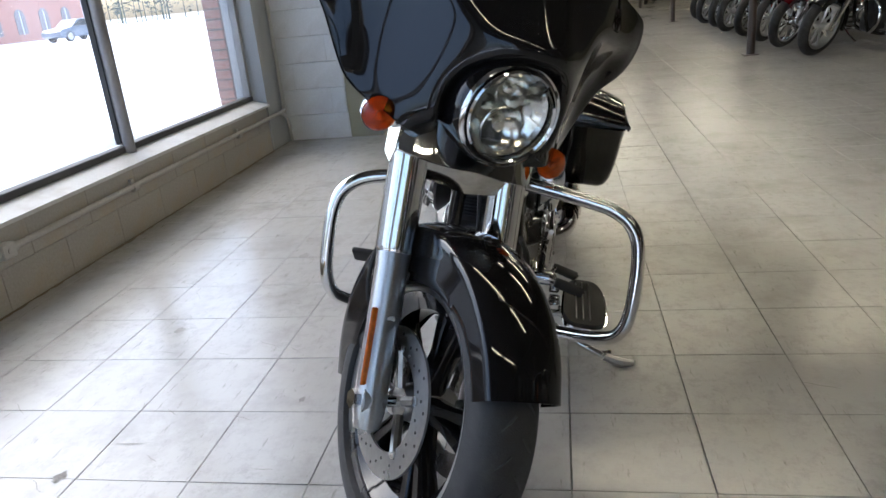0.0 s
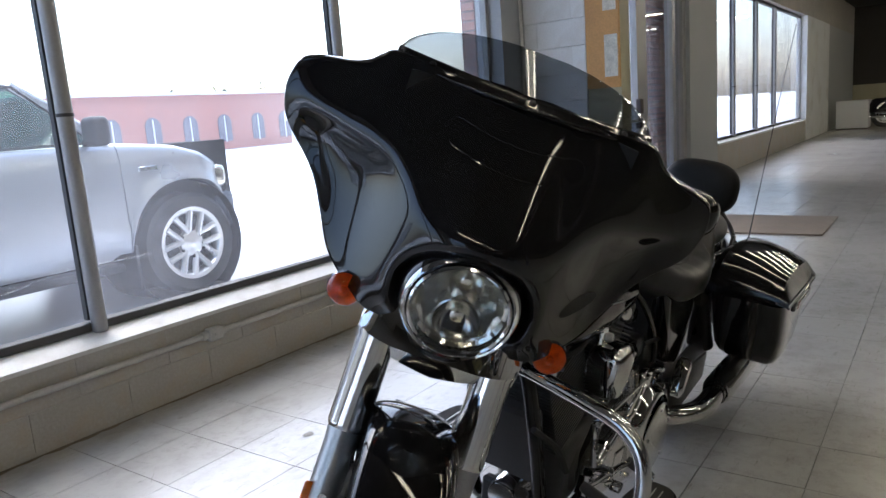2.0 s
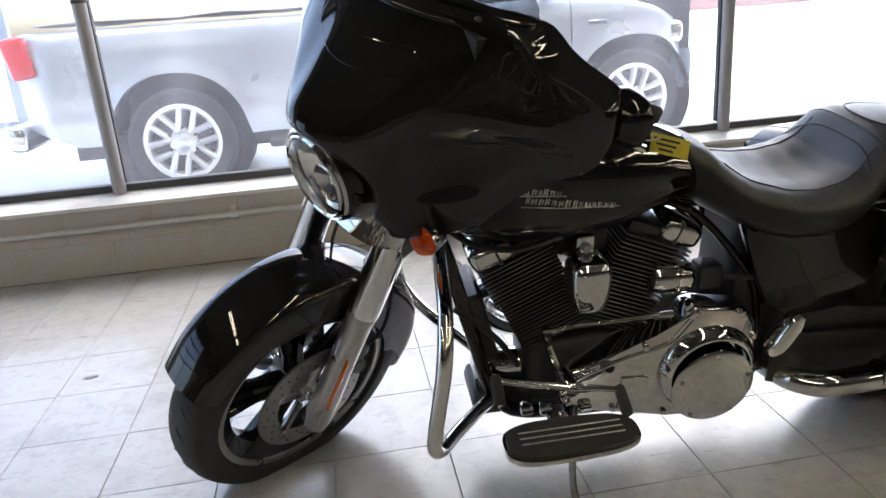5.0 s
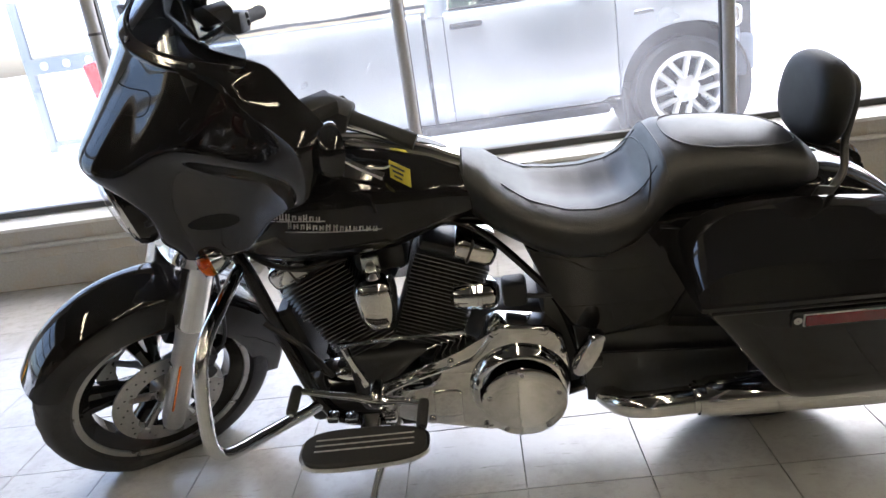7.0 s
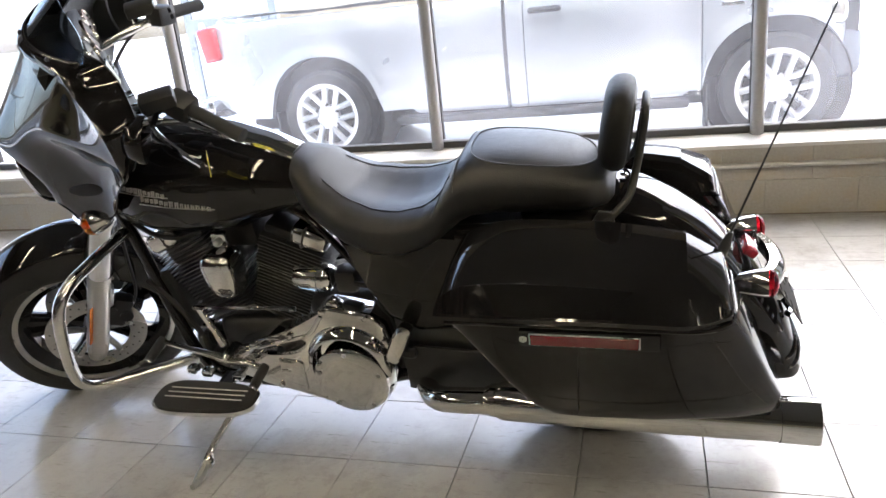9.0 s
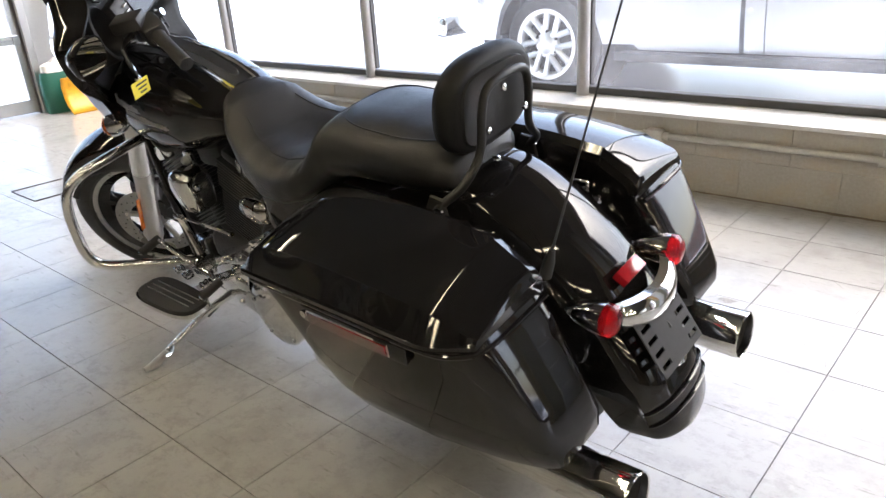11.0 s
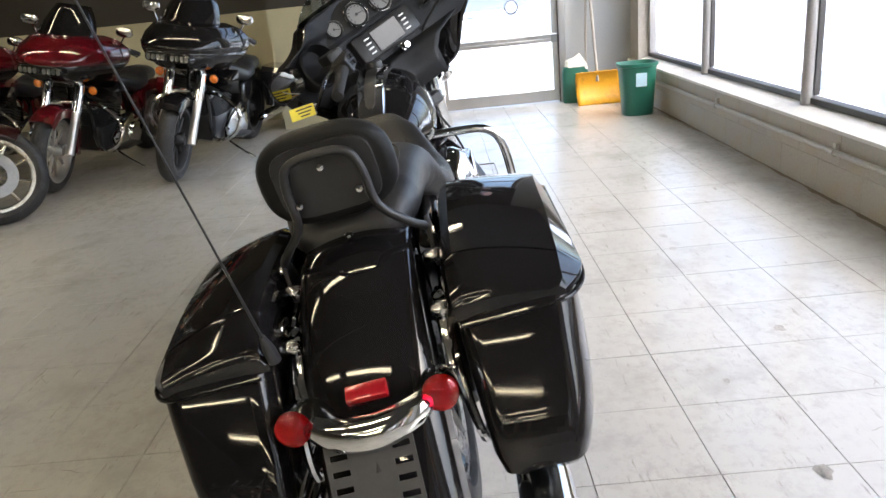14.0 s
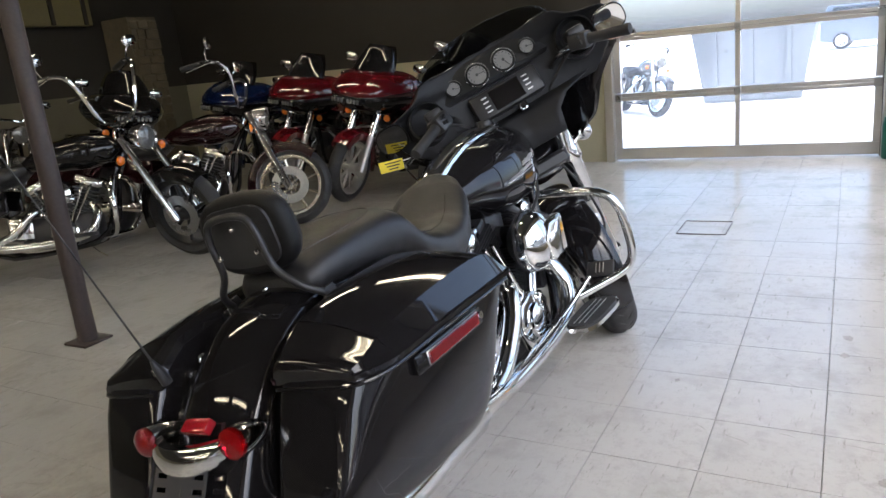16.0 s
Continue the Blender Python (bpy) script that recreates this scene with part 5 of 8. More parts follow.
# ---- rear fender, tail lights, plate bracket ----
RF = [(0.74, 0.70, 0.7, 0.9), (0.82, 0.73, 0.8, 0.95), (0.93, 0.735, 1, 1), (1.02, 0.712, 1, 1), (1.11, 0.66, 1, 1), (1.19, 0.585, 1, 1), (1.26, 0.49, 0.95, 1), (1.32, 0.39, 0.92, 1), (1.347, 0.33, 0.85, 1), (1.362, 0.288, 0.7, 0.98), (1.368, 0.263, 0.5, 0.92), (1.37, 0.247, 0.25, 0.78), (1.368, 0.236, 0.05, 0.5)]
rear_fender = part("rear_fender", fender(RF, 0.112, REAR, (0.04, 0.09), n=4), GLOSS_BLACK, bike, "long glossy black rear fender")
for x, z, w in ((1.352, 0.322, 0.11), (1.361, 0.296, 0.109)):
    part("lip_bead", add_tube(B(), [(x + 0.002 - 0.036 * (1 - math.cos(a)) - 0.001, w * math.sin(a), z - 0.008 * (1 - math.cos(a))) for a in np.linspace(-1.5, 1.5, 19)], 0.0035, seg=6, smooth=1), GLOSS_BLACK, rear_fender)
for s in (-1, 1):
    c = Vector((1.263, s * 0.1245, 0.528))
    d = Vector((1, s * 0.06, 0.06)).normalized()
    bm = add_lathe(B(), [(-0.085, 0.001), (-0.075, 0.012), (-0.05, 0.023), (-0.015, 0.03), (0.006, 0.0315)], c, d, 26)
    sig = part("tail_light", bm, CHROME, bike, "chrome bullet tail light with red lens")
    part("lens", add_lathe(B(), [(0.004, 0.031), (0.016, 0.0295), (0.024, 0.021), (0.027, 0.01), (0.028, 0.001)], c, d, 26), RED_LENS, sig, "red lens")
    bm = B()
    m3 = basis(d)
    add_loft(bm, [[c + m3 @ Vector((r * math.cos(2 * math.pi * i / 24), r * math.sin(2 * math.pi * i / 24), h + (0.004 if i % 2 else 0) * (k == 1))) for i in range(24)] for k, (h, r) in enumerate(((0.005, 0.03), (-0.004, 0.018), (-0.008, 0.006)))])
    part("reflector", bm, LAMP_RED, sig, "bright red faceted reflector", angle=10)
rings = []
for y in np.linspace(-0.112, 0.112, 19):
    f = 1 - (y / 0.112) ** 2
    x, z = 1.258 + 0.048 * f ** 0.8, 0.52 - 0.016 * f
    h = 0.012 + 0.014 * f ** 0.5
    rings.append([(x - 0.02, y, z + h), (x - 0.002, y, z + h), (x + 0.009, y, z + h * 0.6), (x + 0.014, y, z), (x + 0.014, y, z - h * 0.6), (x + 0.008, y, z - h), (x - 0.012, y, z - h)])
bm = B()
add_loft(bm, rings)
part("light_bar", bm, CHROME, bike, "curved chrome light bar")
bm = add_box(B(), (1.243, 0.004, 0.546), (0.03, 0.072, 0.02), Matrix.Rotation(radians(35), 3, "Y"), bevel=0.004, seg=2)
part("stop_light", bm, STOP_RED, bike, "small red stop light")
# slotted plate bracket
bm = B()
m3 = Matrix.Rotation(radians(-30), 3, "Y")
pc = Vector((1.322, -0.008, 0.445))
cells_y = [-0.074, -0.067, -0.037, 0.037, 0.067, 0.074]
cells_z = [-0.06, -0.047, -0.037, -0.021, -0.011, 0.005, 0.015, 0.031, 0.041, 0.06]
for i, (ya, yb) in enumerate(zip(cells_y, cells_y[1:])):
    for k, (za, zb) in enumerate(zip(cells_z, cells_z[1:])):
        if i in (1, 3) and k % 2:
            continue
        add_box(bm, pc + m3 @ Vector((0, (ya + yb) / 2, (za + zb) / 2)), (0.003, yb - ya, zb - za), m3)
bmesh.ops.remove_doubles(bm, verts=bm.verts, dist=0.0004)
part("plate_bracket", bm, GREY_PLATE, bike, "dark grey slotted plate bracket", smooth=False)
part("plate_arm", add_tube(B(), [(1.29, 0, 0.5), (1.295, 0, 0.47), (1.315, 0, 0.44)], 0.012, seg=8), SATIN_BLACK, bike)
part("plate_light", add_tube(B(), [(1.33, -0.03, 0.385), (1.342, 0, 0.375), (1.33, 0.03, 0.385)], 0.008, seg=8), CHROME, bike)

# ---- saddlebags ----
BODY = [(0.334, 0.835, 1.256, 0.21, 0.348), (0.338, 0.82, 1.27, 0.198, 0.362), (0.352, 0.803, 1.282, 0.184, 0.376), (0.384, 0.77, 1.281, 0.175, 0.386), (0.45, 0.724, 1.25, 0.17, 0.394), (0.55, 0.656, 1.208, 0.168, 0.396), (0.585, 0.629, 1.188, 0.168, 0.397), (0.602, 0.616, 1.178, 0.168, 0.397)]
LIDS = [  # x, lower edge, crown, outer ridge's y and z
    (0.608, 0.612, 0.634, 0.366, 0.622), (0.613, 0.612, 0.655, 0.368, 0.636), (0.632, 0.611, 0.686, 0.369, 0.656), (0.67, 0.61, 0.713, 0.368, 0.676), (0.76, 0.608, 0.730, 0.365, 0.681),
    (0.94, 0.605, 0.722, 0.362, 0.67), (1.085, 0.6, 0.70, 0.356, 0.649), (1.1, 0.599, 0.694, 0.355, 0.644), (1.14, 0.598, 0.668, 0.352, 0.63), (1.168, 0.597, 0.648, 0.35, 0.62), (1.178, 0.596, 0.63, 0.346, 0.612)]
for s in (-1, 1):
    bm = B()
    # the outer side draws in towards the rear
    add_loft(bm, [[(x, s * (y - 0.038 * (max(0.0, x - 0.95) / 0.28) ** 2 * (y - 0.168) / 0.23), z) for x, y in superellipse((x0 + x1) / 2, (y0 + y1) / 2, (x1 - x0) / 2, (y1 - y0) / 2, 64, 9)] for z, x0, x1, y0, y1 in BODY])
    bag = part("saddlebag", bm, GLOSS_BLACK, bike, "glossy black hard saddlebag")
    rings = []
    for x, lo, hi, ry, rz in spline(LIDS, 5):
        e = 0.012 if x < 0.61 or x > 1.177 else 0.0
        o = 0.404 - e - 0.046 * max(0.0, (x - 1.07) / 0.108) ** 2
        ry = min(ry + 0.012, o - 0.006)
        top = [(0.19 + (ry - 0.19) * u, hi - 0.006 * (1 - u) ** 2 - (hi - rz) * u ** 1.5) for u in np.linspace(0, 1, 9)]
        sec = [(0.162 + e, lo), (0.16 + e, lo + 0.012), (0.164 + e, hi - 0.034), (0.172 + e, hi - 0.016)] + top + [(o - 0.002, lo + 0.013), (o + 0.002, lo + 0.009), (o + 0.002, lo)]
        rings.append([(x, s * y, z) for y, z in sec])
    bm = B()
    add_loft(bm, rings)
    part("lid", bm, GLOSS_BLACK, bag, "glossy black bag lid", angle=15)
    edge = [(0.632, s * 0.402, 0.604), (0.8, s * 0.404, 0.602), (0.95, s * 0.404, 0.599), (1.06, s * 0.404, 0.596), (1.12, s * 0.398, 0.593), (1.155, s * 0.382, 0.591), (1.178, s * 0.358, 0.59), (1.186, s * 0.31, 0.59), (1.186, s * 0.18, 0.59)]
    part("lid_trim", add_tube(B(), edge, 0.0045, seg=8, smooth=3), GLOSS_BLACK, bag)
    rot = Matrix.Rotation(radians(1), 3, "Y")
    part("latch_bar", add_box(B(), (0.915, s * 0.396, 0.568), (0.27, 0.016, 0.04), rot, bevel=0.006, seg=2), GLOSS_BLACK, bag, "black latch handle")
    part("reflector_rim", add_box(B(), (0.907, s * 0.4035, 0.568), (0.212, 0.005, 0.028), rot, bevel=0.0015), STEEL, bag, "thin bright reflector rim")
    part("side_reflector", add_box(B(), (0.907, s * 0.406, 0.568), (0.207, 0.005, 0.024), rot, bevel=0.0015), RED_REFLECTOR, bag, "long red side reflector")
    part("lock", add_lathe(B(), [(0, 0.009), (0.005, 0.008), (0.005, 0.001)], (0.79, s * 0.403, 0.572), (0, s, 0), 14), CHROME, bag)
    for x in (0.70, 1.05):
        part("hinge", add_box(B(), (x, s * 0.158, 0.615), (0.05, 0.014, 0.03), bevel=0.004), CHROME, bag)
    part("saddlebag_rail", add_tube(B(), [(0.66, s * 0.135, 0.52), (0.8, s * 0.15, 0.60), (1.0, s * 0.15, 0.61), (1.15, s * 0.15, 0.50), (1.17, s * 0.16, 0.36), (1.0, s * 0.17, 0.31)], 0.009, seg=8), CHROME, bike)
    part("bag_mount", add_prism(B(), [(1.0, 0.60), (1.07, 0.6), (1.13, 0.54), (1.16, 0.47), (1.135, 0.455), (1.1, 0.52), (1.04, 0.565), (1.0, 0.57)], 1, s * 0.128, s * 0.152, bevel=0.006), CHROME, bike, "bent chrome bag bracket")
    part("mount_bolt", add_lathe(B(), [(-0.004, 0.012), (0.008, 0.012), (0.012, 0.001)], (1.06, s * 0.14, 0.602), (0.4, 0, 1), 12), CHROME, bike)
    for x, z in ((0.98, 0.655), (1.1, 0.595)):
        part("docking_point", add_lathe(B(), [(-0.02, 0.01), (-0.01, 0.014), (0.01, 0.014), (0.018, 0.009), (0.018, 0.001)], (x, s * 0.145, z), (0, s, 0), 14), CHROME, bike, "chrome docking point")

# ---- frame, side covers, swing arm ----
bm = B()
for s in (-1, 1):
    add_tube(bm, [(-0.43, s * 0.03, 0.80), (-0.36, s * 0.06, 0.66), (-0.30, s * 0.085, 0.42), (-0.25, s * 0.095, 0.24), (-0.15, s * 0.10, 0.175), (0.2, s * 0.10, 0.17), (0.42, s * 0.10, 0.22)], 0.0175, seg=10)
    add_tube(bm, [(0.42, s * 0.10, 0.22), (0.47, s * 0.11, 0.4), (0.46, s * 0.11, 0.6), (0.6, s * 0.12, 0.66), (0.9, s * 0.13, 0.66)], 0.016, seg=10)
add_tube(bm, [(-0.45, 0, 0.83), (-0.2, 0, 0.72), (0.2, 0, 0.68), (0.45, 0, 0.64)], 0.026, seg=10)
for s in (-1, 1):
    add_tube(bm, [(0.14, s * 0.06, 0.705), (0.22, s * 0.085, 0.668), (0.31, s * 0.105, 0.57), (0.375, s * 0.11, 0.47), (0.42, s * 0.10, 0.3)], 0.0095, seg=10)
part("frame", bm, GLOSS_BLACK, bike, "black tube frame")
part("intake_manifold", add_lathe(B(), [(-0.06, 0.03), (0.0, 0.04), (0.06, 0.03)], (-0.03, 0.02, 0.58), (0, 1, 0), 18), ENGINE_BLACK, bike)
for s in (-1, 1):
    bm = add_prism(B(), [(0.30, 0.66), (0.42, 0.65), (0.60, 0.67), (0.67, 0.65), (0.67, 0.50), (0.62, 0.40), (0.47, 0.385), (0.39, 0.43), (0.355, 0.52)], 1, s * 0.125 - 0.022, s * 0.125 + 0.022, bevel=0.018, seg=3)
    part("side_cover", bm, GLOSS_BLACK, bike, "glossy black side cover")
    bm = add_prism(B(), [(0.4, 0.42), (0.42, 0.24), (0.5, 0.225), (0.9, 0.27), (0.93, 0.315), (0.9, 0.36), (0.6, 0.4)], 1, s * 0.12 - 0.02, s * 0.12 + 0.02, bevel=0.01)
    part("swing_arm", bm, ENGINE_BLACK, bike)
    part("shock_absorber", add_tube(B(), [(0.68, s * 0.14, 0.55), (0.87, s * 0.14, 0.33)], 0.026, seg=12, smooth=1), ENGINE_BLACK, bike)
bm = add_box(B(), (0.54, 0, 0.47), (0.42, 0.2, 0.38), bevel=0.03, seg=2)
part("battery_box", bm, ENGINE_BLACK, bike)
part("gearbox_tail", add_box(B(), (0.5, 0, 0.29), (0.28, 0.2, 0.17), bevel=0.03, seg=2), ENGINE_BLACK, bike)

# ---- engine ----
CR = Vector((-0.03, 0, 0.22))
bm = add_box(B(), (-0.02, 0, 0.27), (0.30, 0.18, 0.2), bevel=0.04, seg=3)
add_box(bm, (0.28, 0.01, 0.33), (0.3, 0.2, 0.24), bevel=0.04, seg=3)
add_box(bm, (-0.05, 0, 0.19), (0.5, 0.16, 0.06), bevel=0.02, seg=2)
part("crankcase", bm, ENGINE_BLACK, bike, "black crankcase and gearbox")
for s in (-1, 1):
    d = Vector((s * 0.40, 0, 0.916)).normalized()
    m3 = Matrix((Vector((0, 1, 0)).cross(d), Vector((0, 1, 0)), d)).transposed()
    bm = add_cyl(B(), CR + d * 0.14, CR + d * 0.36, 0.062, seg=24)
    cyl = part("cylinder", bm, ENGINE_BLACK, bike, "finned black cylinder with bright fin edges")
    out = Vector((0, 1, 0)).cross(d) * s
    for k in range(23):
        h = 0.182 + 0.0108 * k
        w = 0.086 if k < 14 else 0.094
        part("fin", add_box(B(), CR + d * h, (w * 1.9, 0.165 + 0.008 * (k > 13), 0.0034), m3, bevel=0.001), ENGINE_BLACK, cyl)
        for sy in (-1, 1):
            part("fin_edge", add_box(B(), CR + d * h + Vector((0, sy * (0.083 + 0.004 * (k > 13)), 0)), (w * 1.86, 0.0014, 0.0016), m3), FIN_EDGE, cyl, "machined fin edge")
    part("cylinder_head", add_box(B(), CR + d * 0.41, (0.15, 0.14, 0.09), m3, bevel=0.016, seg=2), ENGINE_BLACK, bike)
    part("rocker_base", add_box(B(), CR + d * 0.437 - out * 0.03, (0.11, 0.15, 0.03), m3, bevel=0.01, seg=2), ENGINE_BLACK, bike)
    part("rocker_cover", add_box(B(), CR + d * 0.455 + out * 0.042, (0.105, 0.186, 0.058), m3, bevel=0.02, seg=3), CHROME, bike, "chrome rocker cover")
    part("rocker_rib", add_box(B(), CR + d * 0.456 + out * 0.03, (0.01, 0.19, 0.056), m3, bevel=0.004), ENGINE_BLACK, bike)
    # pushrod tubes on the right
    for k in (-1, 1):
        part("pushrod_tube", add_tube(B(), [CR + Vector((s * 0.02 + k * 0.012, 0.112, 0.1)), CR + d * 0.39 + Vector((k * 0.028, 0.096, 0))], 0.009, seg=10, smooth=1), CHROME, bike)
# a black intake housing fills the V
part("intake_housing", add_box(B(), (-0.035, 0.0, 0.625), (0.13, 0.12, 0.08), bevel=0.02, seg=2), ENGINE_BLACK, bike)
# horn cover on the left
rings = []
for z, w, dep in ((0.488, 0.022, 0.02), (0.492, 0.033, 0.036), (0.5, 0.038, 0.044), (0.54, 0.0455, 0.05), (0.57, 0.048, 0.052), (0.595, 0.0465, 0.05), (0.61, 0.041, 0.043), (0.618, 0.03, 0.032), (0.62, 0.018, 0.02)):
    rings.append([(-0.046 + x, -0.13 - y - 0.05 * (z - 0.55), z) for x, y in superellipse(0, 0, w, dep, 28, 3.4)])
bm = B()
add_loft(bm, rings)
horn = part("horn_cover", bm, CHROME, bike, "chrome horn cover")
part("hanger", add_box(B(), (-0.048, -0.105, 0.632), (0.044, 0.02, 0.058), bevel=0.008, seg=2), CHROME, horn)
part("acorn_nut", add_lathe(B(), [(-0.01, 0.012), (0.008, 0.012), (0.014, 0.008), (0.016, 0.001)], (-0.048, -0.117, 0.636), (0, -1, 0.1), 16), STEEL, horn)
# primary cover, domed clutch cover
PO = [(-0.105, 0.285), (-0.1, 0.225), (-0.02, 0.19), (0.10, 0.165), (0.17, 0.145), (0.235, 0.132), (0.305, 0.142), (0.36, 0.185), (0.385, 0.255), (0.386, 0.33), (0.372, 0.40), (0.342, 0.436), (0.225, 0.458), (0.2, 0.45), (0.163, 0.402), (0.13, 0.384), (0.04, 0.36), (-0.075, 0.32)]
primary = part("primary_cover", add_prism(B(), PO, 1, -0.075, -0.15, bevel=0.012, seg=3), CHROME, bike, "chrome primary cover")
part("flange_ridge", add_tube(B(), [(-0.085, -0.149, 0.27), (-0.06, -0.149, 0.302), (0.04, -0.149, 0.338), (0.128, -0.149, 0.36), (0.165, -0.149, 0.378), (0.205, -0.149, 0.43)], 0.007, seg=8), CHROME, primary)
part("dome", add_lathe(B(), [(-0.03, 0.126), (0.0, 0.125), (0.012, 0.122), (0.024, 0.115), (0.034, 0.107), (0.036, 0.1)], (0.26, -0.145, 0.279), (0, -1, 0), 56), CHROME, primary)
part("clutch_cover", add_lathe(B(), [(0.03, 0.104), (0.039, 0.1035), (0.044, 0.098), (0.047, 0.07), (0.048, 0.03), (0.048, 0.001)], (0.266, -0.145, 0.249), (0, -1, 0), 56), CHROME, primary, "round polished clutch cover")
for k in range(5):
    a = 2 * math.pi * (k + 0.25) / 5
    part("clutch_screw", add_lathe(B(), [(-0.002, 0.006), (0.003, 0.006), (0.005, 0.001)], (0.266 + 0.088 * math.cos(a), -0.19, 0.249 + 0.088 * math.sin(a)), (0, -1, 0), 10), STEEL, primary)
bm = add_prism(B(), [(0.04, 0.19), (0.11, 0.182), (0.116, 0.272), (0.105, 0.282), (0.046, 0.287)], 1, -0.145, -0.156, bevel=0.004)
part("inspection_cover", bm, CHROME, primary)
for x, z in ((-0.09, 0.292), (-0.085, 0.235), (0.03, 0.195), (0.10, 0.368), (-0.02, 0.333), (0.215, 0.446), (0.33, 0.43), (0.372, 0.36), (0.36, 0.21), (0.165, 0.16)):
    part("cover_bolt", add_lathe(B(), [(-0.004, 0.0085), (0.008, 0.0085), (0.011, 0.004), (0.011, 0.001)], (x, -0.15, z), (0, -1, 0), 10), CHROME, primary)
bm = add_lathe(B(), [(-0.06, 0.001), (-0.058, 0.02), (-0.05, 0.033), (-0.03, 0.039), (0.035, 0.039), (0.05, 0.033), (0.058, 0.02), (0.06, 0.001)], (0.178, -0.075, 0.505), (1, 0, -0.08), 28)
starter = part("starter_motor", bm, CHROME, bike, "chrome starter motor")
part("band", add_lathe(B(), [(-0.006, 0.0395), (-0.005, 0.0415), (0.005, 0.0415), (0.006, 0.0395)], (0.19, -0.075, 0.504), (1, 0, -0.08), 28), CHROME, starter)
part("coil_cap", add_box(B(), (0.272, -0.07, 0.5), (0.06, 0.06, 0.065), bevel=0.012, seg=2), ENGINE_BLACK, bike, "black coil cap")
# right side: air cleaner, cam cover
AC = Vector((-0.03, 0.175, 0.545))
part("air_cleaner_back", add_lathe(B(), [(-0.07, 0.05), (-0.04, 0.085), (-0.024, 0.1), (-0.02, 0.104), (-0.012, 0.102)], AC, (0, 1, 0), 40), ENGINE_BLACK, bike)
ac = part("air_cleaner", add_lathe(B(), [(-0.014, 0.102), (0.004, 0.103), (0.02, 0.098), (0.04, 0.083), (0.054, 0.058), (0.062, 0.03), (0.064, 0.001)], AC, (0, 1, 0), 40), CHROME, bike, "round chrome air cleaner")
bm = add_prism(B(), [(-0.145, 0.478), (-0.04, 0.47), (0.005, 0.545), (-0.03, 0.598), (-0.145, 0.605)], 1, 0.2, 0.247, bevel=0.014, seg=3)
part("trim", bm, CHROME, ac)
bm = add_prism(B(), [(-0.13, 0.25), (-0.06, 0.2), (0.05, 0.2), (0.1, 0.27), (0.08, 0.36), (0.0, 0.385), (-0.1, 0.36)], 1, 0.09, 0.135, bevel=0.014, seg=3)
cam_cover = part("cam_cover", bm, CHROME, bike, "chrome cam cover")
part("timer_cover", add_lathe(B(), [(0.0, 0.06), (0.012, 0.058), (0.02, 0.045), (0.021, 0.001)], (-0.01, 0.135, 0.285), (0, 1, 0), 32), CHROME, cam_cover)
bm = add_prism(B(), [(0.16, 0.24), (0.36, 0.26), (0.37, 0.38), (0.3, 0.43), (0.18, 0.42)], 1, 0.09, 0.13, bevel=0.014, seg=3)
part("gearbox_cover", bm, CHROME, bike)
bm = add_lathe(B(), [(-0.06, 0.04), (0.06, 0.04), (0.068, 0.034), (0.068, 0.001)], (-0.22, 0, 0.26), (-1, 0, 0), 24)
part("oil_filter", bm, CHROME, bike)
bm = add_box(B(), (-0.275, 0, 0.42), (0.045, 0.16, 0.2), Matrix.Rotation(radians(-12), 3, "Y"), bevel=0.01)
part("oil_cooler", bm, ENGINE_BLACK, bike)
part("regulator", add_box(B(), (-0.265, 0.0, 0.24), (0.03, 0.12, 0.1), bevel=0.008), ENGINE_BLACK, bike)

# ---- exhaust ----
bm = add_tube(B(), [(-0.19, 0.09, 0.44), (-0.235, 0.13, 0.40), (-0.23, 0.165, 0.32), (-0.14, 0.175, 0.245), (0.1, 0.178, 0.215), (0.4, 0.195, 0.225), (0.66, 0.243, 0.276)], 0.029, seg=16)
part("header_pipe", bm, CHROME, bike, "chrome exhaust header")
bm = add_tube(B(), [(0.12, 0.09, 0.45), (0.16, 0.145, 0.43), (0.22, 0.165, 0.36), (0.35, 0.175, 0.27), (0.5, 0.19, 0.24)], 0.03, seg=16)
part("header_pipe", bm, CHROME, bike, "chrome exhaust header")
bm = add_tube(B(), [(0.43, -0.06, 0.232), (0.46, -0.15, 0.228), (0.5, -0.21, 0.238), (0.56, -0.238, 0.252), (0.7, -0.243, 0.262)], [0.024, 0.028, 0.031, 0.032, 0.033], seg=16)
part("crossover_pipe", bm, CHROME, bike)
for s in (-1, 1):
    pz = 0.279 if s > 0 else 0.263
    d = Vector((1, 0, -0.012)).normalized()
    bm = add_lathe(B(), [(-0.01, 0.033), (0.0, 0.036), (0.012, 0.036), (0.03, 0.047), (0.3, 0.05), (0.6, 0.05), (0.64, 0.049)], (0.655, s * 0.243, pz), d, 28)
    muf = part("muffler", bm, CHROME, bike, "long chrome muffler")
    o = Vector((0.655, s * 0.243, pz)) + d * 0.64
    part("muffler_tip", add_lathe(B(), [(-0.002, 0.0505), (0.068, 0.052), (0.074, 0.0515), (0.076, 0.0495), (0.074, 0.0475), (0.06, 0.0468)], o, d, 40), CHROME, muf, "chrome muffler tip")
    # the dark depth of the tip is put into the colour of its inside
    part("baffle", add_lathe(B(), [(0.06, 0.0468), (0.0, 0.0462), (-0.03, 0.0455), (-0.03, 0.001)], o, d, 40), INK, muf, "inside coloured black")
    for x in (0.675, 0.72):
        part("clamp", add_lathe(B(), [(-0.008, 0.04), (0.008, 0.04)], (x - 0.01, s * 0.243, pz), d, 24), CHROME, muf)

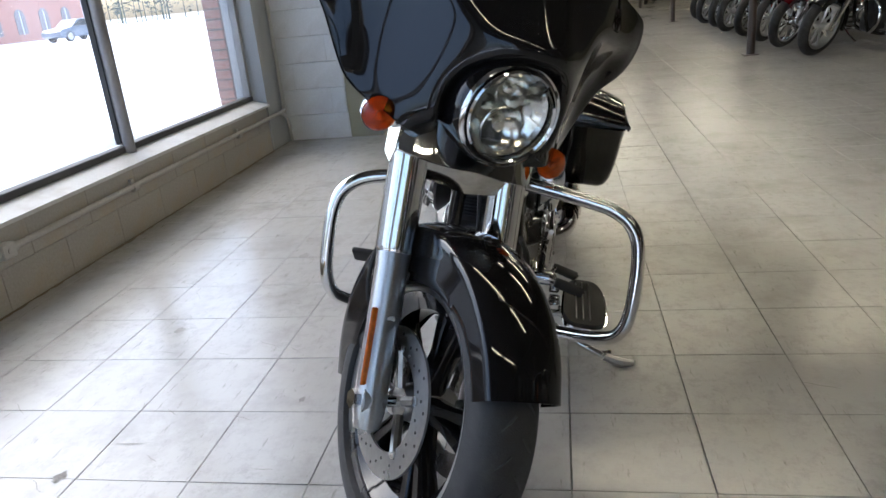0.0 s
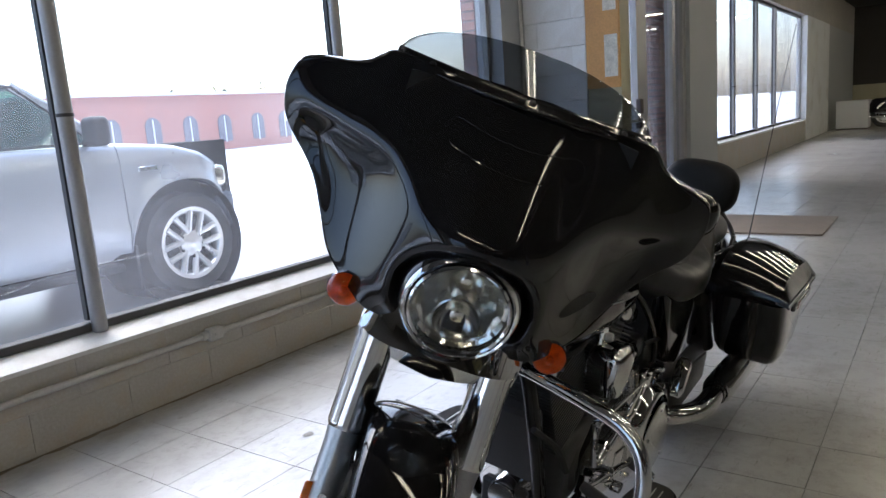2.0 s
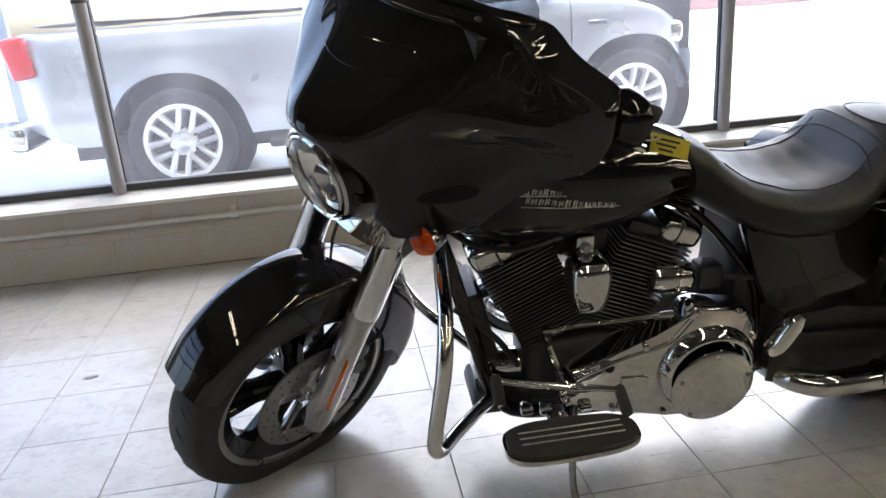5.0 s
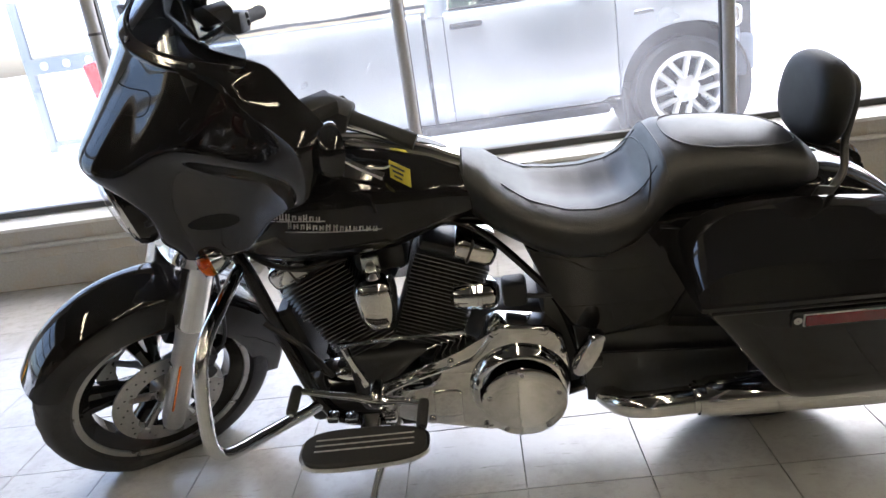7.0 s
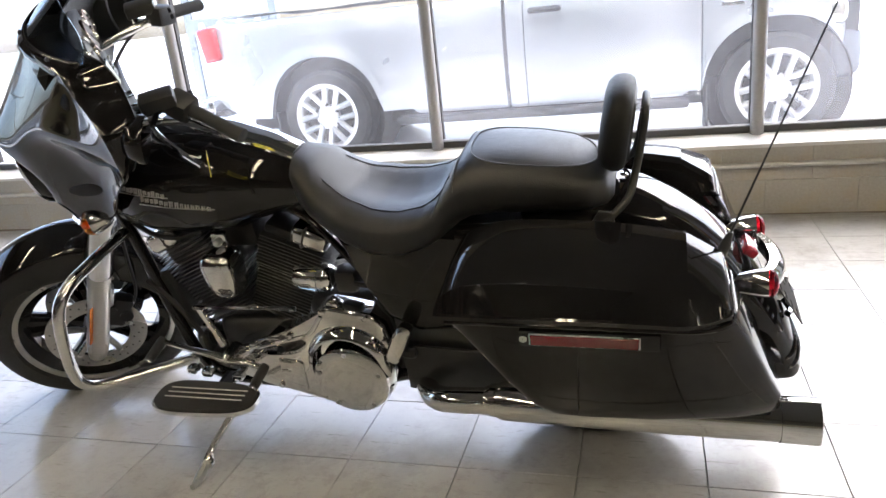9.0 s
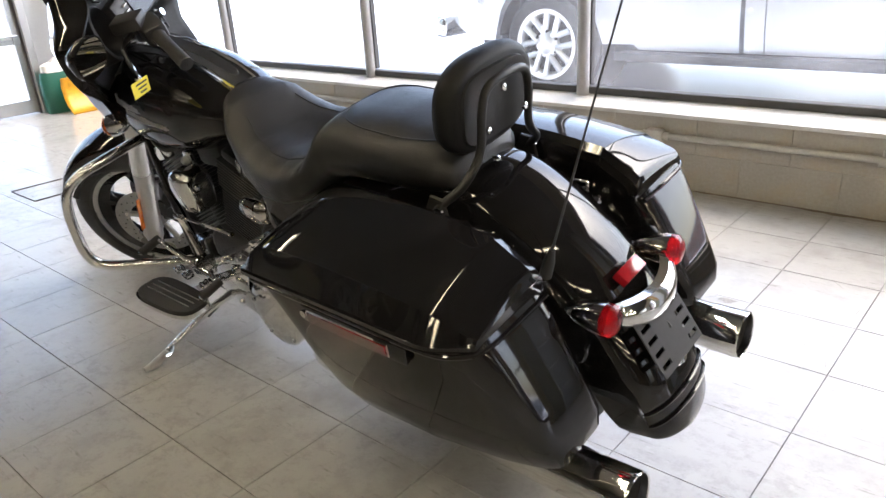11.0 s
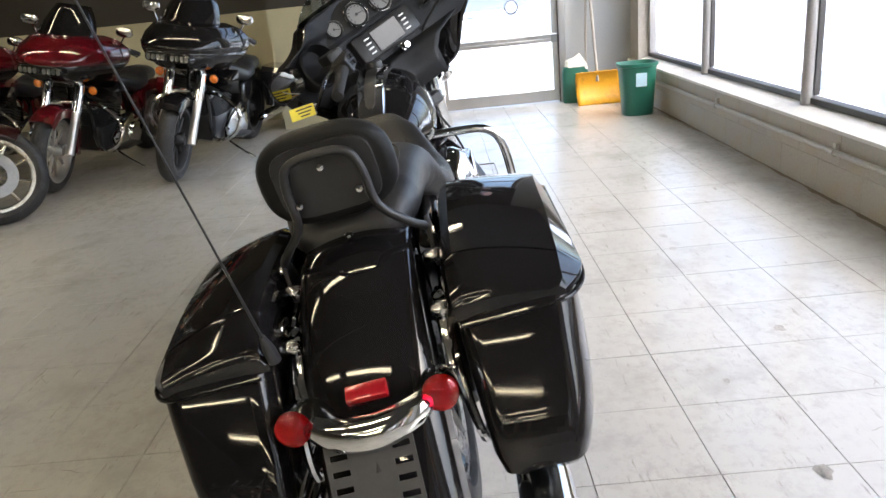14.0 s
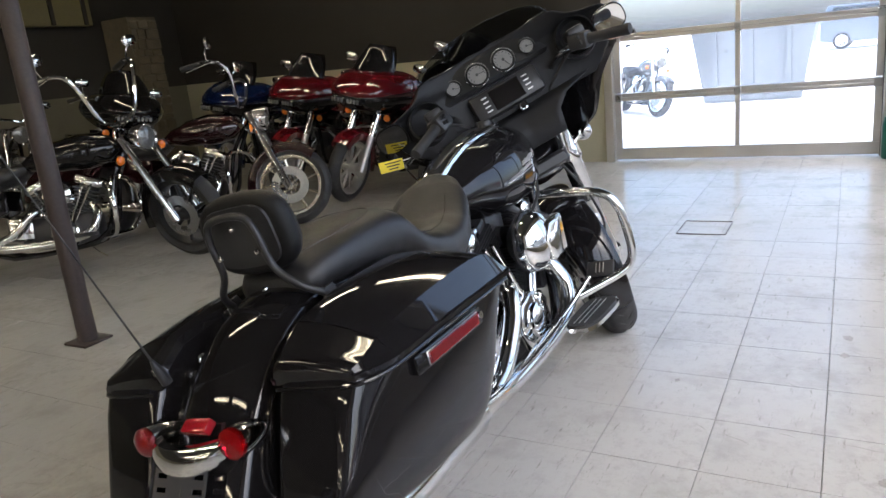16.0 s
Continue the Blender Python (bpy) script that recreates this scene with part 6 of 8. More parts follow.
# ---- guards, boards, pegs, levers, stand ----
for s in (-1, 1):
    bm = add_tube(B(), [(-0.365, s * 0.03, 0.648), (-0.37, s * 0.10, 0.643), (-0.38, s * 0.22, 0.627), (-0.388, s * 0.29, 0.613), (-0.397, s * 0.336, 0.582), (-0.406, s * 0.357, 0.53), (-0.42, s * 0.363, 0.45), (-0.431, s * 0.361, 0.38), (-0.43, s * 0.348, 0.335), (-0.412, s * 0.318, 0.306), (-0.365, s * 0.24, 0.278), (-0.26, s * 0.10, 0.238)], 0.0158, seg=14)
    part("engine_guard", bm, CHROME, bike, "bent chrome engine guard")
    # floorboard
    out = []
    for x, y in superellipse(0, 0, 0.155, 0.062, 36, 3.2):
        out.append((x - 0.118, s * (0.285 + y * (1.0 - 0.5 * x))))
    bm = B()
    add_loft(bm, [[(x, y, 0.241) for x, y in out], [(x, y, 0.254) for x, y in out]])
    board_ = part("floorboard", bm, CHROME, bike, "chrome-rimmed rider floorboard")
    bm = B()
    pad_o = [(-0.118 + (x + 0.118) * 0.95, s * 0.285 + (y - s * 0.285) * 0.9) for x, y in out]
    add_loft(bm, [[(x, y, 0.254) for x, y in pad_o], [(x, y, 0.262) for x, y in pad_o]])
    part("rubber_pad", bm, RUBBER, board_, "black ribbed rubber pad")
    for k in range(3):
        y = s * (0.262 + 0.018 * k)
        part("rib", add_tube(B(), [(-0.235, y, 0.263), (0.0, y, 0.2625)], 0.0018, seg=6, smooth=1), SATIN_ALU, board_, "metal rib")
    part("board_bracket", add_box(B(), (-0.12, s * 0.19, 0.222), (0.05, 0.1, 0.016), bevel=0.005), CHROME, board_)
    # folded passenger peg
    bm = B()
    add_loft(bm, [[Vector((0.425, s * 0.185, 0.38)) + Matrix.Rotation(radians(28), 3, "Y") @ Vector((x, s * h, z)) for x, z in superellipse(0, 0, k * 0.022, k * 0.062, 20, 3)] for h, k in ((-0.02, 0.8), (-0.012, 1), (0.012, 1), (0.02, 0.8))])
    peg = part("passenger_peg", bm, CHROME, bike, "folded chrome passenger peg")
    part("bracket", add_box(B(), (0.44, s * 0.14, 0.34), (0.04, 0.08, 0.03), bevel=0.006), ENGINE_BLACK, peg)

shift = part("shift_lever", add_tube(B(), [(-0.268, -0.2, 0.37), (-0.2, -0.195, 0.345), (-0.139, -0.19, 0.325), (-0.087, -0.188, 0.305), (-0.03, -0.19, 0.298), (0.022, -0.2, 0.292)], [0.007, 0.008, 0.0095, 0.012, 0.009, 0.0075], seg=10), CHROME, bike, "chrome heel-toe shift lever")
for x, z in ((-0.27, 0.368), (0.024, 0.29)):
    part("peg", add_lathe(B(), [(-0.01, 0.001), (-0.01, 0.012), (0.0, 0.0135), (0.055, 0.0135), (0.064, 0.012), (0.065, 0.001)], (x, -0.2, z), (-0.08, -1, -0.25), 16), RUBBER, shift, "black rubber toe peg")
    part("peg_bolt", add_lathe(B(), [(0.062, 0.007), (0.068, 0.0065), (0.069, 0.001)], (x, -0.2, z), (-0.08, -1, -0.25), 10), CHROME, shift)
part("pivot", add_lathe(B(), [(-0.04, 0.022), (0.02, 0.022), (0.028, 0.014), (0.028, 0.001)], (-0.09, -0.17, 0.303), (0, -1, 0), 18), CHROME, shift)
bm = add_tube(B(), [(-0.152, -0.165, 0.462), (0.142, -0.165, 0.464)], 0.0045, seg=8, smooth=1)
add_cyl(bm, (-0.155, -0.165, 0.462), (-0.115, -0.165, 0.462), 0.0075, seg=8)
add_cyl(bm, (0.105, -0.165, 0.464), (0.148, -0.165, 0.464), 0.0075, seg=8)
part("shift_rod", bm, CHROME, shift, "thin chrome linkage rod")
part("rod_arm", add_tube(B(), [(-0.145, -0.158, 0.462), (-0.136, -0.155, 0.41), (-0.11, -0.155, 0.33)], [0.012, 0.008, 0.011], seg=8), CHROME, shift)
for x, z in ((-0.2, 0.278), (-0.155, 0.27), (-0.06, 0.262)):
    part("lever_link", add_box(B(), (x, -0.2, z), (0.03, 0.03, 0.022), bevel=0.006, seg=2), CHROME, shift)
pedal = part("brake_pedal", add_tube(B(), [(-0.08, 0.18, 0.25), (-0.18, 0.21, 0.29), (-0.255, 0.26, 0.355)], 0.009, seg=10), CHROME, bike, "chrome brake pedal")
rot = Matrix.Rotation(radians(48), 3, "Y")
part("pedal_pad", add_box(B(), (-0.26, 0.293, 0.365), (0.058, 0.098, 0.016), rot, bevel=0.007, seg=2), RUBBER, pedal, "black rubber pedal pad")
for k in (-1, 0, 1):
    part("pad_rib", add_box(B(), Vector((-0.26, 0.293 + 0.013 * k, 0.365)) + rot @ Vector((0, 0, 0.0085)), (0.036, 0.003, 0.002), rot), SATIN_ALU, pedal)
stand = part("side_stand", add_tube(B(), [(-0.06, -0.13, 0.185), (-0.085, -0.2, 0.165), (-0.115, -0.30, 0.125), (-0.12, -0.375, 0.1)], [0.014, 0.011, 0.0095, 0.01], seg=10), CHROME, bike, "chrome side stand")
part("foot", add_tube(B(), [(-0.12, -0.365, 0.102), (-0.118, -0.41, 0.09), (-0.115, -0.45, 0.093)], [0.011, 0.0145, 0.008], seg=8), SATIN_ALU, stand)
part("extension_peg", add_tube(B(), [(-0.117, -0.345, 0.11), (-0.1, -0.365, 0.102), (-0.095, -0.385, 0.106)], [0.006, 0.006, 0.007], seg=8), CHROME, stand)
part("spring", add_tube(B(), [(-0.055, -0.13, 0.2), (-0.09, -0.22, 0.145)], 0.006, seg=8, smooth=1), ENGINE_BLACK, stand)
# added plate that keeps the bright floor from showing above the left pipe
part("gap_plate", add_prism(B(), [(0.42, 0.36), (0.42, 0.22), (0.48, 0.205), (0.8, 0.24), (0.8, 0.33)], 1, -0.165, -0.155, bevel=0.003), ENGINE_BLACK, bike, "black plate added to close the gap above the left pipe")

# wiring and hoses round the engine
for pts, r in (([(-0.4, -0.05, 0.74), (-0.3, -0.08, 0.66), (-0.2, -0.1, 0.64), (-0.1, -0.1, 0.66)], 0.007), ([(-0.34, -0.09, 0.5), (-0.25, -0.11, 0.42), (-0.2, -0.12, 0.34)], 0.008), ([(-0.42, 0.06, 0.72), (-0.33, 0.1, 0.66), (-0.24, 0.1, 0.6), (-0.2, 0.09, 0.5)], 0.006), ([(0.3, -0.1, 0.5), (0.4, -0.13, 0.5), (0.46, -0.13, 0.42), (0.44, -0.12, 0.3)], 0.007)):
    part("cable", add_tube(B(), pts, r, seg=7), RUBBER, bike)
# antenna
IB = BIKE.inverted()
a0, a1 = IB @ Vector((1.175, -0.127, 0.60)), IB @ Vector((1.46, -0.238, 1.40))
ant = part("antenna", add_tube(B(), [a0, a0.lerp(a1, 0.3), a1], [0.0026, 0.0019, 0.0011], seg=6, smooth=1), SATIN_BLACK, bike, "thin black whip antenna")
part("antenna_base", add_lathe(B(), [(-0.03, 0.012), (0.0, 0.011), (0.03, 0.005)], a0, a1 - a0, 12, caps=True), SATIN_BLACK, ant)

# price tag on the clutch lever
tag_p = Vector((0.067, -0.223, 0.839))
tag = thing("price_tag", Matrix.Translation(tag_p), "yellow card tag hanging from the clutch lever", "price tag")
bm = add_box(B(), (0, 0, 0), (0.082, 0.0012, 0.037), Matrix.Rotation(radians(-56), 3, "Z") @ Matrix.Rotation(radians(8), 3, "Y"))
part("card", bm, YELLOW_TAG, tag, smooth=False)
bm = B()
tm = Matrix.Rotation(radians(-56), 3, "Z") @ Matrix.Rotation(radians(8), 3, "Y")
for k in range(3):
    for f in (-1, 1):
        add_box(bm, tm @ Vector((-0.006, f * 0.0012, 0.01 - 0.01 * k)), (0.055 - 0.012 * k, 0.0008, 0.004), tm)
part("print", bm, INK, tag, smooth=False)
lever_tip = BIKE @ STEER @ (Vector((-0.135, -0.305, 1.024)) - Vector((0.66, -0.74, -0.32)).normalized() * 0.045 + Vector((-0.02, -0.14, -0.05)))
part("string", add_tube(B(), [lever_tip - tag_p, (lever_tip - tag_p) * 0.5 + Vector((0.004, 0, 0.004)), (-0.018, 0.0, 0.018)], 0.002, seg=5), TAG_WHITE, tag)

# ---- the other motorcycles of the showroom ----
RED_PAINT = material("dark_red_paint", (0.075, 0.003, 0.006), 0.1, coat=0.5, var=0.15)
BLUE_PAINT = material("dark_blue_paint", (0.003, 0.01, 0.045), 0.1, coat=0.5, var=0.15)
ORANGE_PAINT = material("orange_red_paint", (0.5, 0.07, 0.02), 0.12, coat=1.0, var=0.15)
BLACK_CHERRY = material("black_cherry_paint", (0.012, 0.002, 0.003), 0.1, coat=0.5, var=0.15)
GREY_PAINT = material("grey_paint", (0.12, 0.12, 0.125), 0.15, coat=1.0, var=0.15)
LAMP_GLASS = material("row_lamp_glass", (0.2, 0.2, 0.19), 0.12, metal=0.6, var=0.3, scale=40)
GOLD_WHEEL = material("pale_gold_wheel", (0.7, 0.65, 0.54), 0.22, metal=0.9, var=0.1)


def parked_bike(m, paint, style, label, steer=20, wheel=SATIN_ALU, bars=0.0, bags=True, lean_deg=9):
    """A large V-twin of another make-up: style 'nose' has a frame fairing, 'naked' a round lamp and tall bars."""
    k = thing("motorcycle", m @ pose(0, 0, 0, lean_deg, 0, 0), label, "motorcycle", "motorcycles parked in the row")
    ax, rr, st = Vector((-0.78, 0, 0.315)), Vector((0.84, 0, 0.315)), Vector((-0.56, 0, 0.8))
    sm = Matrix.Translation(st) @ Matrix.Rotation(radians(steer), 4, Vector((0.45, 0, 0.89))) @ Matrix.Translation(-st)
    for c, mm, w, rim in ((ax, sm, 0.12, 0.24), (rr, Matrix.Identity(4), 0.17, 0.21)):
        h = w / 2
        t = part("wheel", turn(add_lathe(B(), [(-h * 0.8, rim), (-h, rim + 0.03), (-h * 0.85, 0.29), (-h * 0.4, 0.313), (0, 0.318), (h * 0.4, 0.313), (h * 0.85, 0.29), (h, rim + 0.03), (h * 0.8, rim), (-h * 0.8, rim)], c, (0, 1, 0), 40), mm), TYRE, k, "black tyre on a cast wheel")
        part("rim", turn(add_lathe(B(), [(-h * 0.8, rim + 0.002), (-h * 0.8, rim - 0.02), (-h * 0.4, rim - 0.03), (h * 0.4, rim - 0.03), (h * 0.8, rim - 0.02), (h * 0.8, rim + 0.002)], c, (0, 1, 0), 40), mm), wheel, t)
        for i in range(9):
            a = 2 * math.pi * i / 9
            part("spoke", turn(add_cyl(B(), c + Vector((0.03 * math.cos(a), 0, 0.03 * math.sin(a))), c + Vector(((rim - 0.02) * math.cos(a), 0, (rim - 0.02) * math.sin(a))), 0.014, 0.012, seg=6), mm), wheel, t)
        part("hub", turn(add_lathe(B(), [(-0.07, 0.001), (-0.07, 0.03), (-0.03, 0.05), (0.03, 0.05), (0.07, 0.03), (0.07, 0.001)], c, (0, 1, 0), 18), mm), wheel, t)
        part("brake_disc", turn(add_lathe(B(), [(0.07, 0.08), (0.07, 0.145), (0.075, 0.145), (0.075, 0.08), (0.07, 0.08)], c, (0, 1, 0), 32), mm), STEEL, t)
    part("front_fender", turn(fender(arc(ax, 0.345, -15, 130, 9), 0.08, ax, (0.025, 0.06), n=3), sm), paint, k)
    part("rear_fender", fender([(0.45, 0.66, 1, 1), (0.65, 0.70, 1, 1), (0.9, 0.69, 1, 1), (1.1, 0.58, 1, 1), (1.22, 0.42, 1, 1)], 0.105, rr, (0.025, 0.09), n=3), paint, k)
    fd = Vector((0.42, 0, 0.91)).normalized()
    for s in (-1, 1):
        o = ax + Vector((0, s * 0.115, -0.02))
        part("fork_slider", turn(add_cyl(B(), o, o + fd * 0.34, 0.031, seg=14), sm), CHROME if style == "naked" else SATIN_ALU, k)
        part("fork_tube", turn(add_cyl(B(), o + fd * 0.33, o + fd * 0.66, 0.036 if style != "naked" else 0.025, seg=14), sm), CHROME, k)
        c = Vector((-0.54, s * 0.2, 0.76))
        g = part("turn_signal", turn(add_lathe(B(), [(-0.05, 0.001), (-0.03, 0.022), (0.0, 0.032)], c, (-1, 0, 0), 16), sm), CHROME, k)
        part("lens", turn(add_lathe(B(), [(0.0, 0.032), (0.012, 0.026), (0.018, 0.001)], c, (-1, 0, 0), 16), sm), AMBER_REFLECTOR, g)
    # tank, seat, side cover
    bm = B()
    add_loft(bm, [[(x, w * math.copysign(abs(math.cos(a)) ** 0.85, math.cos(a)), (lo + hi) / 2 + (hi - lo) / 2 * math.copysign(abs(math.sin(a)) ** 0.85, math.sin(a))) for a in (2 * math.pi * i / 24 for i in range(24))] for x, w, lo, hi in ((-0.42, 0.05, 0.78, 0.84), (-0.36, 0.11, 0.72, 0.9), (-0.2, 0.15, 0.69, 0.92), (0.0, 0.14, 0.69, 0.885), (0.14, 0.1, 0.71, 0.83), (0.22, 0.05, 0.73, 0.77))])
    tk = part("fuel_tank", bm, paint, k, "glossy painted fuel tank")
    part("console", add_loft(bm2 := B(), [[(x, -0.03, z), (x, 0.0, z + 0.012), (x, 0.03, z)] for x, z in ((-0.3, 0.915), (-0.15, 0.918), (0.05, 0.875))], closed=False, caps=False) and bm2, CHROME, tk)
    bm = B()
    add_loft(bm, [[(x, w * math.copysign(abs(math.cos(a)) ** 0.75, math.cos(a)), (lo + hi) / 2 + (hi - lo) / 2 * math.copysign(abs(math.sin(a)) ** 0.75, math.sin(a))) for a in (2 * math.pi * i / 20 for i in range(20))] for x, w, lo, hi in ((0.17, 0.07, 0.70, 0.78), (0.25, 0.12, 0.64, 0.77), (0.4, 0.17, 0.61, 0.73), (0.53, 0.17, 0.63, 0.76), (0.6, 0.14, 0.66, 0.8), (0.8, 0.12, 0.67, 0.8), (0.9, 0.08, 0.68, 0.75))])
    part("seat", bm, LEATHER, k, "black leather seat")
    for s in (-1, 1):
        part("side_cover", add_prism(B(), [(0.3, 0.6), (0.55, 0.64), (0.56, 0.48), (0.4, 0.42), (0.3, 0.46)], 1, s * 0.12 - 0.015, s * 0.12 + 0.015, bevel=0.01), paint, k)
    # engine
    part("crankcase", add_box(B(), (0.02, 0, 0.3), (0.5, 0.2, 0.22), bevel=0.04, seg=2), ENGINE_BLACK, k)
    cr = Vector((-0.04, 0, 0.24))
    for s in (-1, 1):
        d = Vector((s * 0.4, 0, 0.916)).normalized()
        m3 = Matrix((Vector((0, 1, 0)).cross(d), Vector((0, 1, 0)), d)).transposed()
        fin_mat = ENGINE_BLACK
        cyl = part("cylinder", add_cyl(B(), cr + d * 0.12, cr + d * 0.38, 0.062, seg=14), fin_mat, k, "finned cylinder")
        for q in range(8):
            part("fin", add_box(B(), cr + d * (0.17 + 0.024 * q), (0.17, 0.16, 0.009), m3), fin_mat, cyl, smooth=False)
        part("rocker_cover", add_box(B(), cr + d * 0.4, (0.18, 0.17, 0.06), m3, bevel=0.018, seg=2), CHROME, k)
        for q in (-1, 1):
            part("pushrod_tube", add_cyl(B(), cr + Vector((s * 0.02 + q * 0.012, 0.115, 0.08)), cr + d * 0.37 + Vector((q * 0.025, 0.098, 0)), 0.009, seg=8), CHROME, k)
    part("air_cleaner", add_lathe(B(), [(-0.05, 0.08), (0.0, 0.1), (0.03, 0.085), (0.05, 0.04), (0.052, 0.001)], (-0.03, 0.16, 0.54), (0, 1, 0), 24), CHROME, k, "chrome air cleaner")
    part("cam_cover", add_lathe(B(), [(0, 0.1), (0.03, 0.09), (0.045, 0.05), (0.047, 0.001)], (-0.02, 0.1, 0.28), (0, 1, 0), 24), CHROME, k)
    part("gearbox_cover", add_box(B(), (0.25, 0.1, 0.34), (0.16, 0.05, 0.16), bevel=0.02, seg=2), CHROME, k)
    part("primary_cover", add_prism(B(), [(-0.12, 0.3), (-0.05, 0.2), (0.25, 0.15), (0.38, 0.24), (0.37, 0.4), (0.22, 0.46), (0.0, 0.38)], 1, -0.09, -0.15, bevel=0.014, seg=2), CHROME, k, "chrome primary cover")
    part("clutch_cover", add_lathe(B(), [(0, 0.1), (0.02, 0.095), (0.03, 0.05), (0.031, 0.001)], (0.25, -0.15, 0.28), (0, -1, 0), 24), CHROME, k)
    part("header_pipe", add_tube(B(), [(-0.2, 0.09, 0.45), (-0.24, 0.14, 0.38), (-0.16, 0.17, 0.26), (0.2, 0.18, 0.22), (0.6, 0.2, 0.26)], 0.028, seg=10), CHROME, k)
    part("header_pipe", add_tube(B(), [(0.12, 0.09, 0.46), (0.17, 0.15, 0.42), (0.3, 0.175, 0.3), (0.5, 0.19, 0.25)], 0.028, seg=10), CHROME, k)
    for s in (-1, 1) if style == "nose" else (1,):
        part("muffler", add_lathe(B(), [(0, 0.03), (0.04, 0.046), (0.6, 0.05), (0.66, 0.05), (0.64, 0.044), (0.5, 0.04)], (0.58, s * 0.21, 0.27), (1, 0, 0), 18), CHROME, k, "chrome muffler")
    bm = B()
    for s in (-1, 1):
        add_tube(bm, [(-0.46, s * 0.03, 0.8), (-0.36, s * 0.07, 0.6), (-0.28, s * 0.09, 0.26), (0.0, s * 0.1, 0.17), (0.45, s * 0.1, 0.2), (0.5, s * 0.11, 0.6)], 0.017, seg=8, smooth=3)
    part("frame", bm, GLOSS_BLACK, k)
    for s in (-1, 1):
        part("engine_guard", add_tube(B(), [(-0.37, s * 0.03, 0.62), (-0.38, s * 0.2, 0.6), (-0.4, s * 0.34, 0.5), (-0.41, s * 0.34, 0.36), (-0.36, s * 0.22, 0.25), (-0.27, s * 0.09, 0.23)], 0.016, seg=8, smooth=4), CHROME, k, "chrome engine guard")
        part("floorboard", add_box(B(), (-0.12, s * 0.27, 0.26), (0.27, 0.1, 0.025), bevel=0.01, seg=2), RUBBER, k)
        if bags:
            bm = B()
            add_loft(bm, [[(x, s * y, z) for x, y in superellipse((x0 + x1) / 2, 0.275, (x1 - x0) / 2, 0.105, 24, 6)] for z, x0, x1 in ((0.35, 0.8, 1.24), (0.4, 0.76, 1.25), (0.6, 0.64, 1.18), (0.68, 0.63, 1.14), (0.72, 0.66, 1.08))])
            part("saddlebag", bm, paint, k, "hard saddlebag")
    part("side_stand", add_tube(B(), [(-0.06, -0.12, 0.19), (-0.08, -0.25, 0.12), (-0.1, -0.38, 0.07)], 0.012, seg=8), CHROME, k)
    part("tail_light", add_box(B(), (1.22, 0, 0.5), (0.04, 0.09, 0.06), bevel=0.01), RED_REFLECTOR, k)
    # front end
    bar = [(-0.36, 0, 1.0 + bars * 0.3), (-0.37, 0.1, 1.0 + bars * 0.3), (-0.36, 0.16, 1.06 + bars), (-0.26, 0.3, 1.08 + bars), (-0.08, 0.4, 1.02 + bars)]
    if bars > 0.05:
        bar = [(-0.42, 0, 0.97), (-0.43, 0.08, 0.98), (-0.44, 0.17, 1.05), (-0.42, 0.28, 1.05 + bars), (-0.3, 0.36, 1.09 + bars), (-0.12, 0.41, 1.03 + bars)]
    hb = part("handlebar", turn(add_tube(B(), [(x, -y, z) for x, y, z in reversed(bar[1:])] + bar, 0.014, seg=8), sm), CHROME, k, "chrome handlebar")
    for s in (-1, 1):
        e, f = Vector(bar[-1]), Vector(bar[-2])
        e.y *= s
        f.y *= s
        part("grip", turn(add_cyl(B(), e.lerp(f, 0.75), e, 0.019, seg=10), sm), RUBBER, hb)
        part("lever", turn(add_tube(B(), [e.lerp(f, 0.9) + Vector((-0.05, 0, 0)), e + Vector((-0.04, 0, -0.02))], 0.006, seg=6), sm), CHROME, hb)
        q = f + Vector((-0.03, s * 0.05, 0.12))
        bm = B()
        add_loft(bm, [[q + Vector((h, a, b)) for a, b in superellipse(0, 0, 0.065 * r, 0.04 * r, 16, 2.5)] for h, r in ((-0.02, 0.5), (-0.01, 0.95), (0.005, 1), (0.01, 0.9))])
        mr = part("mirror", turn(bm, sm), CHROME, hb, "chrome mirror")
        part("stem", turn(add_tube(B(), [f, f + Vector((0, s * 0.03, 0.06)), q], 0.006, seg=6), sm), CHROME, mr)
    if style == "naked":
        c = Vector((-0.62, 0, 0.86))
        hl = part("headlamp", turn(add_lathe(B(), [(-0.13, 0.02), (-0.09, 0.075), (0.0, 0.092), (0.012, 0.088), (0.006, 0.08)], c, (-1, 0, -0.05), 28), sm), CHROME, k, "round chrome headlamp")
        part("lens", turn(add_lathe(B(), [(0.004, 0.081), (0.018, 0.05), (0.022, 0.001)], c, (-1, 0, -0.05), 24), sm), LAMP_GLASS, hl)
    else:
        rows = []
        for z, w, xf, xb in ((0.78, 0.17, -0.66, -0.4), (0.84, 0.26, -0.78, -0.34), (0.90, 0.33, -0.85, -0.3), (0.955, 0.37, -0.875, -0.27), (1.0, 0.385, -0.86, -0.26), (1.06, 0.37, -0.79, -0.25), (1.12, 0.31, -0.7, -0.3), (1.15, 0.23, -0.64, -0.35)):
            rows.append([(xf + (xb - xf) * (0.25 * abs(u) ** 2 + 0.75 * abs(u) ** 5), u * w, z) for u in [math.sin(math.pi / 2 * (-1 + 2 * i / 24)) for i in range(25)]])
        for nm, part_rows, mt, lb in (("fairing", rows[3:], paint, "frame-mounted nose fairing"), ("lower_fairing", rows[:4], GLOSS_BLACK, "black lower half of the fairing")):
            bm = B()
            add_loft(bm, part_rows, closed=False, caps=False)
            fr = part(nm, bm, mt, k, lb)
            fr.modifiers.new("thickness", "SOLIDIFY").thickness = 0.01
        bm = B()
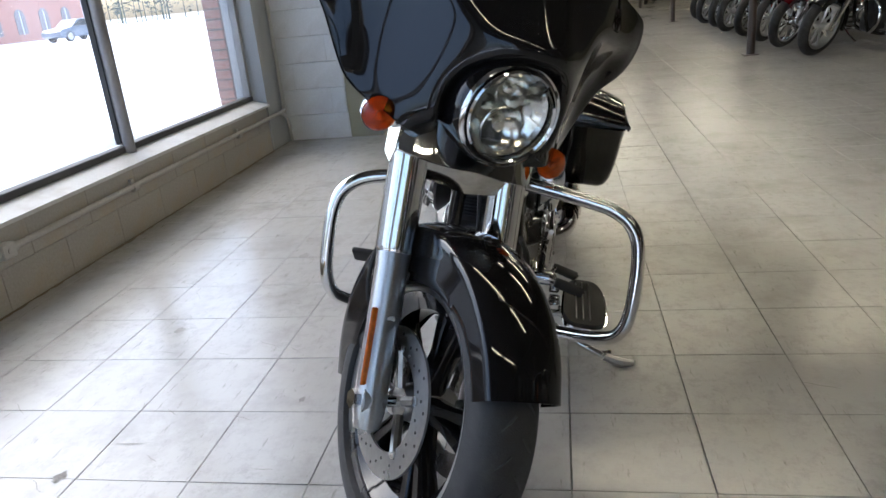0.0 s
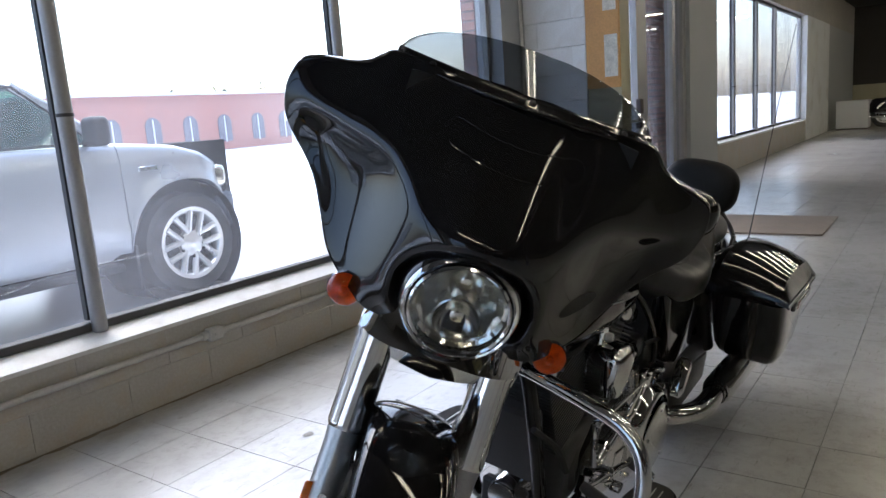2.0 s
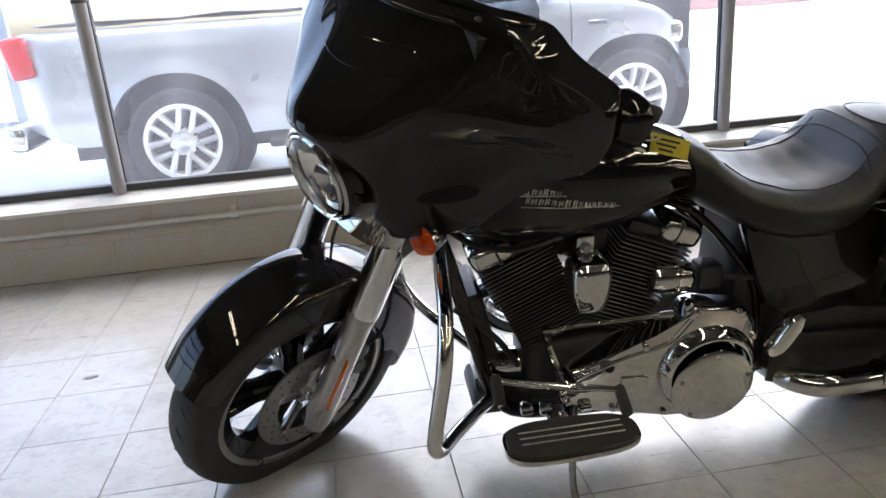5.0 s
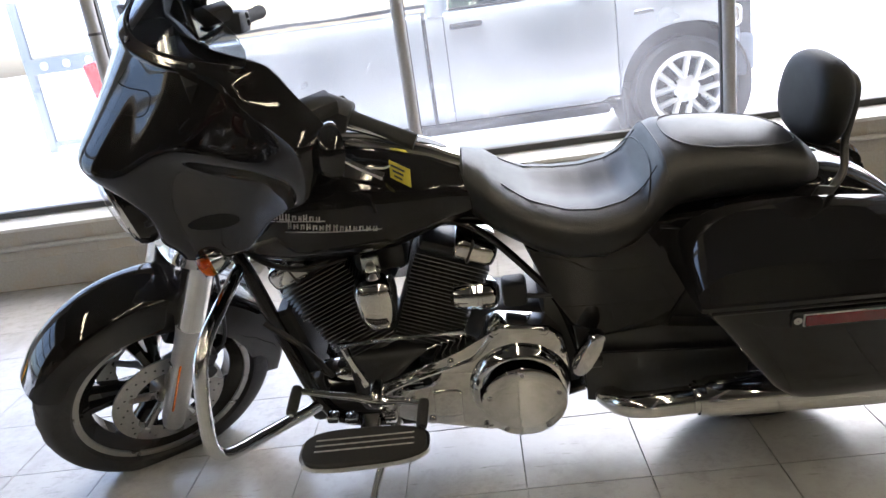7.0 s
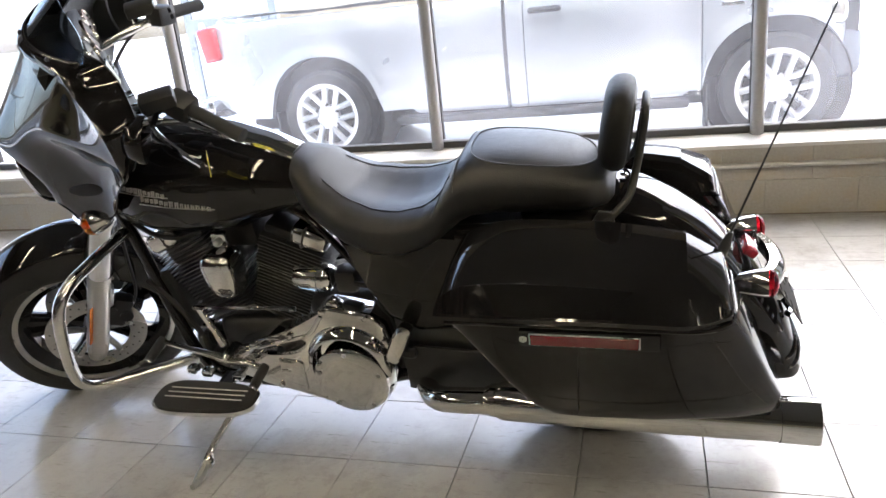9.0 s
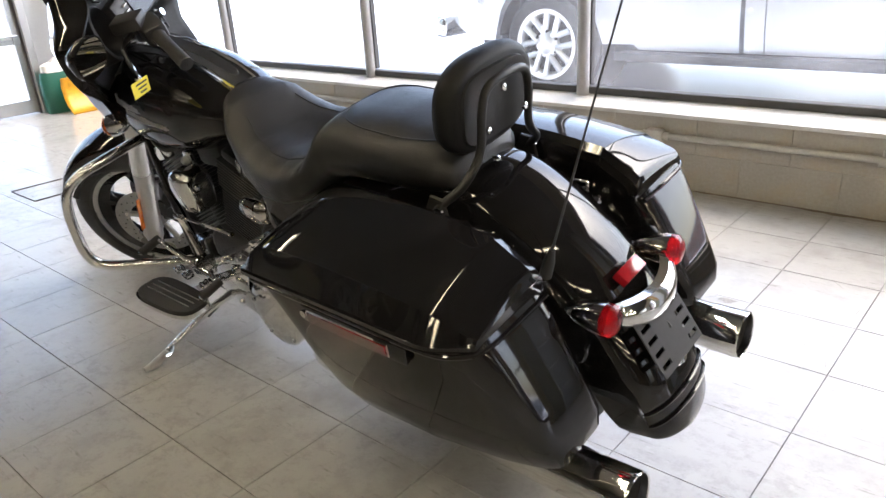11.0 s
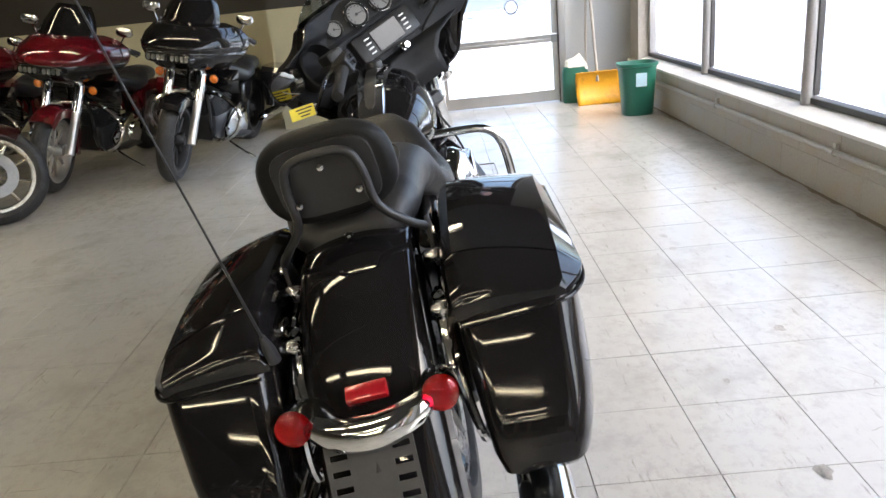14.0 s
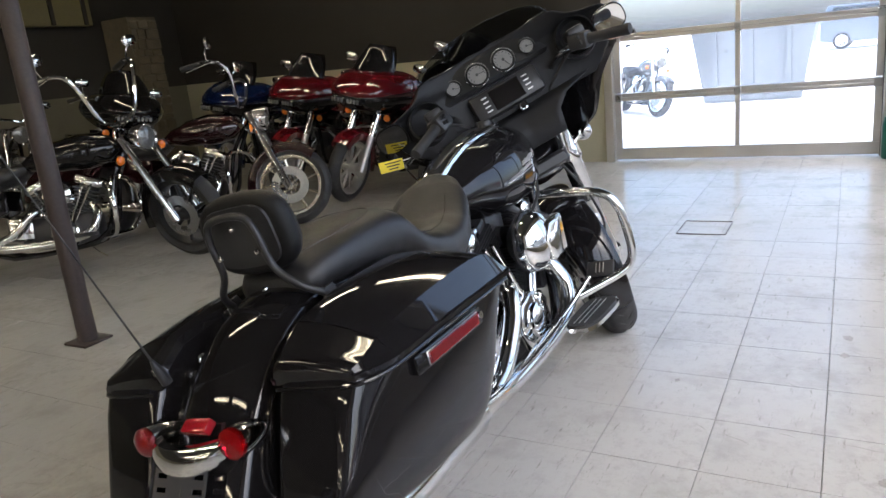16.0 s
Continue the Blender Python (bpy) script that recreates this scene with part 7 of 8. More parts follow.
        add_loft(bm, [rows[0], [(-0.38, y, 0.82) for _, y, _ in rows[0]]], closed=False, caps=False)
        add_loft(bm, [[(-0.36, y * 0.97, z) for _, y, z in r] for r in rows], closed=False, caps=False)
        part("inner_fairing", bm, INNER_BLACK, k)
        for s in (-1, 1):
            c = Vector((-0.848, s * 0.085, 0.915))
            hl = part("headlamp", add_loft(b2 := B(), [[c + Vector((h, a, b)) for a, b in superellipse(0, 0, 0.08 * r, 0.034 * r, 20, 3)] for h, r in ((0.04, 1.1), (-0.02, 1.0), (-0.024, 0.9))]) and b2, GLOSS_BLACK, k, "wide headlamp in the black fairing nose")
            for q in range(4):
                part("reflector_cell", add_loft(b2 := B(), [[c + Vector((h, a + (q - 1.5) * 0.034, b)) for a, b in superellipse(0, 0, 0.014 * r, 0.022 * r, 10, 3)] for h, r in ((-0.018, 1.0), (-0.03, 0.9), (-0.026, 0.3))]) and b2, LAMP_GLASS, hl)
        bm = B()
        add_loft(bm, [[(-0.66 + 0.17 * v + 0.16 * u * u, u * 0.23 * (1 - 0.42 * v * v), 1.12 + 0.25 * v - 0.02 * u * u) for u in np.linspace(-1, 1, 13)] for v in np.linspace(0, 1, 7)], closed=False, caps=False)
        ws = part("windshield", bm, GLOSS_BLACK, k, "dark glossy windshield")
        ws.modifiers.new("thickness", "SOLIDIFY").thickness = 0.004
        bm = B()
        add_loft(bm, [[(-0.3 + 0.02 * u * u, u * 0.3, z) for u in np.linspace(-1, 1, 9)] for z in (0.62, 0.8)], closed=False, caps=False)
        lg = part("leg_shield", bm, GLOSS_BLACK, k, "black lower leg shield")
        lg.modifiers.new("thickness", "SOLIDIFY").thickness = 0.01
    return k


def park(x, y, heading):
    """A pose with the front wheel's foot at x, y and the nose towards heading (degrees from +x)."""
    a = radians(heading)
    return pose(x - 0.78 * math.cos(a), y - 0.78 * math.sin(a), 0, 0, 0, heading - 180)


parked_bike(park(-1.3, -2.85, 129), GLOSS_BLACK, "naked", "black cruiser with tall chrome handlebar beside the steel post", -36, SATIN_BLACK, bars=0.26, bags=False)
parked_bike(park(-2.25, -2.72, 114), BLACK_CHERRY, "naked", "black cherry cruiser with pale gold front wheel", 8, GOLD_WHEEL, bars=0.16, bags=True)
parked_bike(park(-3.12, -2.82, -3), RED_PAINT, "nose", "dark red touring motorcycle with nose fairing", 8, lean_deg=11)
parked_bike(park(-3.07, -1.87, -5), GLOSS_BLACK, "nose", "black touring motorcycle with nose fairing near the lift door", 8, SATIN_BLACK, lean_deg=11)
parked_bike(park(-3.5, -3.85, 0), RED_PAINT, "nose", "dark red touring motorcycle in the second row", 10)
parked_bike(park(-3.45, -4.72, 0), BLUE_PAINT, "nose", "dark blue touring motorcycle in the second row", 10)
parked_bike(park(-2.35, -4.75, 62), GLOSS_BLACK, "nose", "black touring motorcycle in the second row", 12)
parked_bike(park(-2.0, -5.9, 70), GREY_PAINT, "naked", "grey cruiser in the second row", 12, CHROME, bags=False)
parked_bike(park(-0.9, -6.2, 80), GLOSS_BLACK, "naked", "black cruiser in the second row", 12, CHROME, bags=True)
for i, (x, y, paint, st) in enumerate(((6.55, -2.85, GLOSS_BLACK, "naked"), (7.55, -2.8, RED_PAINT, "naked"), (8.4, -2.8, GLOSS_BLACK, "naked"), (9.3, -2.8, ORANGE_PAINT, "naked"), (10.3, -2.75, GLOSS_BLACK, "naked"), (11.3, -2.8, GREY_PAINT, "naked"), (12.3, -2.8, RED_PAINT, "naked"), (13.6, -2.9, GLOSS_BLACK, "naked"))):
    word = {"gloss_black_paint": "black", "dark_red_paint": "dark red", "orange_red_paint": "orange-red", "grey_paint": "grey"}[paint.name]
    parked_bike(park(x, y, 112 + 3 * (i % 3)), paint, st, word + " cruiser parked in the long row", 18, CHROME if i % 2 else SATIN_ALU, bars=0.05 * (i % 3), bags=bool(i % 2))
parked_bike(park(21.3, -0.8, -84), GLOSS_BLACK, "naked", "black motorcycle parked by the far wall", 8, bags=True)
parked_bike(park(21.8, -2.75, 165), GREY_PAINT, "naked", "grey motorcycle by the far posts", 8, CHROME, bags=False)

# stone-faced column and cream hatch on the back wall
STONE = material("display_stone", (0.085, 0.07, 0.045), 0.85, var=0.35, scale=9, bump=0.5, bump_scale=40)
col = tagged(part("stone_column", add_box(B(), (-4.7, -7.2, 1.03), (0.44, 0.5, 2.06)), STONE, smooth=False), "column faced with rough beige stones by the back wall", "column", kind="structure")
rng = random.Random(17)
z = 0.02
while z < 2.0:
    h = rng.uniform(0.07, 0.14)
    x = -4.92
    while x < -4.5:
        w = min(rng.uniform(0.12, 0.26), -4.48 - x)
        if w > 0.04:
            part("stone", add_box(B(), (x + w / 2, -6.94 + rng.uniform(-0.01, 0.015), z + h / 2), (w - 0.012, 0.05, h - 0.012), bevel=0.008), STONE, col)
        x += w
    z += h
HATCH = material("olive_cream_hatch_paint", (0.11, 0.095, 0.04), 0.6, var=0.2, scale=2)
hatch_wall = tagged(part("wall_hatch", add_box(B(), (-3.45, -7.43, 2.45), (1.7, 0.12, 0.9), bevel=0.006), HATCH, smooth=False), "dull yellowish boarded hatch high in the back wall", "wall panel", kind="structure")
for x in (-4.2, -3.75, -3.1, -2.7):
    part("hatch_batten", add_box(B(), (x, -7.36, 2.45), (0.05, 0.03, 0.88)), DARK_WALL, hatch_wall)

# white cabinet and cream posts at the far end
c = thing("cabinet", Matrix.Translation((20.9, 1.5, 0)), "white low cabinet by the far wall", "cabinet")
part("body", add_box(B(), (0, 0, 0.39), (0.8, 0.75, 0.72), bevel=0.008), PAINT_WHITE, c)
part("plinth", add_box(B(), (0, 0, 0.025), (0.74, 0.7, 0.05)), POST, c)
for x, y in ((23.5, -1.9), (24.5, -3.4)):
    p = thing("timber_post", Matrix.Translation((x, y, 0)), "cream painted square post", "post", "posts at the far end")
    part("shaft", add_box(B(), (0, 0, HIGH / 2), (0.3, 0.3, HIGH - 0.01), bevel=0.01), CREAM, p)

# ---- corner by the lift door: rubbish bin, snow shovel, bag ----
GREEN_PLASTIC = material("green_plastic", (0.012, 0.11, 0.075), 0.4, var=0.12, scale=8)
YELLOW_PLASTIC = material("yellow_plastic", (0.72, 0.36, 0.015), 0.4, var=0.1, scale=8, dark=(0.3, 0.16, 0.03), dark_amount=0.4, dark_scale=9)
HANDLE = material("shovel_handle", (0.33, 0.31, 0.27), 0.45, var=0.15)
STICKER = material("pale_blue_sticker", (0.42, 0.6, 0.7), 0.5)
b = thing("rubbish_bin", Matrix.Translation((-3.94, 1.84, 0)), "green plastic rubbish bin on the floor", "bin")
rings = []
for z, k, q in ((0.0, 0.78, 1), (0.01, 0.8, 1), (0.40, 0.98, 1), (0.405, 1.06, 1), (0.43, 1.07, 1), (0.432, 1.0, 1), (0.40, 0.93, 1), (0.03, 0.74, 1)):
    rings.append([(x, y, z) for x, y in superellipse(0, 0, 0.15 * k, 0.155 * k, 28, 3.2)])
bm = B()
add_loft(bm, rings)
part("tub", bm, GREEN_PLASTIC, b)
part("sticker", add_box(B(), (0.143, 0.0, 0.3), (0.003, 0.09, 0.11), Matrix.Rotation(radians(4), 3, "Y")), STICKER, b, "pale blue sticker", smooth=False)
sh = thing("snow_shovel", Matrix.Translation((-4.72, 1.67, 0)), "yellow plastic snow shovel leaning on the grey wall", "shovel")
bm = B()
prof = [(0.10, 0.0), (0.03, 0.06), (-0.01, 0.14), (-0.02, 0.22), (0.0, 0.29), (0.03, 0.30)]
rows = [[(x + 0.012 * abs(y) / 0.21, y, z) for y in np.linspace(-0.21, 0.21, 13)] for x, z in prof]
add_loft(bm, rows, closed=False, caps=False)
bl = part("blade", bm, YELLOW_PLASTIC, sh)
bl.modifiers.new("thickness", "SOLIDIFY").thickness = 0.008
for y in np.linspace(-0.15, 0.15, 5):
    part("rib", add_tube(B(), [(x + 0.006, y, z) for x, z in prof], 0.006, seg=6), YELLOW_PLASTIC, bl)
part("shaft", add_tube(B(), [(0.0, 0, 0.2), (-0.12, -0.01, 0.7), (-0.23, -0.02, 1.18)], 0.014, seg=10), HANDLE, sh, "grey shaft")
bm = add_tube(B(), [(-0.225, -0.02, 1.16), (-0.235, -0.075, 1.23), (-0.245, -0.07, 1.3), (-0.25, 0.03, 1.3), (-0.24, 0.035, 1.23), (-0.225, -0.02, 1.16)], 0.017, seg=8, smooth=3)
part("grip", bm, YELLOW_PLASTIC, sh, "yellow D grip")
br = thing("broom", Matrix.Translation((-4.86, 1.58, 0)), "grey broom handle leaning on the wall", "broom")
part("handle", add_tube(B(), [(0.0, 0, 0.05), (-0.09, 0.05, 1.2)], 0.012, seg=8, smooth=1), HANDLE, br)
part("head", add_box(B(), (0.0, 0, 0.035), (0.06, 0.2, 0.07), bevel=0.01), POST, br)
bg = thing("salt_bag", Matrix.Translation((-4.88, 1.50, 0)), "green and white bag standing behind the shovel", "bag")
rings = [[(x, y * (1 + 0.15 * math.sin(5 * y * 9)), z) for x, y in superellipse(0, 0, 0.06 * k, 0.13 * k, 20, 2.6)] for z, k in ((0, 0.9), (0.02, 1.0), (0.28, 1.0), (0.34, 0.85))]
bm = B()
add_loft(bm, rings)
part("lower_half", bm, GREEN_PLASTIC, bg)
rings = [[(x, y, z + 0.02 * math.sin(y * 50)) for x, y in superellipse(0, 0, 0.06 * k, 0.13 * k, 20, 2.6)] for z, k in ((0.33, 0.86), (0.38, 0.8), (0.42, 0.5), (0.44, 0.3))]
bm = B()
add_loft(bm, rings)
part("folded_top", bm, TAG_WHITE, bg)

# doormat by the entrance
mat_ = tagged(part("doormat", add_box(B(), (5.15, 0.65, 0.007), (0.95, 1.15, 0.014), bevel=0.004), material("grey_mat", (0.17, 0.14, 0.11), 0.9, var=0.25, fine=200, bump=0.6, bump_scale=300)), "grey brown doormat on the tile floor", "doormat")
# floor hatch rim in front of the lift door
hatch = thing("floor_hatch", Matrix.Translation((-2.44, 0.365, 0)), "small metal floor hatch frame in the tiles", "floor hatch")
for x, y, w, d in ((-0.16, 0, 0.009, 0.28), (0.16, 0, 0.011, 0.28), (0, -0.14, 0.308, 0.005), (0, 0.14, 0.308, 0.005)):
    part("rim_bar", add_box(B(), (x, y, 0.0025), (w, d, 0.005), bevel=0.001), POST, hatch)

# ---- outside: snow lot, pickup, cars, brick building ----
def ground_z(x, y):
    return -0.12 + (0.03 * noise.noise((x * 0.35, y * 0.35, 0)) if y < 60 else 0)


bm = B()
xs = [-700, -200, -80, -40] + [x for x in range(-24, 41)] + [60, 100, 250, 700]
ys = [2.26 + 0.5 * k for k in range(24)] + [16, 20, 26, 34, 45, 60, 90, 150, 300, 700, 1400]
g = [[bm.verts.new((x, y, ground_z(x, y))) for y in ys] for x in xs]
for i in range(len(xs) - 1):
    for j in range(len(ys) - 1):
        bm.faces.new((g[i][j], g[i + 1][j], g[i + 1][j + 1], g[i][j + 1]))
bm.faces.new(ring(bm, [(-700, -700, -0.13), (700, -700, -0.13), (700, 2.26, -0.13), (-700, 2.26, -0.13)]))
ground = tagged(part("ground", bm, SNOW), "snow covered car park with wheel tracks", "ground", kind="structure")

SILVER = material("silver_car_paint", (0.52, 0.545, 0.58), 0.3, metal=0.55, coat=0.6, var=0.05, scale=2)
CAR_GREY = material("grey_car_paint", (0.2, 0.22, 0.24), 0.3, metal=0.4, coat=0.6, var=0.05)
CAR_RED = material("red_car_paint", (0.35, 0.05, 0.05), 0.3, coat=0.6, var=0.05)
CAR_BLUE = material("slate_car_paint", (0.16, 0.19, 0.24), 0.3, metal=0.3, coat=0.6, var=0.05)
CAR_GLASS = material("tinted_car_glass", (0.03, 0.04, 0.045), 0.05, var=0.1, coat=0.5)
CAR_TRIM = material("dark_car_trim", (0.03, 0.03, 0.033), 0.6)
ALLOY = material("alloy_wheel", (0.78, 0.78, 0.78), 0.3, metal=0.8)
HUBDARK = material("dark_wheel_well", (0.03, 0.03, 0.032), 0.9)


def car_wheel(parent, c, r, w=0.24, side=-1):
    t = part("wheel", add_lathe(B(), [(-w / 2, r * 0.72), (-w / 2, r * 0.92), (-w * 0.4, r), (w * 0.4, r), (w / 2, r * 0.92), (w / 2, r * 0.72)], c, (0, 1, 0), 36), TYRE, parent, "black tyre on an alloy rim")
    f = c + Vector((0, side * w * 0.36, 0))
    part("rim", add_lathe(B(), [(-w * 0.3, r * 0.69), (w * 0.45, r * 0.75), (w * 0.49, r * 0.72), (w * 0.47, r * 0.64), (w * 0.4, r * 0.6), (w * 0.2, r * 0.58)], c, (0, side, 0), 40), ALLOY, t)
    part("wheel_back", add_cyl(B(), f - Vector((0, side * 0.06, 0)), f - Vector((0, side * 0.05, 0)), r * 0.69, seg=24), HUBDARK, t)
    for i in range(6):
        for dd in (-0.17, 0.17):
            a = 2 * math.pi * i / 6 + 0.26
            q = Vector((math.cos(a), 0, math.sin(a)))
            e = Vector((-math.sin(a), 0, math.cos(a))) * (r * 0.11 * (1 if dd > 0 else -1))
            part("spoke", add_cyl(B(), f + q * (r * 0.2) + e + Vector((0, side * 0.012, 0)), f + q * (r * 0.63) + e * 1.25 + Vector((0, side * 0.016, 0)), r * 0.06, r * 0.068, seg=8), ALLOY, t)
    part("cap", add_lathe(B(), [(-0.02, r * 0.27), (0.015, r * 0.26), (0.02, r * 0.15), (0.026, r * 0.13), (0.03, 0.001)], f, (0, side, 0), 24), ALLOY, t)
    for i in range(6):
        a = 2 * math.pi * i / 6 + 0.5
        q = f + Vector((r * 0.27 * math.cos(a), side * 0.012, r * 0.27 * math.sin(a)))
        part("lug_nut", add_cyl(B(), q, q + Vector((0, side * 0.02, 0)), r * 0.035, seg=6), HUBDARK, t)
    return t


# silver pickup beside the window, nose to the east
TY0, TY1, GZ = 4.30, 6.25, -0.12
TYM = (TY0 + TY1) / 2
truck = thing("pickup_truck", Matrix.Identity(4), "silver pickup truck with snow on it, parked outside the window", "pickup truck")
FW, RW, WR, ARCH = 1.94, -1.73, 0.41, 0.525
TRUCK_GLASS = glass("greenish_car_glass", (0.42, 0.54, 0.54), 0.0, 1.45, thin=True)
BUMPER_GREY = material("grey_bumper_plastic", (0.13, 0.15, 0.18), 0.5, var=0.15, scale=4)
TAIL_RED = material("tail_light_red", (0.6, 0.02, 0.03), 0.2, var=0.15, scale=30, coat=0.5)
SEAT_CLOTH = material("grey_seat_cloth", (0.12, 0.12, 0.13), 0.9)


def truck_low(x):
    """Lower edge of the body side, with the two wheel arches cut up into it."""
    z = 0.27 if -0.9 < x < 1.3 else 0.31
    for c in (FW, RW):
        u = abs(x - c) / ARCH
        if u < 1:
            z = max(z, GZ + WR + ARCH * (1 - u ** 2.3) ** 0.5)
    if x < -2.5:
        z = max(z, 0.31 + (-2.5 - x) * 0.5)
    if x > 2.4:
        z = max(z, 0.31 + (x - 2.4) * 0.6)
    return z


def truck_top(x):
    return float(np.interp(x, [-2.85, -2.79, -0.1, 0.08, 1.3, 1.6, 1.9, 2.15, 2.33, 2.44, 2.5], [1.12, 1.17, 1.16, 1.15, 1.14, 1.12, 1.09, 1.02, 0.93, 0.81, 0.66]))


def truck_section(x):
    """One ring across the body: side with tumblehome, crease, flares and a crowned top."""
    lo, hi = truck_low(x), truck_top(x)
    corner = 0.34 * max(0.0, (x - 2.05) / 0.5) ** 2.2 + 0.08 * max(0.0, (-2.6 - x) / 0.2) ** 2
    side = []
    for v in np.linspace(0, 1, 14):
        z = lo + (hi - 0.05 - lo) * v
        d = 0.016 + 0.05 * abs((z - 0.74) / 0.45) ** 2.4 - 0.013 * math.exp(-((z - 0.5) / 0.022) ** 2) + 0.006 * math.exp(-((z - 0.56) / 0.03) ** 2) - 0.008 * math.exp(-((z - 1.0) / 0.05) ** 2)
        for c in (FW, RW):
            r = math.hypot(x - c, z - (GZ + WR))
            d -= 0.028 * math.exp(-((r - ARCH) / 0.07) ** 2) * (1 if z > 0.2 else 0)
        side.append((d + corner, z))
    side += [(side[-1][0] + 0.018, hi - 0.018), (side[-1][0] + 0.06, hi), (0.45, hi + 0.018 * (x > 1.3))]
    return [(x, TY0 + d, z) for d, z in side] + [(x, TY1 - d, z) for d, z in reversed(side)]


for name, x0, x1, n, lab in (("bed", -2.85, -0.108, 64, "silver cargo bed"), ("cab_side", -0.075, 0.062, 5, "silver cab corner"), ("door_panel", 0.07, 1.405, 18, "silver door"), ("front_fender", 1.414, 2.5, 44, "silver bonnet and wing")):
    bm = B()
    add_loft(bm, [truck_section(x) for x in np.linspace(x0, x1, n)])
    part(name, bm, SILVER, truck, lab, angle=45)
part("body_core", add_box(B(), (0.2, TYM, 0.75), (4.6, 1.6, 0.7)), HUBDARK, truck)
# cab: roof, pillars, glass, seats
rings = []
for x, z, k in ((0.0, 1.54, 0.2), (0.06, 1.61, 0.18), (0.3, 1.65, 0.17), (0.62, 1.64, 0.17), (0.8, 1.59, 0.19)):
    rings.append([(x, TY0 + k, z - 0.05), (x, TY0 + k, z - 0.02), (x, TY0 + k + 0.06, z), (x, TYM, z + 0.02), (x, TY1 - k - 0.06, z), (x, TY1 - k, z - 0.02), (x, TY1 - k, z - 0.05)])
bm = B()
add_loft(bm, rings)
part("cab_roof", bm, SILVER, truck, "silver cab roof")
for s, y0 in ((1, TY0), (-1, TY1)):
    for a, b, w in (((1.36, 0.09, 1.1), (0.8, 0.2, 1.57), 0.05), ((0.0, 0.09, 1.1), (0.06, 0.2, 1.57), 0.1)):
        p0, p1 = Vector((a[0], y0 + s * a[1], a[2])), Vector((b[0], y0 + s * b[1], b[2]))
        part("pillar", add_tube(B(), [p0, p0.lerp(p1, 0.5) + Vector((0.03 if w < 0.06 else -0.01, -s * 0.012, 0.01)), p1], w * 0.75, seg=10, smooth=3), SILVER, truck)
    win = [(0.12, 1.15), (1.26, 1.15), (0.8, 1.56), (0.16, 1.575)]
    bm = B()
    add_loft(bm, [[(x, y0 + s * (0.085 + (z - 1.12) * 0.21) + o, z) for x, z in win] for o in (0, 0.006)])
    g = part("side_window", bm, TRUCK_GLASS, truck, "greenish side window", smooth=False)
    g.visible_shadow = False
    part("window_seal", add_tube(B(), [(x, y0 + s * (0.075 + (z - 1.12) * 0.21), z) for x, z in win], 0.012, seg=6, smooth=1, closed=True), CAR_TRIM, truck)
for xa, xb in ((1.38, 0.8), (-0.02, 0.04)):
    bm = B()
    add_loft(bm, [[(x + 0.05 * (1 - u * u) * (1 if xa > 1 else 0), TYM + u * (0.9 - k * 0.12), z) for u in np.linspace(-1, 1, 9)] for x, z, k in ((xa, 1.12, 0), ((xa + xb) / 2, 1.36, 0.5), (xb, 1.57, 1))], closed=False, caps=False)
    part("screen", bm, TRUCK_GLASS, truck, "windscreen glass").visible_shadow = False
for y in (TY0 + 0.5, TY1 - 0.5):
    part("cab_seat", add_box(B(), (0.42, y, 1.16), (0.16, 0.46, 0.36), Matrix.Rotation(radians(-12), 3, "Y"), bevel=0.05, seg=2), SEAT_CLOTH, truck)
    part("headrest", add_box(B(), (0.36, y, 1.38), (0.1, 0.26, 0.13), bevel=0.04, seg=2), SEAT_CLOTH, truck)
bm = add_box(B(), (1.2, TY0 - 0.09, 1.23), (0.13, 0.2, 0.21), bevel=0.045, seg=3)
add_cyl(bm, (1.2, TY0 - 0.02, 1.17), (1.2, TY0 + 0.09, 1.15), 0.025, seg=8)
part("door_mirror", bm, CAR_TRIM, truck)
h = part("door_handle", add_tube(B(), [(0.13, TY0 + 0.02, 1.02), (0.15, TY0 - 0.02, 1.02), (0.33, TY0 - 0.02, 1.02), (0.35, TY0 + 0.02, 1.02)], 0.024, seg=8, smooth=3), CAR_TRIM, truck, "dark door handle")
part("door_badge", add_box(B(), (1.62, TY0 - 0.002, 0.93), (0.16, 0.012, 0.035), bevel=0.004), CHROME, truck)
part("sill_step", add_box(B(), (0.12, TY0 + 0.06, 0.22), (2.4, 0.14, 0.07), bevel=0.025, seg=2), CAR_TRIM, truck)
part("bumper", add_box(B(), (2.42, TYM, 0.5), (0.24, TY1 - TY0 - 0.3, 0.36), bevel=0.08, seg=3), BUMPER_GREY, truck)
part("bumper", add_box(B(), (-2.91, TYM, 0.42), (0.14, TY1 - TY0, 0.2), bevel=0.04, seg=3), CHROME, truck)
part("tail_light", add_box(B(), (-2.775, TY0 + 0.05, 1.0), (0.17, 0.12, 0.3), Matrix.Rotation(radians(-9), 3, "Y"), bevel=0.03, seg=3), TAIL_RED, truck, "red tail light")
part("headlight", add_box(B(), (2.3, TY0 + 0.19, 0.8), (0.26, 0.2, 0.2), Matrix.Rotation(radians(-22), 3, "Z"), bevel=0.06, seg=3), BRIGHT, truck)
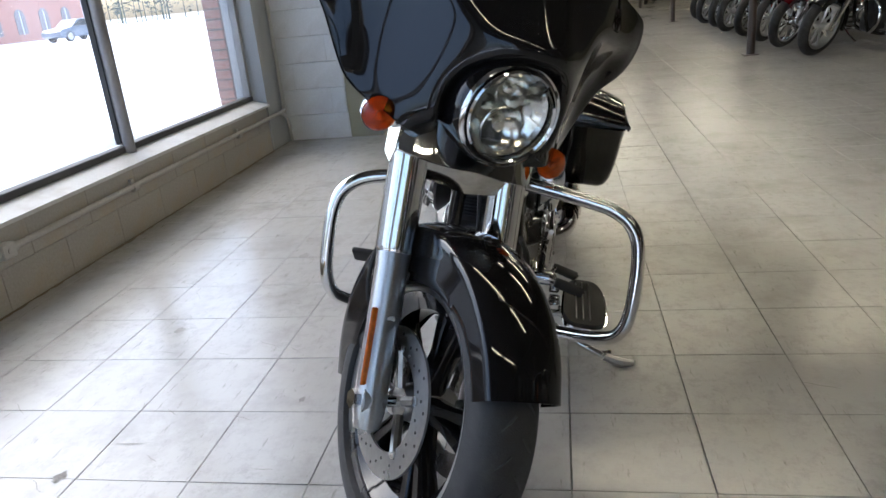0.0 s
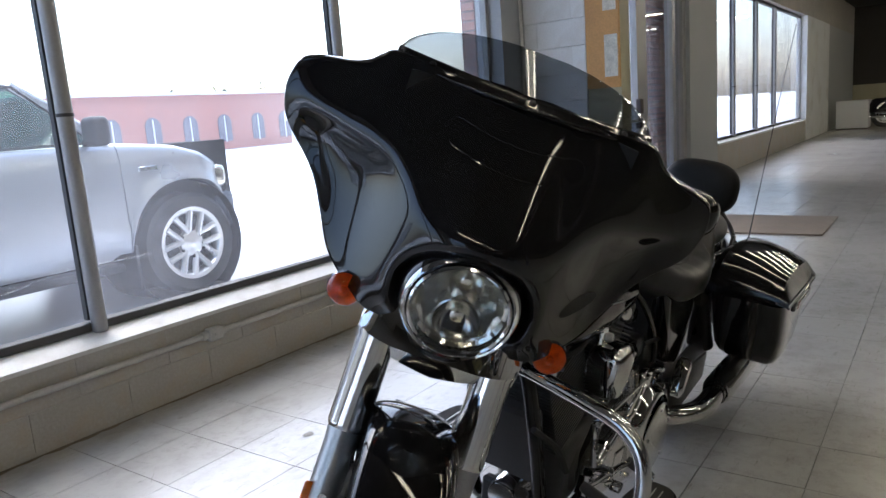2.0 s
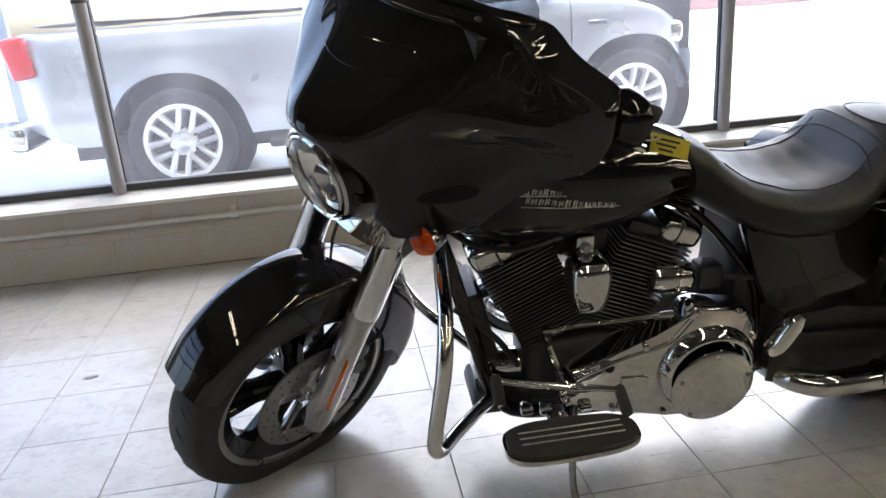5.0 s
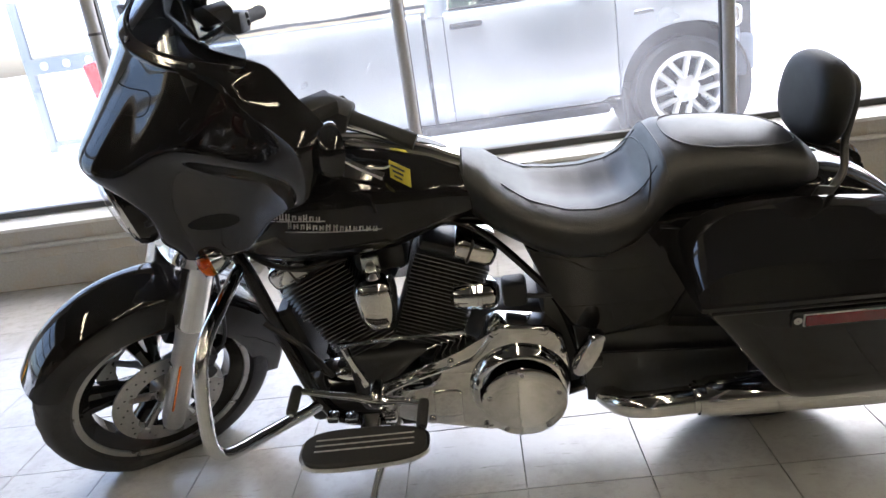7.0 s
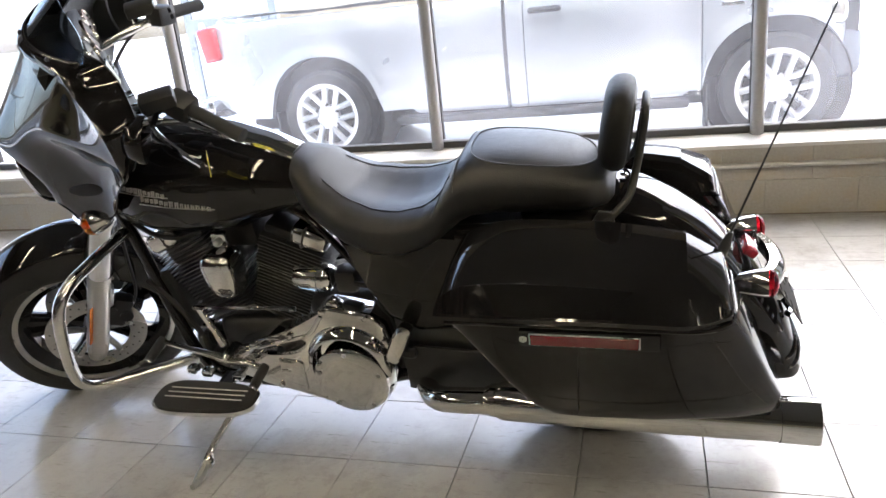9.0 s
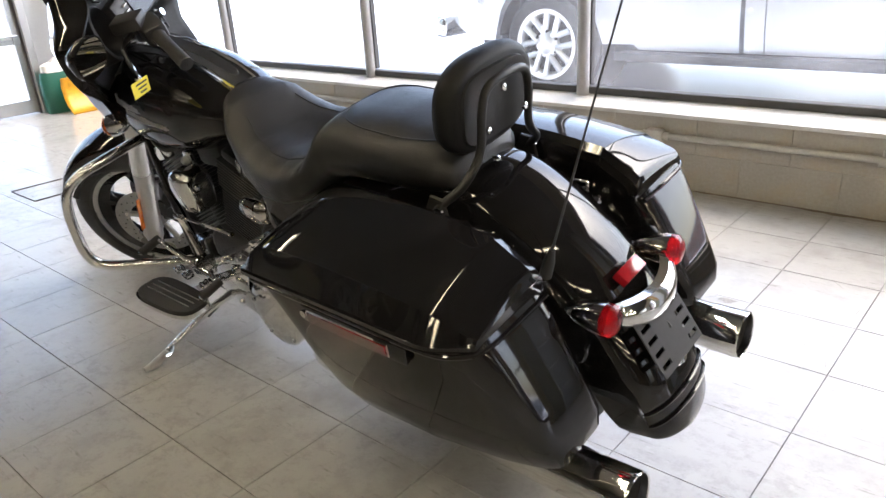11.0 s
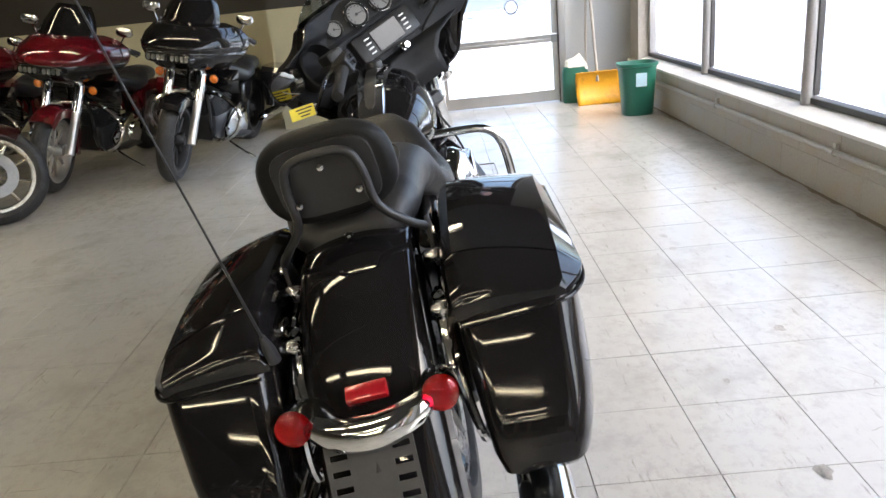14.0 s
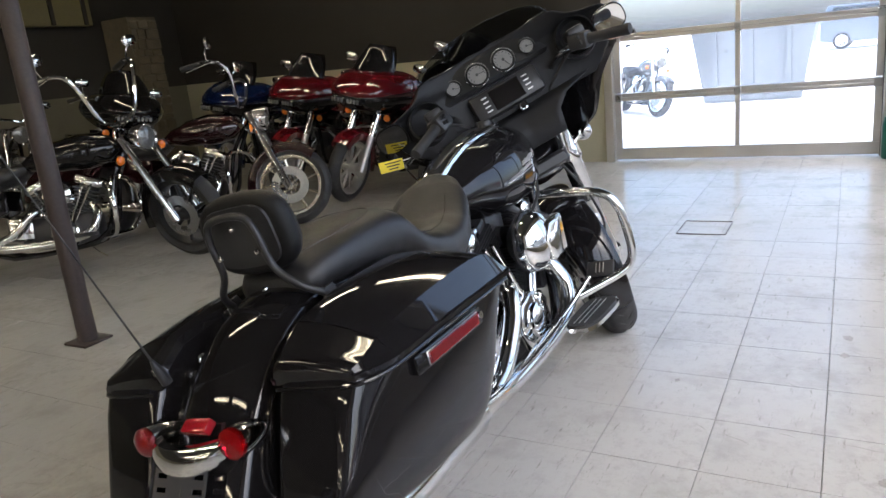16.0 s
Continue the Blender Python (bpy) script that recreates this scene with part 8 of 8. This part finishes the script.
for x in (FW, RW):
    part("wheel_well", add_lathe(B(), [(0, ARCH), (0.5, ARCH), (0.5, 0.001)], (x, TY0 + 0.06, GZ + WR), (0, 1, 0), 28), HUBDARK, truck)
    part("mud_flap", add_box(B(), (x - 0.49, TY0 + 0.16, 0.18), (0.03, 0.26, 0.36), bevel=0.008), CAR_TRIM, truck)
    for y, s in ((TY0 + 0.14, -1), (TY1 - 0.14, 1)):
        car_wheel(truck, Vector((x, y, GZ + WR)), WR, 0.26, s)
part("underbody", add_box(B(), (-0.2, TYM, 0.28), (4.8, 1.4, 0.2)), HUBDARK, truck)
bm = B()
add_loft(bm, [[(x, y, 1.17 + h * (0.6 + 0.5 * noise.noise((x * 2, y * 2, 3)))) for y in np.linspace(TY0 + 0.1, TY1 - 0.1, 9)] for x, h in [(xx, 0.07) for xx in np.linspace(-2.7, 0.0, 16)]], closed=False, caps=False)
part("bed_snow", bm, SNOW, truck, "snow in the bed")

# wet asphalt laid bare under and behind the pickup, with a ragged edge of snow
bm = B()
rows = []
for i in range(70):
    x = -6 + 0.16 * i
    lo = 3.75 + 0.5 * noise.noise((x * 0.9, 1.0, 0)) + 0.2 * noise.noise((x * 3.1, 4.0, 0))
    hi = 6.7 + 0.6 * noise.noise((x * 0.7, 9.0, 0))
    rows.append([(x, lo + (hi - lo) * v, ground_z(x, lo + (hi - lo) * v) + 0.006 + (0.0 if 0 < v < 1 else -0.01)) for v in np.linspace(0, 1, 9)])
add_loft(bm, rows, closed=False, caps=False)
tagged(part("wet_track", bm, WET), "dark wet asphalt track under the pickup truck", "track", kind="structure")


def small_car(m, paint, label, tall=False):
    k = thing("car", m, label, "car", "cars in the lot")
    h = 0.25 if tall else 0.0
    out = [(-2.15, 0.35), (-1.85, 0.28), (1.95, 0.28), (2.2, 0.38), (2.22, 0.65), (2.0, 0.82 + h * 0.5), (1.0, 0.95 + h), (-1.6, 0.98 + h), (-2.15, 0.9 + h)]
    part("body", add_prism(B(), out, 1, -0.85, 0.85, bevel=0.06, seg=2), paint, k)
    top = [(1.05, 0.95 + h), (0.35, 1.4 + h), (-1.0, 1.43 + h), (-1.75, 1.0 + h)] if not tall else [(1.0, 0.95 + h), (0.55, 1.45 + h), (-1.9, 1.48 + h), (-2.1, 0.95 + h)]
    part("cabin", add_prism(B(), top, 1, -0.72, 0.72, bevel=0.05, seg=2), paint, k)
    for s in (-1, 1):
        w = [(x * 0.86 - 0.05, 0.95 + h + (z - 0.95 - h) * 0.82 + 0.02) for x, z in top]
        bm = B()
        bm.faces.new(ring(bm, [(x, s * 0.725, z) for x, z in w]))
        part("side_window", bm, CAR_GLASS, k, smooth=False)
        for x in (-1.35, 1.4):
            car_wheel(k, Vector((x, s * 0.76, 0.33)), 0.33, 0.2, s)
        part("headlight", add_box(B(), (2.15, s * 0.6, 0.66), (0.12, 0.3, 0.12), bevel=0.03), DIAL, k)
        part("tail_light", add_box(B(), (-2.12, s * 0.65, 0.8 + h), (0.1, 0.25, 0.14), bevel=0.03), RED_REFLECTOR, k)
    return k


small_car(pose(37, 34, -0.12, 0, 0, 10), CAR_RED, "red car far across the snow")
small_car(pose(46, 33, -0.12, 0, 0, 170), CAR_BLUE, "slate blue car far across the snow")
small_car(pose(-33.0, 2.2, -0.12, 0, 0, 86), CAR_BLUE, "slate blue estate car beyond the lift door", True)
small_car(pose(15.5, 6.0, -0.12, 0, 0, 175), CAR_GREY, "dark grey car outside the far window", True)
small_car(pose(21.0, 7.0, -0.12, 0, 0, 175), CAR_BLUE, "slate blue car outside the far window")

# brick building across the lot, with gable porch and arched windows
BRICK_FAR = material("far_brick", (0.42, 0.22, 0.18), 0.85, var=0.15, scale=2, fine=20)
ROOF_SNOW = material("snowy_roof", (0.7, 0.72, 0.75), 0.7, var=0.08, scale=0.6)
DARK_GLASS = material("dark_window_glass", (0.22, 0.21, 0.23), 0.2, var=0.2)
bld = thing("brick_building", Matrix.Identity(4), "low red brick building with a gabled porch across the lot", "building")
BY = 44.0
part("wall", add_box(B(), (43, BY + 6, 1.95), (46, 12, 4.1)), BRICK_FAR, bld, smooth=False)
part("roof", add_box(B(), (43, BY + 6, 4.05), (46.6, 12.6, 0.22), bevel=0.03), ROOF_SNOW, bld)
part("porch_wall", add_prism(B(), [(42.0, -0.12), (49.0, -0.12), (49.0, 3.3), (45.5, 4.9), (42.0, 3.3)], 1, BY - 1.2, BY - 0.01), BRICK_FAR, bld, smooth=False)
for s in (-1, 1):
    bm = B()
    add_loft(bm, [[(45.5, y, 5.2), (45.5, y, 4.95), (45.5 + s * 4.2, y, 3.05), (45.5 + s * 4.2, y, 3.25)] for y in (BY - 1.7, BY)])
    part("porch_roof", bm, ROOF_SNOW, bld, smooth=False)
for x in (22, 25, 28, 31, 34, 37.2, 40, 52, 55, 58, 61):
    out = [(x - 0.6, 0.5), (x + 0.6, 0.5), (x + 0.6, 1.9)] + [(x + 0.6 * math.cos(a), 1.9 + 0.6 * math.sin(a)) for a in np.linspace(0.3, math.pi - 0.3, 6)] + [(x - 0.6, 1.9)]
    w = part("window", add_prism(B(), out, 1, BY - 0.06, BY - 0.01), DARK_GLASS, bld, smooth=False)
    part("frame", add_box(B(), (x, BY - 0.08, 1.4), (0.08, 0.04, 1.9)), PAINT_WHITE, w)
for x in (44.0, 45.5, 47.0):
    part("porch_window", add_box(B(), (x, BY - 1.23, 1.3), (1.1, 0.05, 2.4)), DARK_GLASS, bld, smooth=False)
bm = B()
add_lathe(bm, [(0, 1.5), (0.05, 1.5), (0.05, 0.001)], (45.5, BY - 1.21, 2.6), (0, -1, 0), 24)
part("porch_arch", bm, DARK_GLASS, bld)
for x, y, h in ((30.5, 33.0, 2.0), (58, 40, 3.5)):
    sg = thing("lot_sign", Matrix.Translation((x, y, -0.12)), "white sign post standing in the snow", "sign")
    part("post", add_box(B(), (0, 0, h / 2), (0.25, 0.25, h)), PAINT_WHITE, sg)
    part("panel", add_box(B(), (0, -0.02, h), (1.3, 0.2, 0.6), bevel=0.02), PAINT_WHITE, sg)

# white board in a steel frame, standing in the snow behind the pickup
bd = thing("board_trailer", Matrix.Translation((-5.75, 9.8, -0.12)), "white board trailer with a dark steel frame in the snow", "trailer")
for x in (-0.82, 0.8):
    part("post", add_box(B(), (x, 0, 1.15), (0.14, 0.12, 2.3), bevel=0.01), CAR_GREY, bd)
beam = part("beam", add_box(B(), (-0.01, -0.05, 1.33), (1.48, 0.06, 0.24), bevel=0.01), CAR_GREY, bd, "dark beam with four white discs")
for x in (-0.55, -0.19, 0.17, 0.53):
    part("disc", add_lathe(B(), [(0, 0.062), (0.012, 0.058), (0.014, 0.001)], (x, -0.08, 1.33), (0, -1, 0), 20), PAINT_WHITE, beam)
part("board", add_box(B(), (-0.01, 0, 0.68), (1.46, 0.05, 1.02), bevel=0.01), PAINT_WHITE, bd, "white lower board")
part("board", add_box(B(), (-0.01, 0, 1.87), (1.46, 0.05, 0.8), bevel=0.01), PAINT_WHITE, bd, "white upper board")
part("rail", add_box(B(), (-0.01, 0, 0.12), (1.5, 0.1, 0.08), bevel=0.01), CAR_GREY, bd)
part("tongue", add_tube(B(), [(0.2, -0.05, 0.14), (0.55, -0.7, 0.1), (0.8, -1.15, 0.06)], 0.035, seg=8, smooth=1), CAR_GREY, bd)
part("tongue", add_tube(B(), [(0.62, -0.05, 0.14), (0.6, -0.5, 0.12)], 0.03, seg=8, smooth=1), CAR_GREY, bd)

# far wood edge
LEAF = material("pine_green", (0.05, 0.07, 0.05), 0.9, var=0.4)
rng = random.Random(9)
bm = B()
for i in range(120):
    x, y = rng.uniform(60, 160), rng.uniform(75, 110)
    h = rng.uniform(4, 9)
    add_cyl(bm, (x, y, -0.2), (x, y, h * 0.8), 0.14, 0.04, seg=5)
    for q in range(26):
        f = rng.uniform(0.25, 1)
        r = (1 - f) * h * 0.3 + 0.25
        a = rng.uniform(0, 6.28)
        c = Vector((x + r * math.cos(a), y + r * math.sin(a), h * f))
        s = rng.uniform(0.3, 0.8)
        bm.faces.new(ring(bm, [c + Vector((rng.uniform(-s, s), rng.uniform(-s, s), rng.uniform(-s, s) * 0.6)) for _ in range(3)]))
tagged(part("far_trees", bm, LEAF, smooth=False), "dark evergreen trees at the edge of the lot", "trees", kind="stuff")

# outside the lift door: dark skip, a motorcycle in the snow
skip = thing("waste_skip", pose(-12.8, -0.4, -0.12), "dark steel waste skip in the snow", "skip")
rings = [[(x, y, z) for x, y in ((-0.9 * k, -1.0 * k), (0.9 * k, -1.0 * k), (0.9 * k, 1.0 * k), (-0.9 * k, 1.0 * k))] for z, k in ((0, 0.8), (1.25, 1.0), (1.3, 1.03), (1.35, 1.03))]
bm = B()
add_loft(bm, rings)
part("tub", bm, CAR_GREY, skip, smooth=False)
for y in (-0.6, 0, 0.6):
    part("rib", add_box(B(), (0.87, y, 0.65), (0.06, 0.08, 1.2), Matrix.Rotation(radians(8), 3, "Y")), CAR_GREY, skip)
parked_bike(pose(-10.7, -2.05, -0.12, 0, 0, 215), GREY_PAINT, "naked", "grey motorcycle standing outside in the snow", 10, CHROME, bars=0.05, bags=True)


# ---- floor tiles: 12 inch squares, joints open by a millimetre or two ----
PITCH, TX, TY = 0.3025, 0.2435, 0.781


def tile_bm(bm, x, y, z, w=PITCH - 0.0004):
    h, e = w / 2, 0.0006
    top = ring(bm, [(x - h + e, y - h + e, z), (x + h - e, y - h + e, z), (x + h - e, y + h - e, z), (x - h + e, y + h - e, z)])
    low = ring(bm, [(x - h, y - h, z - 0.004), (x + h, y - h, z - 0.004), (x + h, y + h, z - 0.004), (x - h, y + h, z - 0.004)])
    bridge(bm, top, low)
    bm.faces.new(top)


me = bpy.data.meshes.new("tile")
tb = B()
tile_bm(tb, 0, 0, 0)
tb.to_mesh(me)
tb.free()
me.materials.append(TILE)
verts, faces = [], []
rng = random.Random(5)
for i in range(-21, 86):
    for j in range(-28, 5):
        x, y = TX + (i + 0.5) * PITCH, TY + (j + 0.5) * PITCH
        if not ((WEST - 0.1 if y > BAY_Y else BAY) < x < EAST and SOUTH < y < NORTH + 0.1):
            continue
        if -1.5 < x < 2.6 and -0.75 < y < NORTH + 0.1:
            ob = lay("tile", me, floor, pose(x, y, rng.uniform(-0.0005, 0.0004), rng.uniform(-0.06, 0.06), rng.uniform(-0.06, 0.06), 0) @ Matrix.Diagonal((0.997 - abs(rng.gauss(0, 0.0035)), 0.997 - abs(rng.gauss(0, 0.0035)), 1, 1)))
        else:
            h, e, k, z = PITCH / 2 - 0.0002 - abs(rng.gauss(0, 0.0005)), 0.0006, len(verts), rng.uniform(-0.0005, 0.0004)
            verts += [(x - h + e, y - h + e, z), (x + h - e, y - h + e, z), (x + h - e, y + h - e, z), (x - h + e, y + h - e, z), (x - h, y - h, -0.004), (x + h, y - h, -0.004), (x + h, y + h, -0.004), (x - h, y + h, -0.004)]
            faces += [(k, k + 1, k + 2, k + 3), (k, k + 4, k + 5, k + 1), (k + 1, k + 5, k + 6, k + 2), (k + 2, k + 6, k + 7, k + 3), (k + 3, k + 7, k + 4, k)]
me = bpy.data.meshes.new("tiles")
me.from_pydata(verts, [], faces)
me.materials.append(TILE)
rest = new("tiles", me)
rest.parent = floor
rest["kind"] = "stuff"

# ---- blocks of the walls ----
full = block_mesh(0.406, 0.1736)
for r in range(2):
    for i in range(22):
        x = -4.94 + 0.4064 * i + (0.0 if r else 0.2032)
        if x + 0.2 < 3.22:
            lay("block", full, wall_north, Matrix.Translation((x, 2.078, 0.084 + r * 0.174)))
pale = bpy.data.meshes.new("block")
pb = add_box(B(), (0, 0, 0), (0.03, 0.403, 0.1985), bevel=0.004)
pb.to_mesh(pale)
pb.free()
pale.materials.append(PAINT_WHITE)
half = bpy.data.meshes.new("block")
pb = add_box(B(), (0, 0, 0), (0.03, 0.112, 0.1985), bevel=0.004)
pb.to_mesh(half)
pb.free()
half.materials.append(PAINT_WHITE)
for r in range(18):
    if r % 2:
        lay("block", pale, wall_stub, Matrix.Translation((3.58, 1.848, 0.1 + r * 0.2)))
        lay("block", half, wall_stub, Matrix.Translation((3.58, 1.594, 0.1 + r * 0.2)))
    else:
        lay("block", pale, wall_stub, Matrix.Translation((3.58, 1.735, 0.1 + r * 0.2)))
        lay("block", half, wall_stub, Matrix.Translation((3.58, 1.991, 0.1 + r * 0.2)))

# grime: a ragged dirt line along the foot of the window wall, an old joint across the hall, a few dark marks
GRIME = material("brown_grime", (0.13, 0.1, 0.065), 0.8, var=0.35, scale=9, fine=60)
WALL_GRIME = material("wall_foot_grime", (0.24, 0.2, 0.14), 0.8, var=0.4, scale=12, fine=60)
SMUDGE = material("dark_smudge", (0.2, 0.19, 0.175), 0.6, var=0.4, scale=30, fine=200)
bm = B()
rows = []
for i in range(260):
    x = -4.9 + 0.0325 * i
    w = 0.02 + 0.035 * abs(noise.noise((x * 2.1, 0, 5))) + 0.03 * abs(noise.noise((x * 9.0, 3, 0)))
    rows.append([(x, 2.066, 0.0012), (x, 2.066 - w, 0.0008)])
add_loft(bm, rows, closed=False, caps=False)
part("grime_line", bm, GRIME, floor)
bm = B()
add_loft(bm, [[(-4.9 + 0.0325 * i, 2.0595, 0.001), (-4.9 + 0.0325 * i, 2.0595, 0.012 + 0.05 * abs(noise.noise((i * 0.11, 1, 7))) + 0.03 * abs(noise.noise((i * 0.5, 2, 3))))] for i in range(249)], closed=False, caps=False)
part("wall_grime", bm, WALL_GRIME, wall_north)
bm = B()
add_loft(bm, [[(7.0 + 0.09 * (k / 20) + 0.008 * noise.noise((k * 0.7, 0, 1)), -0.2 - 0.09 * k, 0.0012), (7.024 + 0.09 * (k / 20) + 0.008 * noise.noise((k * 0.7, 0, 1)), -0.2 - 0.09 * k, 0.0012)] for k in range(21)], closed=False, caps=False)
part("old_joint", bm, GRIME, floor)
rng = random.Random(12)
for x, y, r in ((0.87, 1.01, 0.028), (1.08, 1.06, 0.024), (1.13, 0.69, 0.014), (0.02, 1.85, 0.014), (-0.66, 1.13, 0.02), (0.15, 1.23, 0.02), (-0.83, 1.14, 0.025), (0.44, 0.95, 0.012), (-1.5, 0.9, 0.02), (0.6, 1.45, 0.012), (-0.3, 0.62, 0.013), (-2.0, 1.3, 0.022)):
    bm = B()
    bm.faces.new(ring(bm, [(x + r * rng.uniform(0.5, 1.1) * 1.5 * math.cos(a), y + r * rng.uniform(0.4, 1.0) * math.sin(a), 0.0012) for a in np.linspace(0, 2 * math.pi, 14)[:-1]]))
    part("floor_mark", bm, SMUDGE, floor, smooth=False)
for i in range(90):
    x, y, a, l = rng.uniform(-2.6, 2.2), rng.uniform(0.55, 1.75), rng.gauss(1.2, 0.6), rng.uniform(0.03, 0.13)
    if 30 < i < 46:
        x, y = rng.uniform(-1.2, 2.2), rng.uniform(-1.6, -0.5)
    bm = B()
    d, q = Vector((math.cos(a), math.sin(a), 0)), Vector((-math.sin(a), math.cos(a), 0))
    o = Vector((x, y, 0.0011))
    add_loft(bm, [[o + d * l * (u - 0.5) + q * (0.012 * noise.noise((u * 2, i, 0)) + w * 0.0016 * (1 - abs(2 * u - 1) ** 2)) for w in (-1, 1)] for u in np.linspace(0, 1, 7)], closed=False, caps=False)
    part("scratch", bm, SMUDGE, floor, smooth=False)
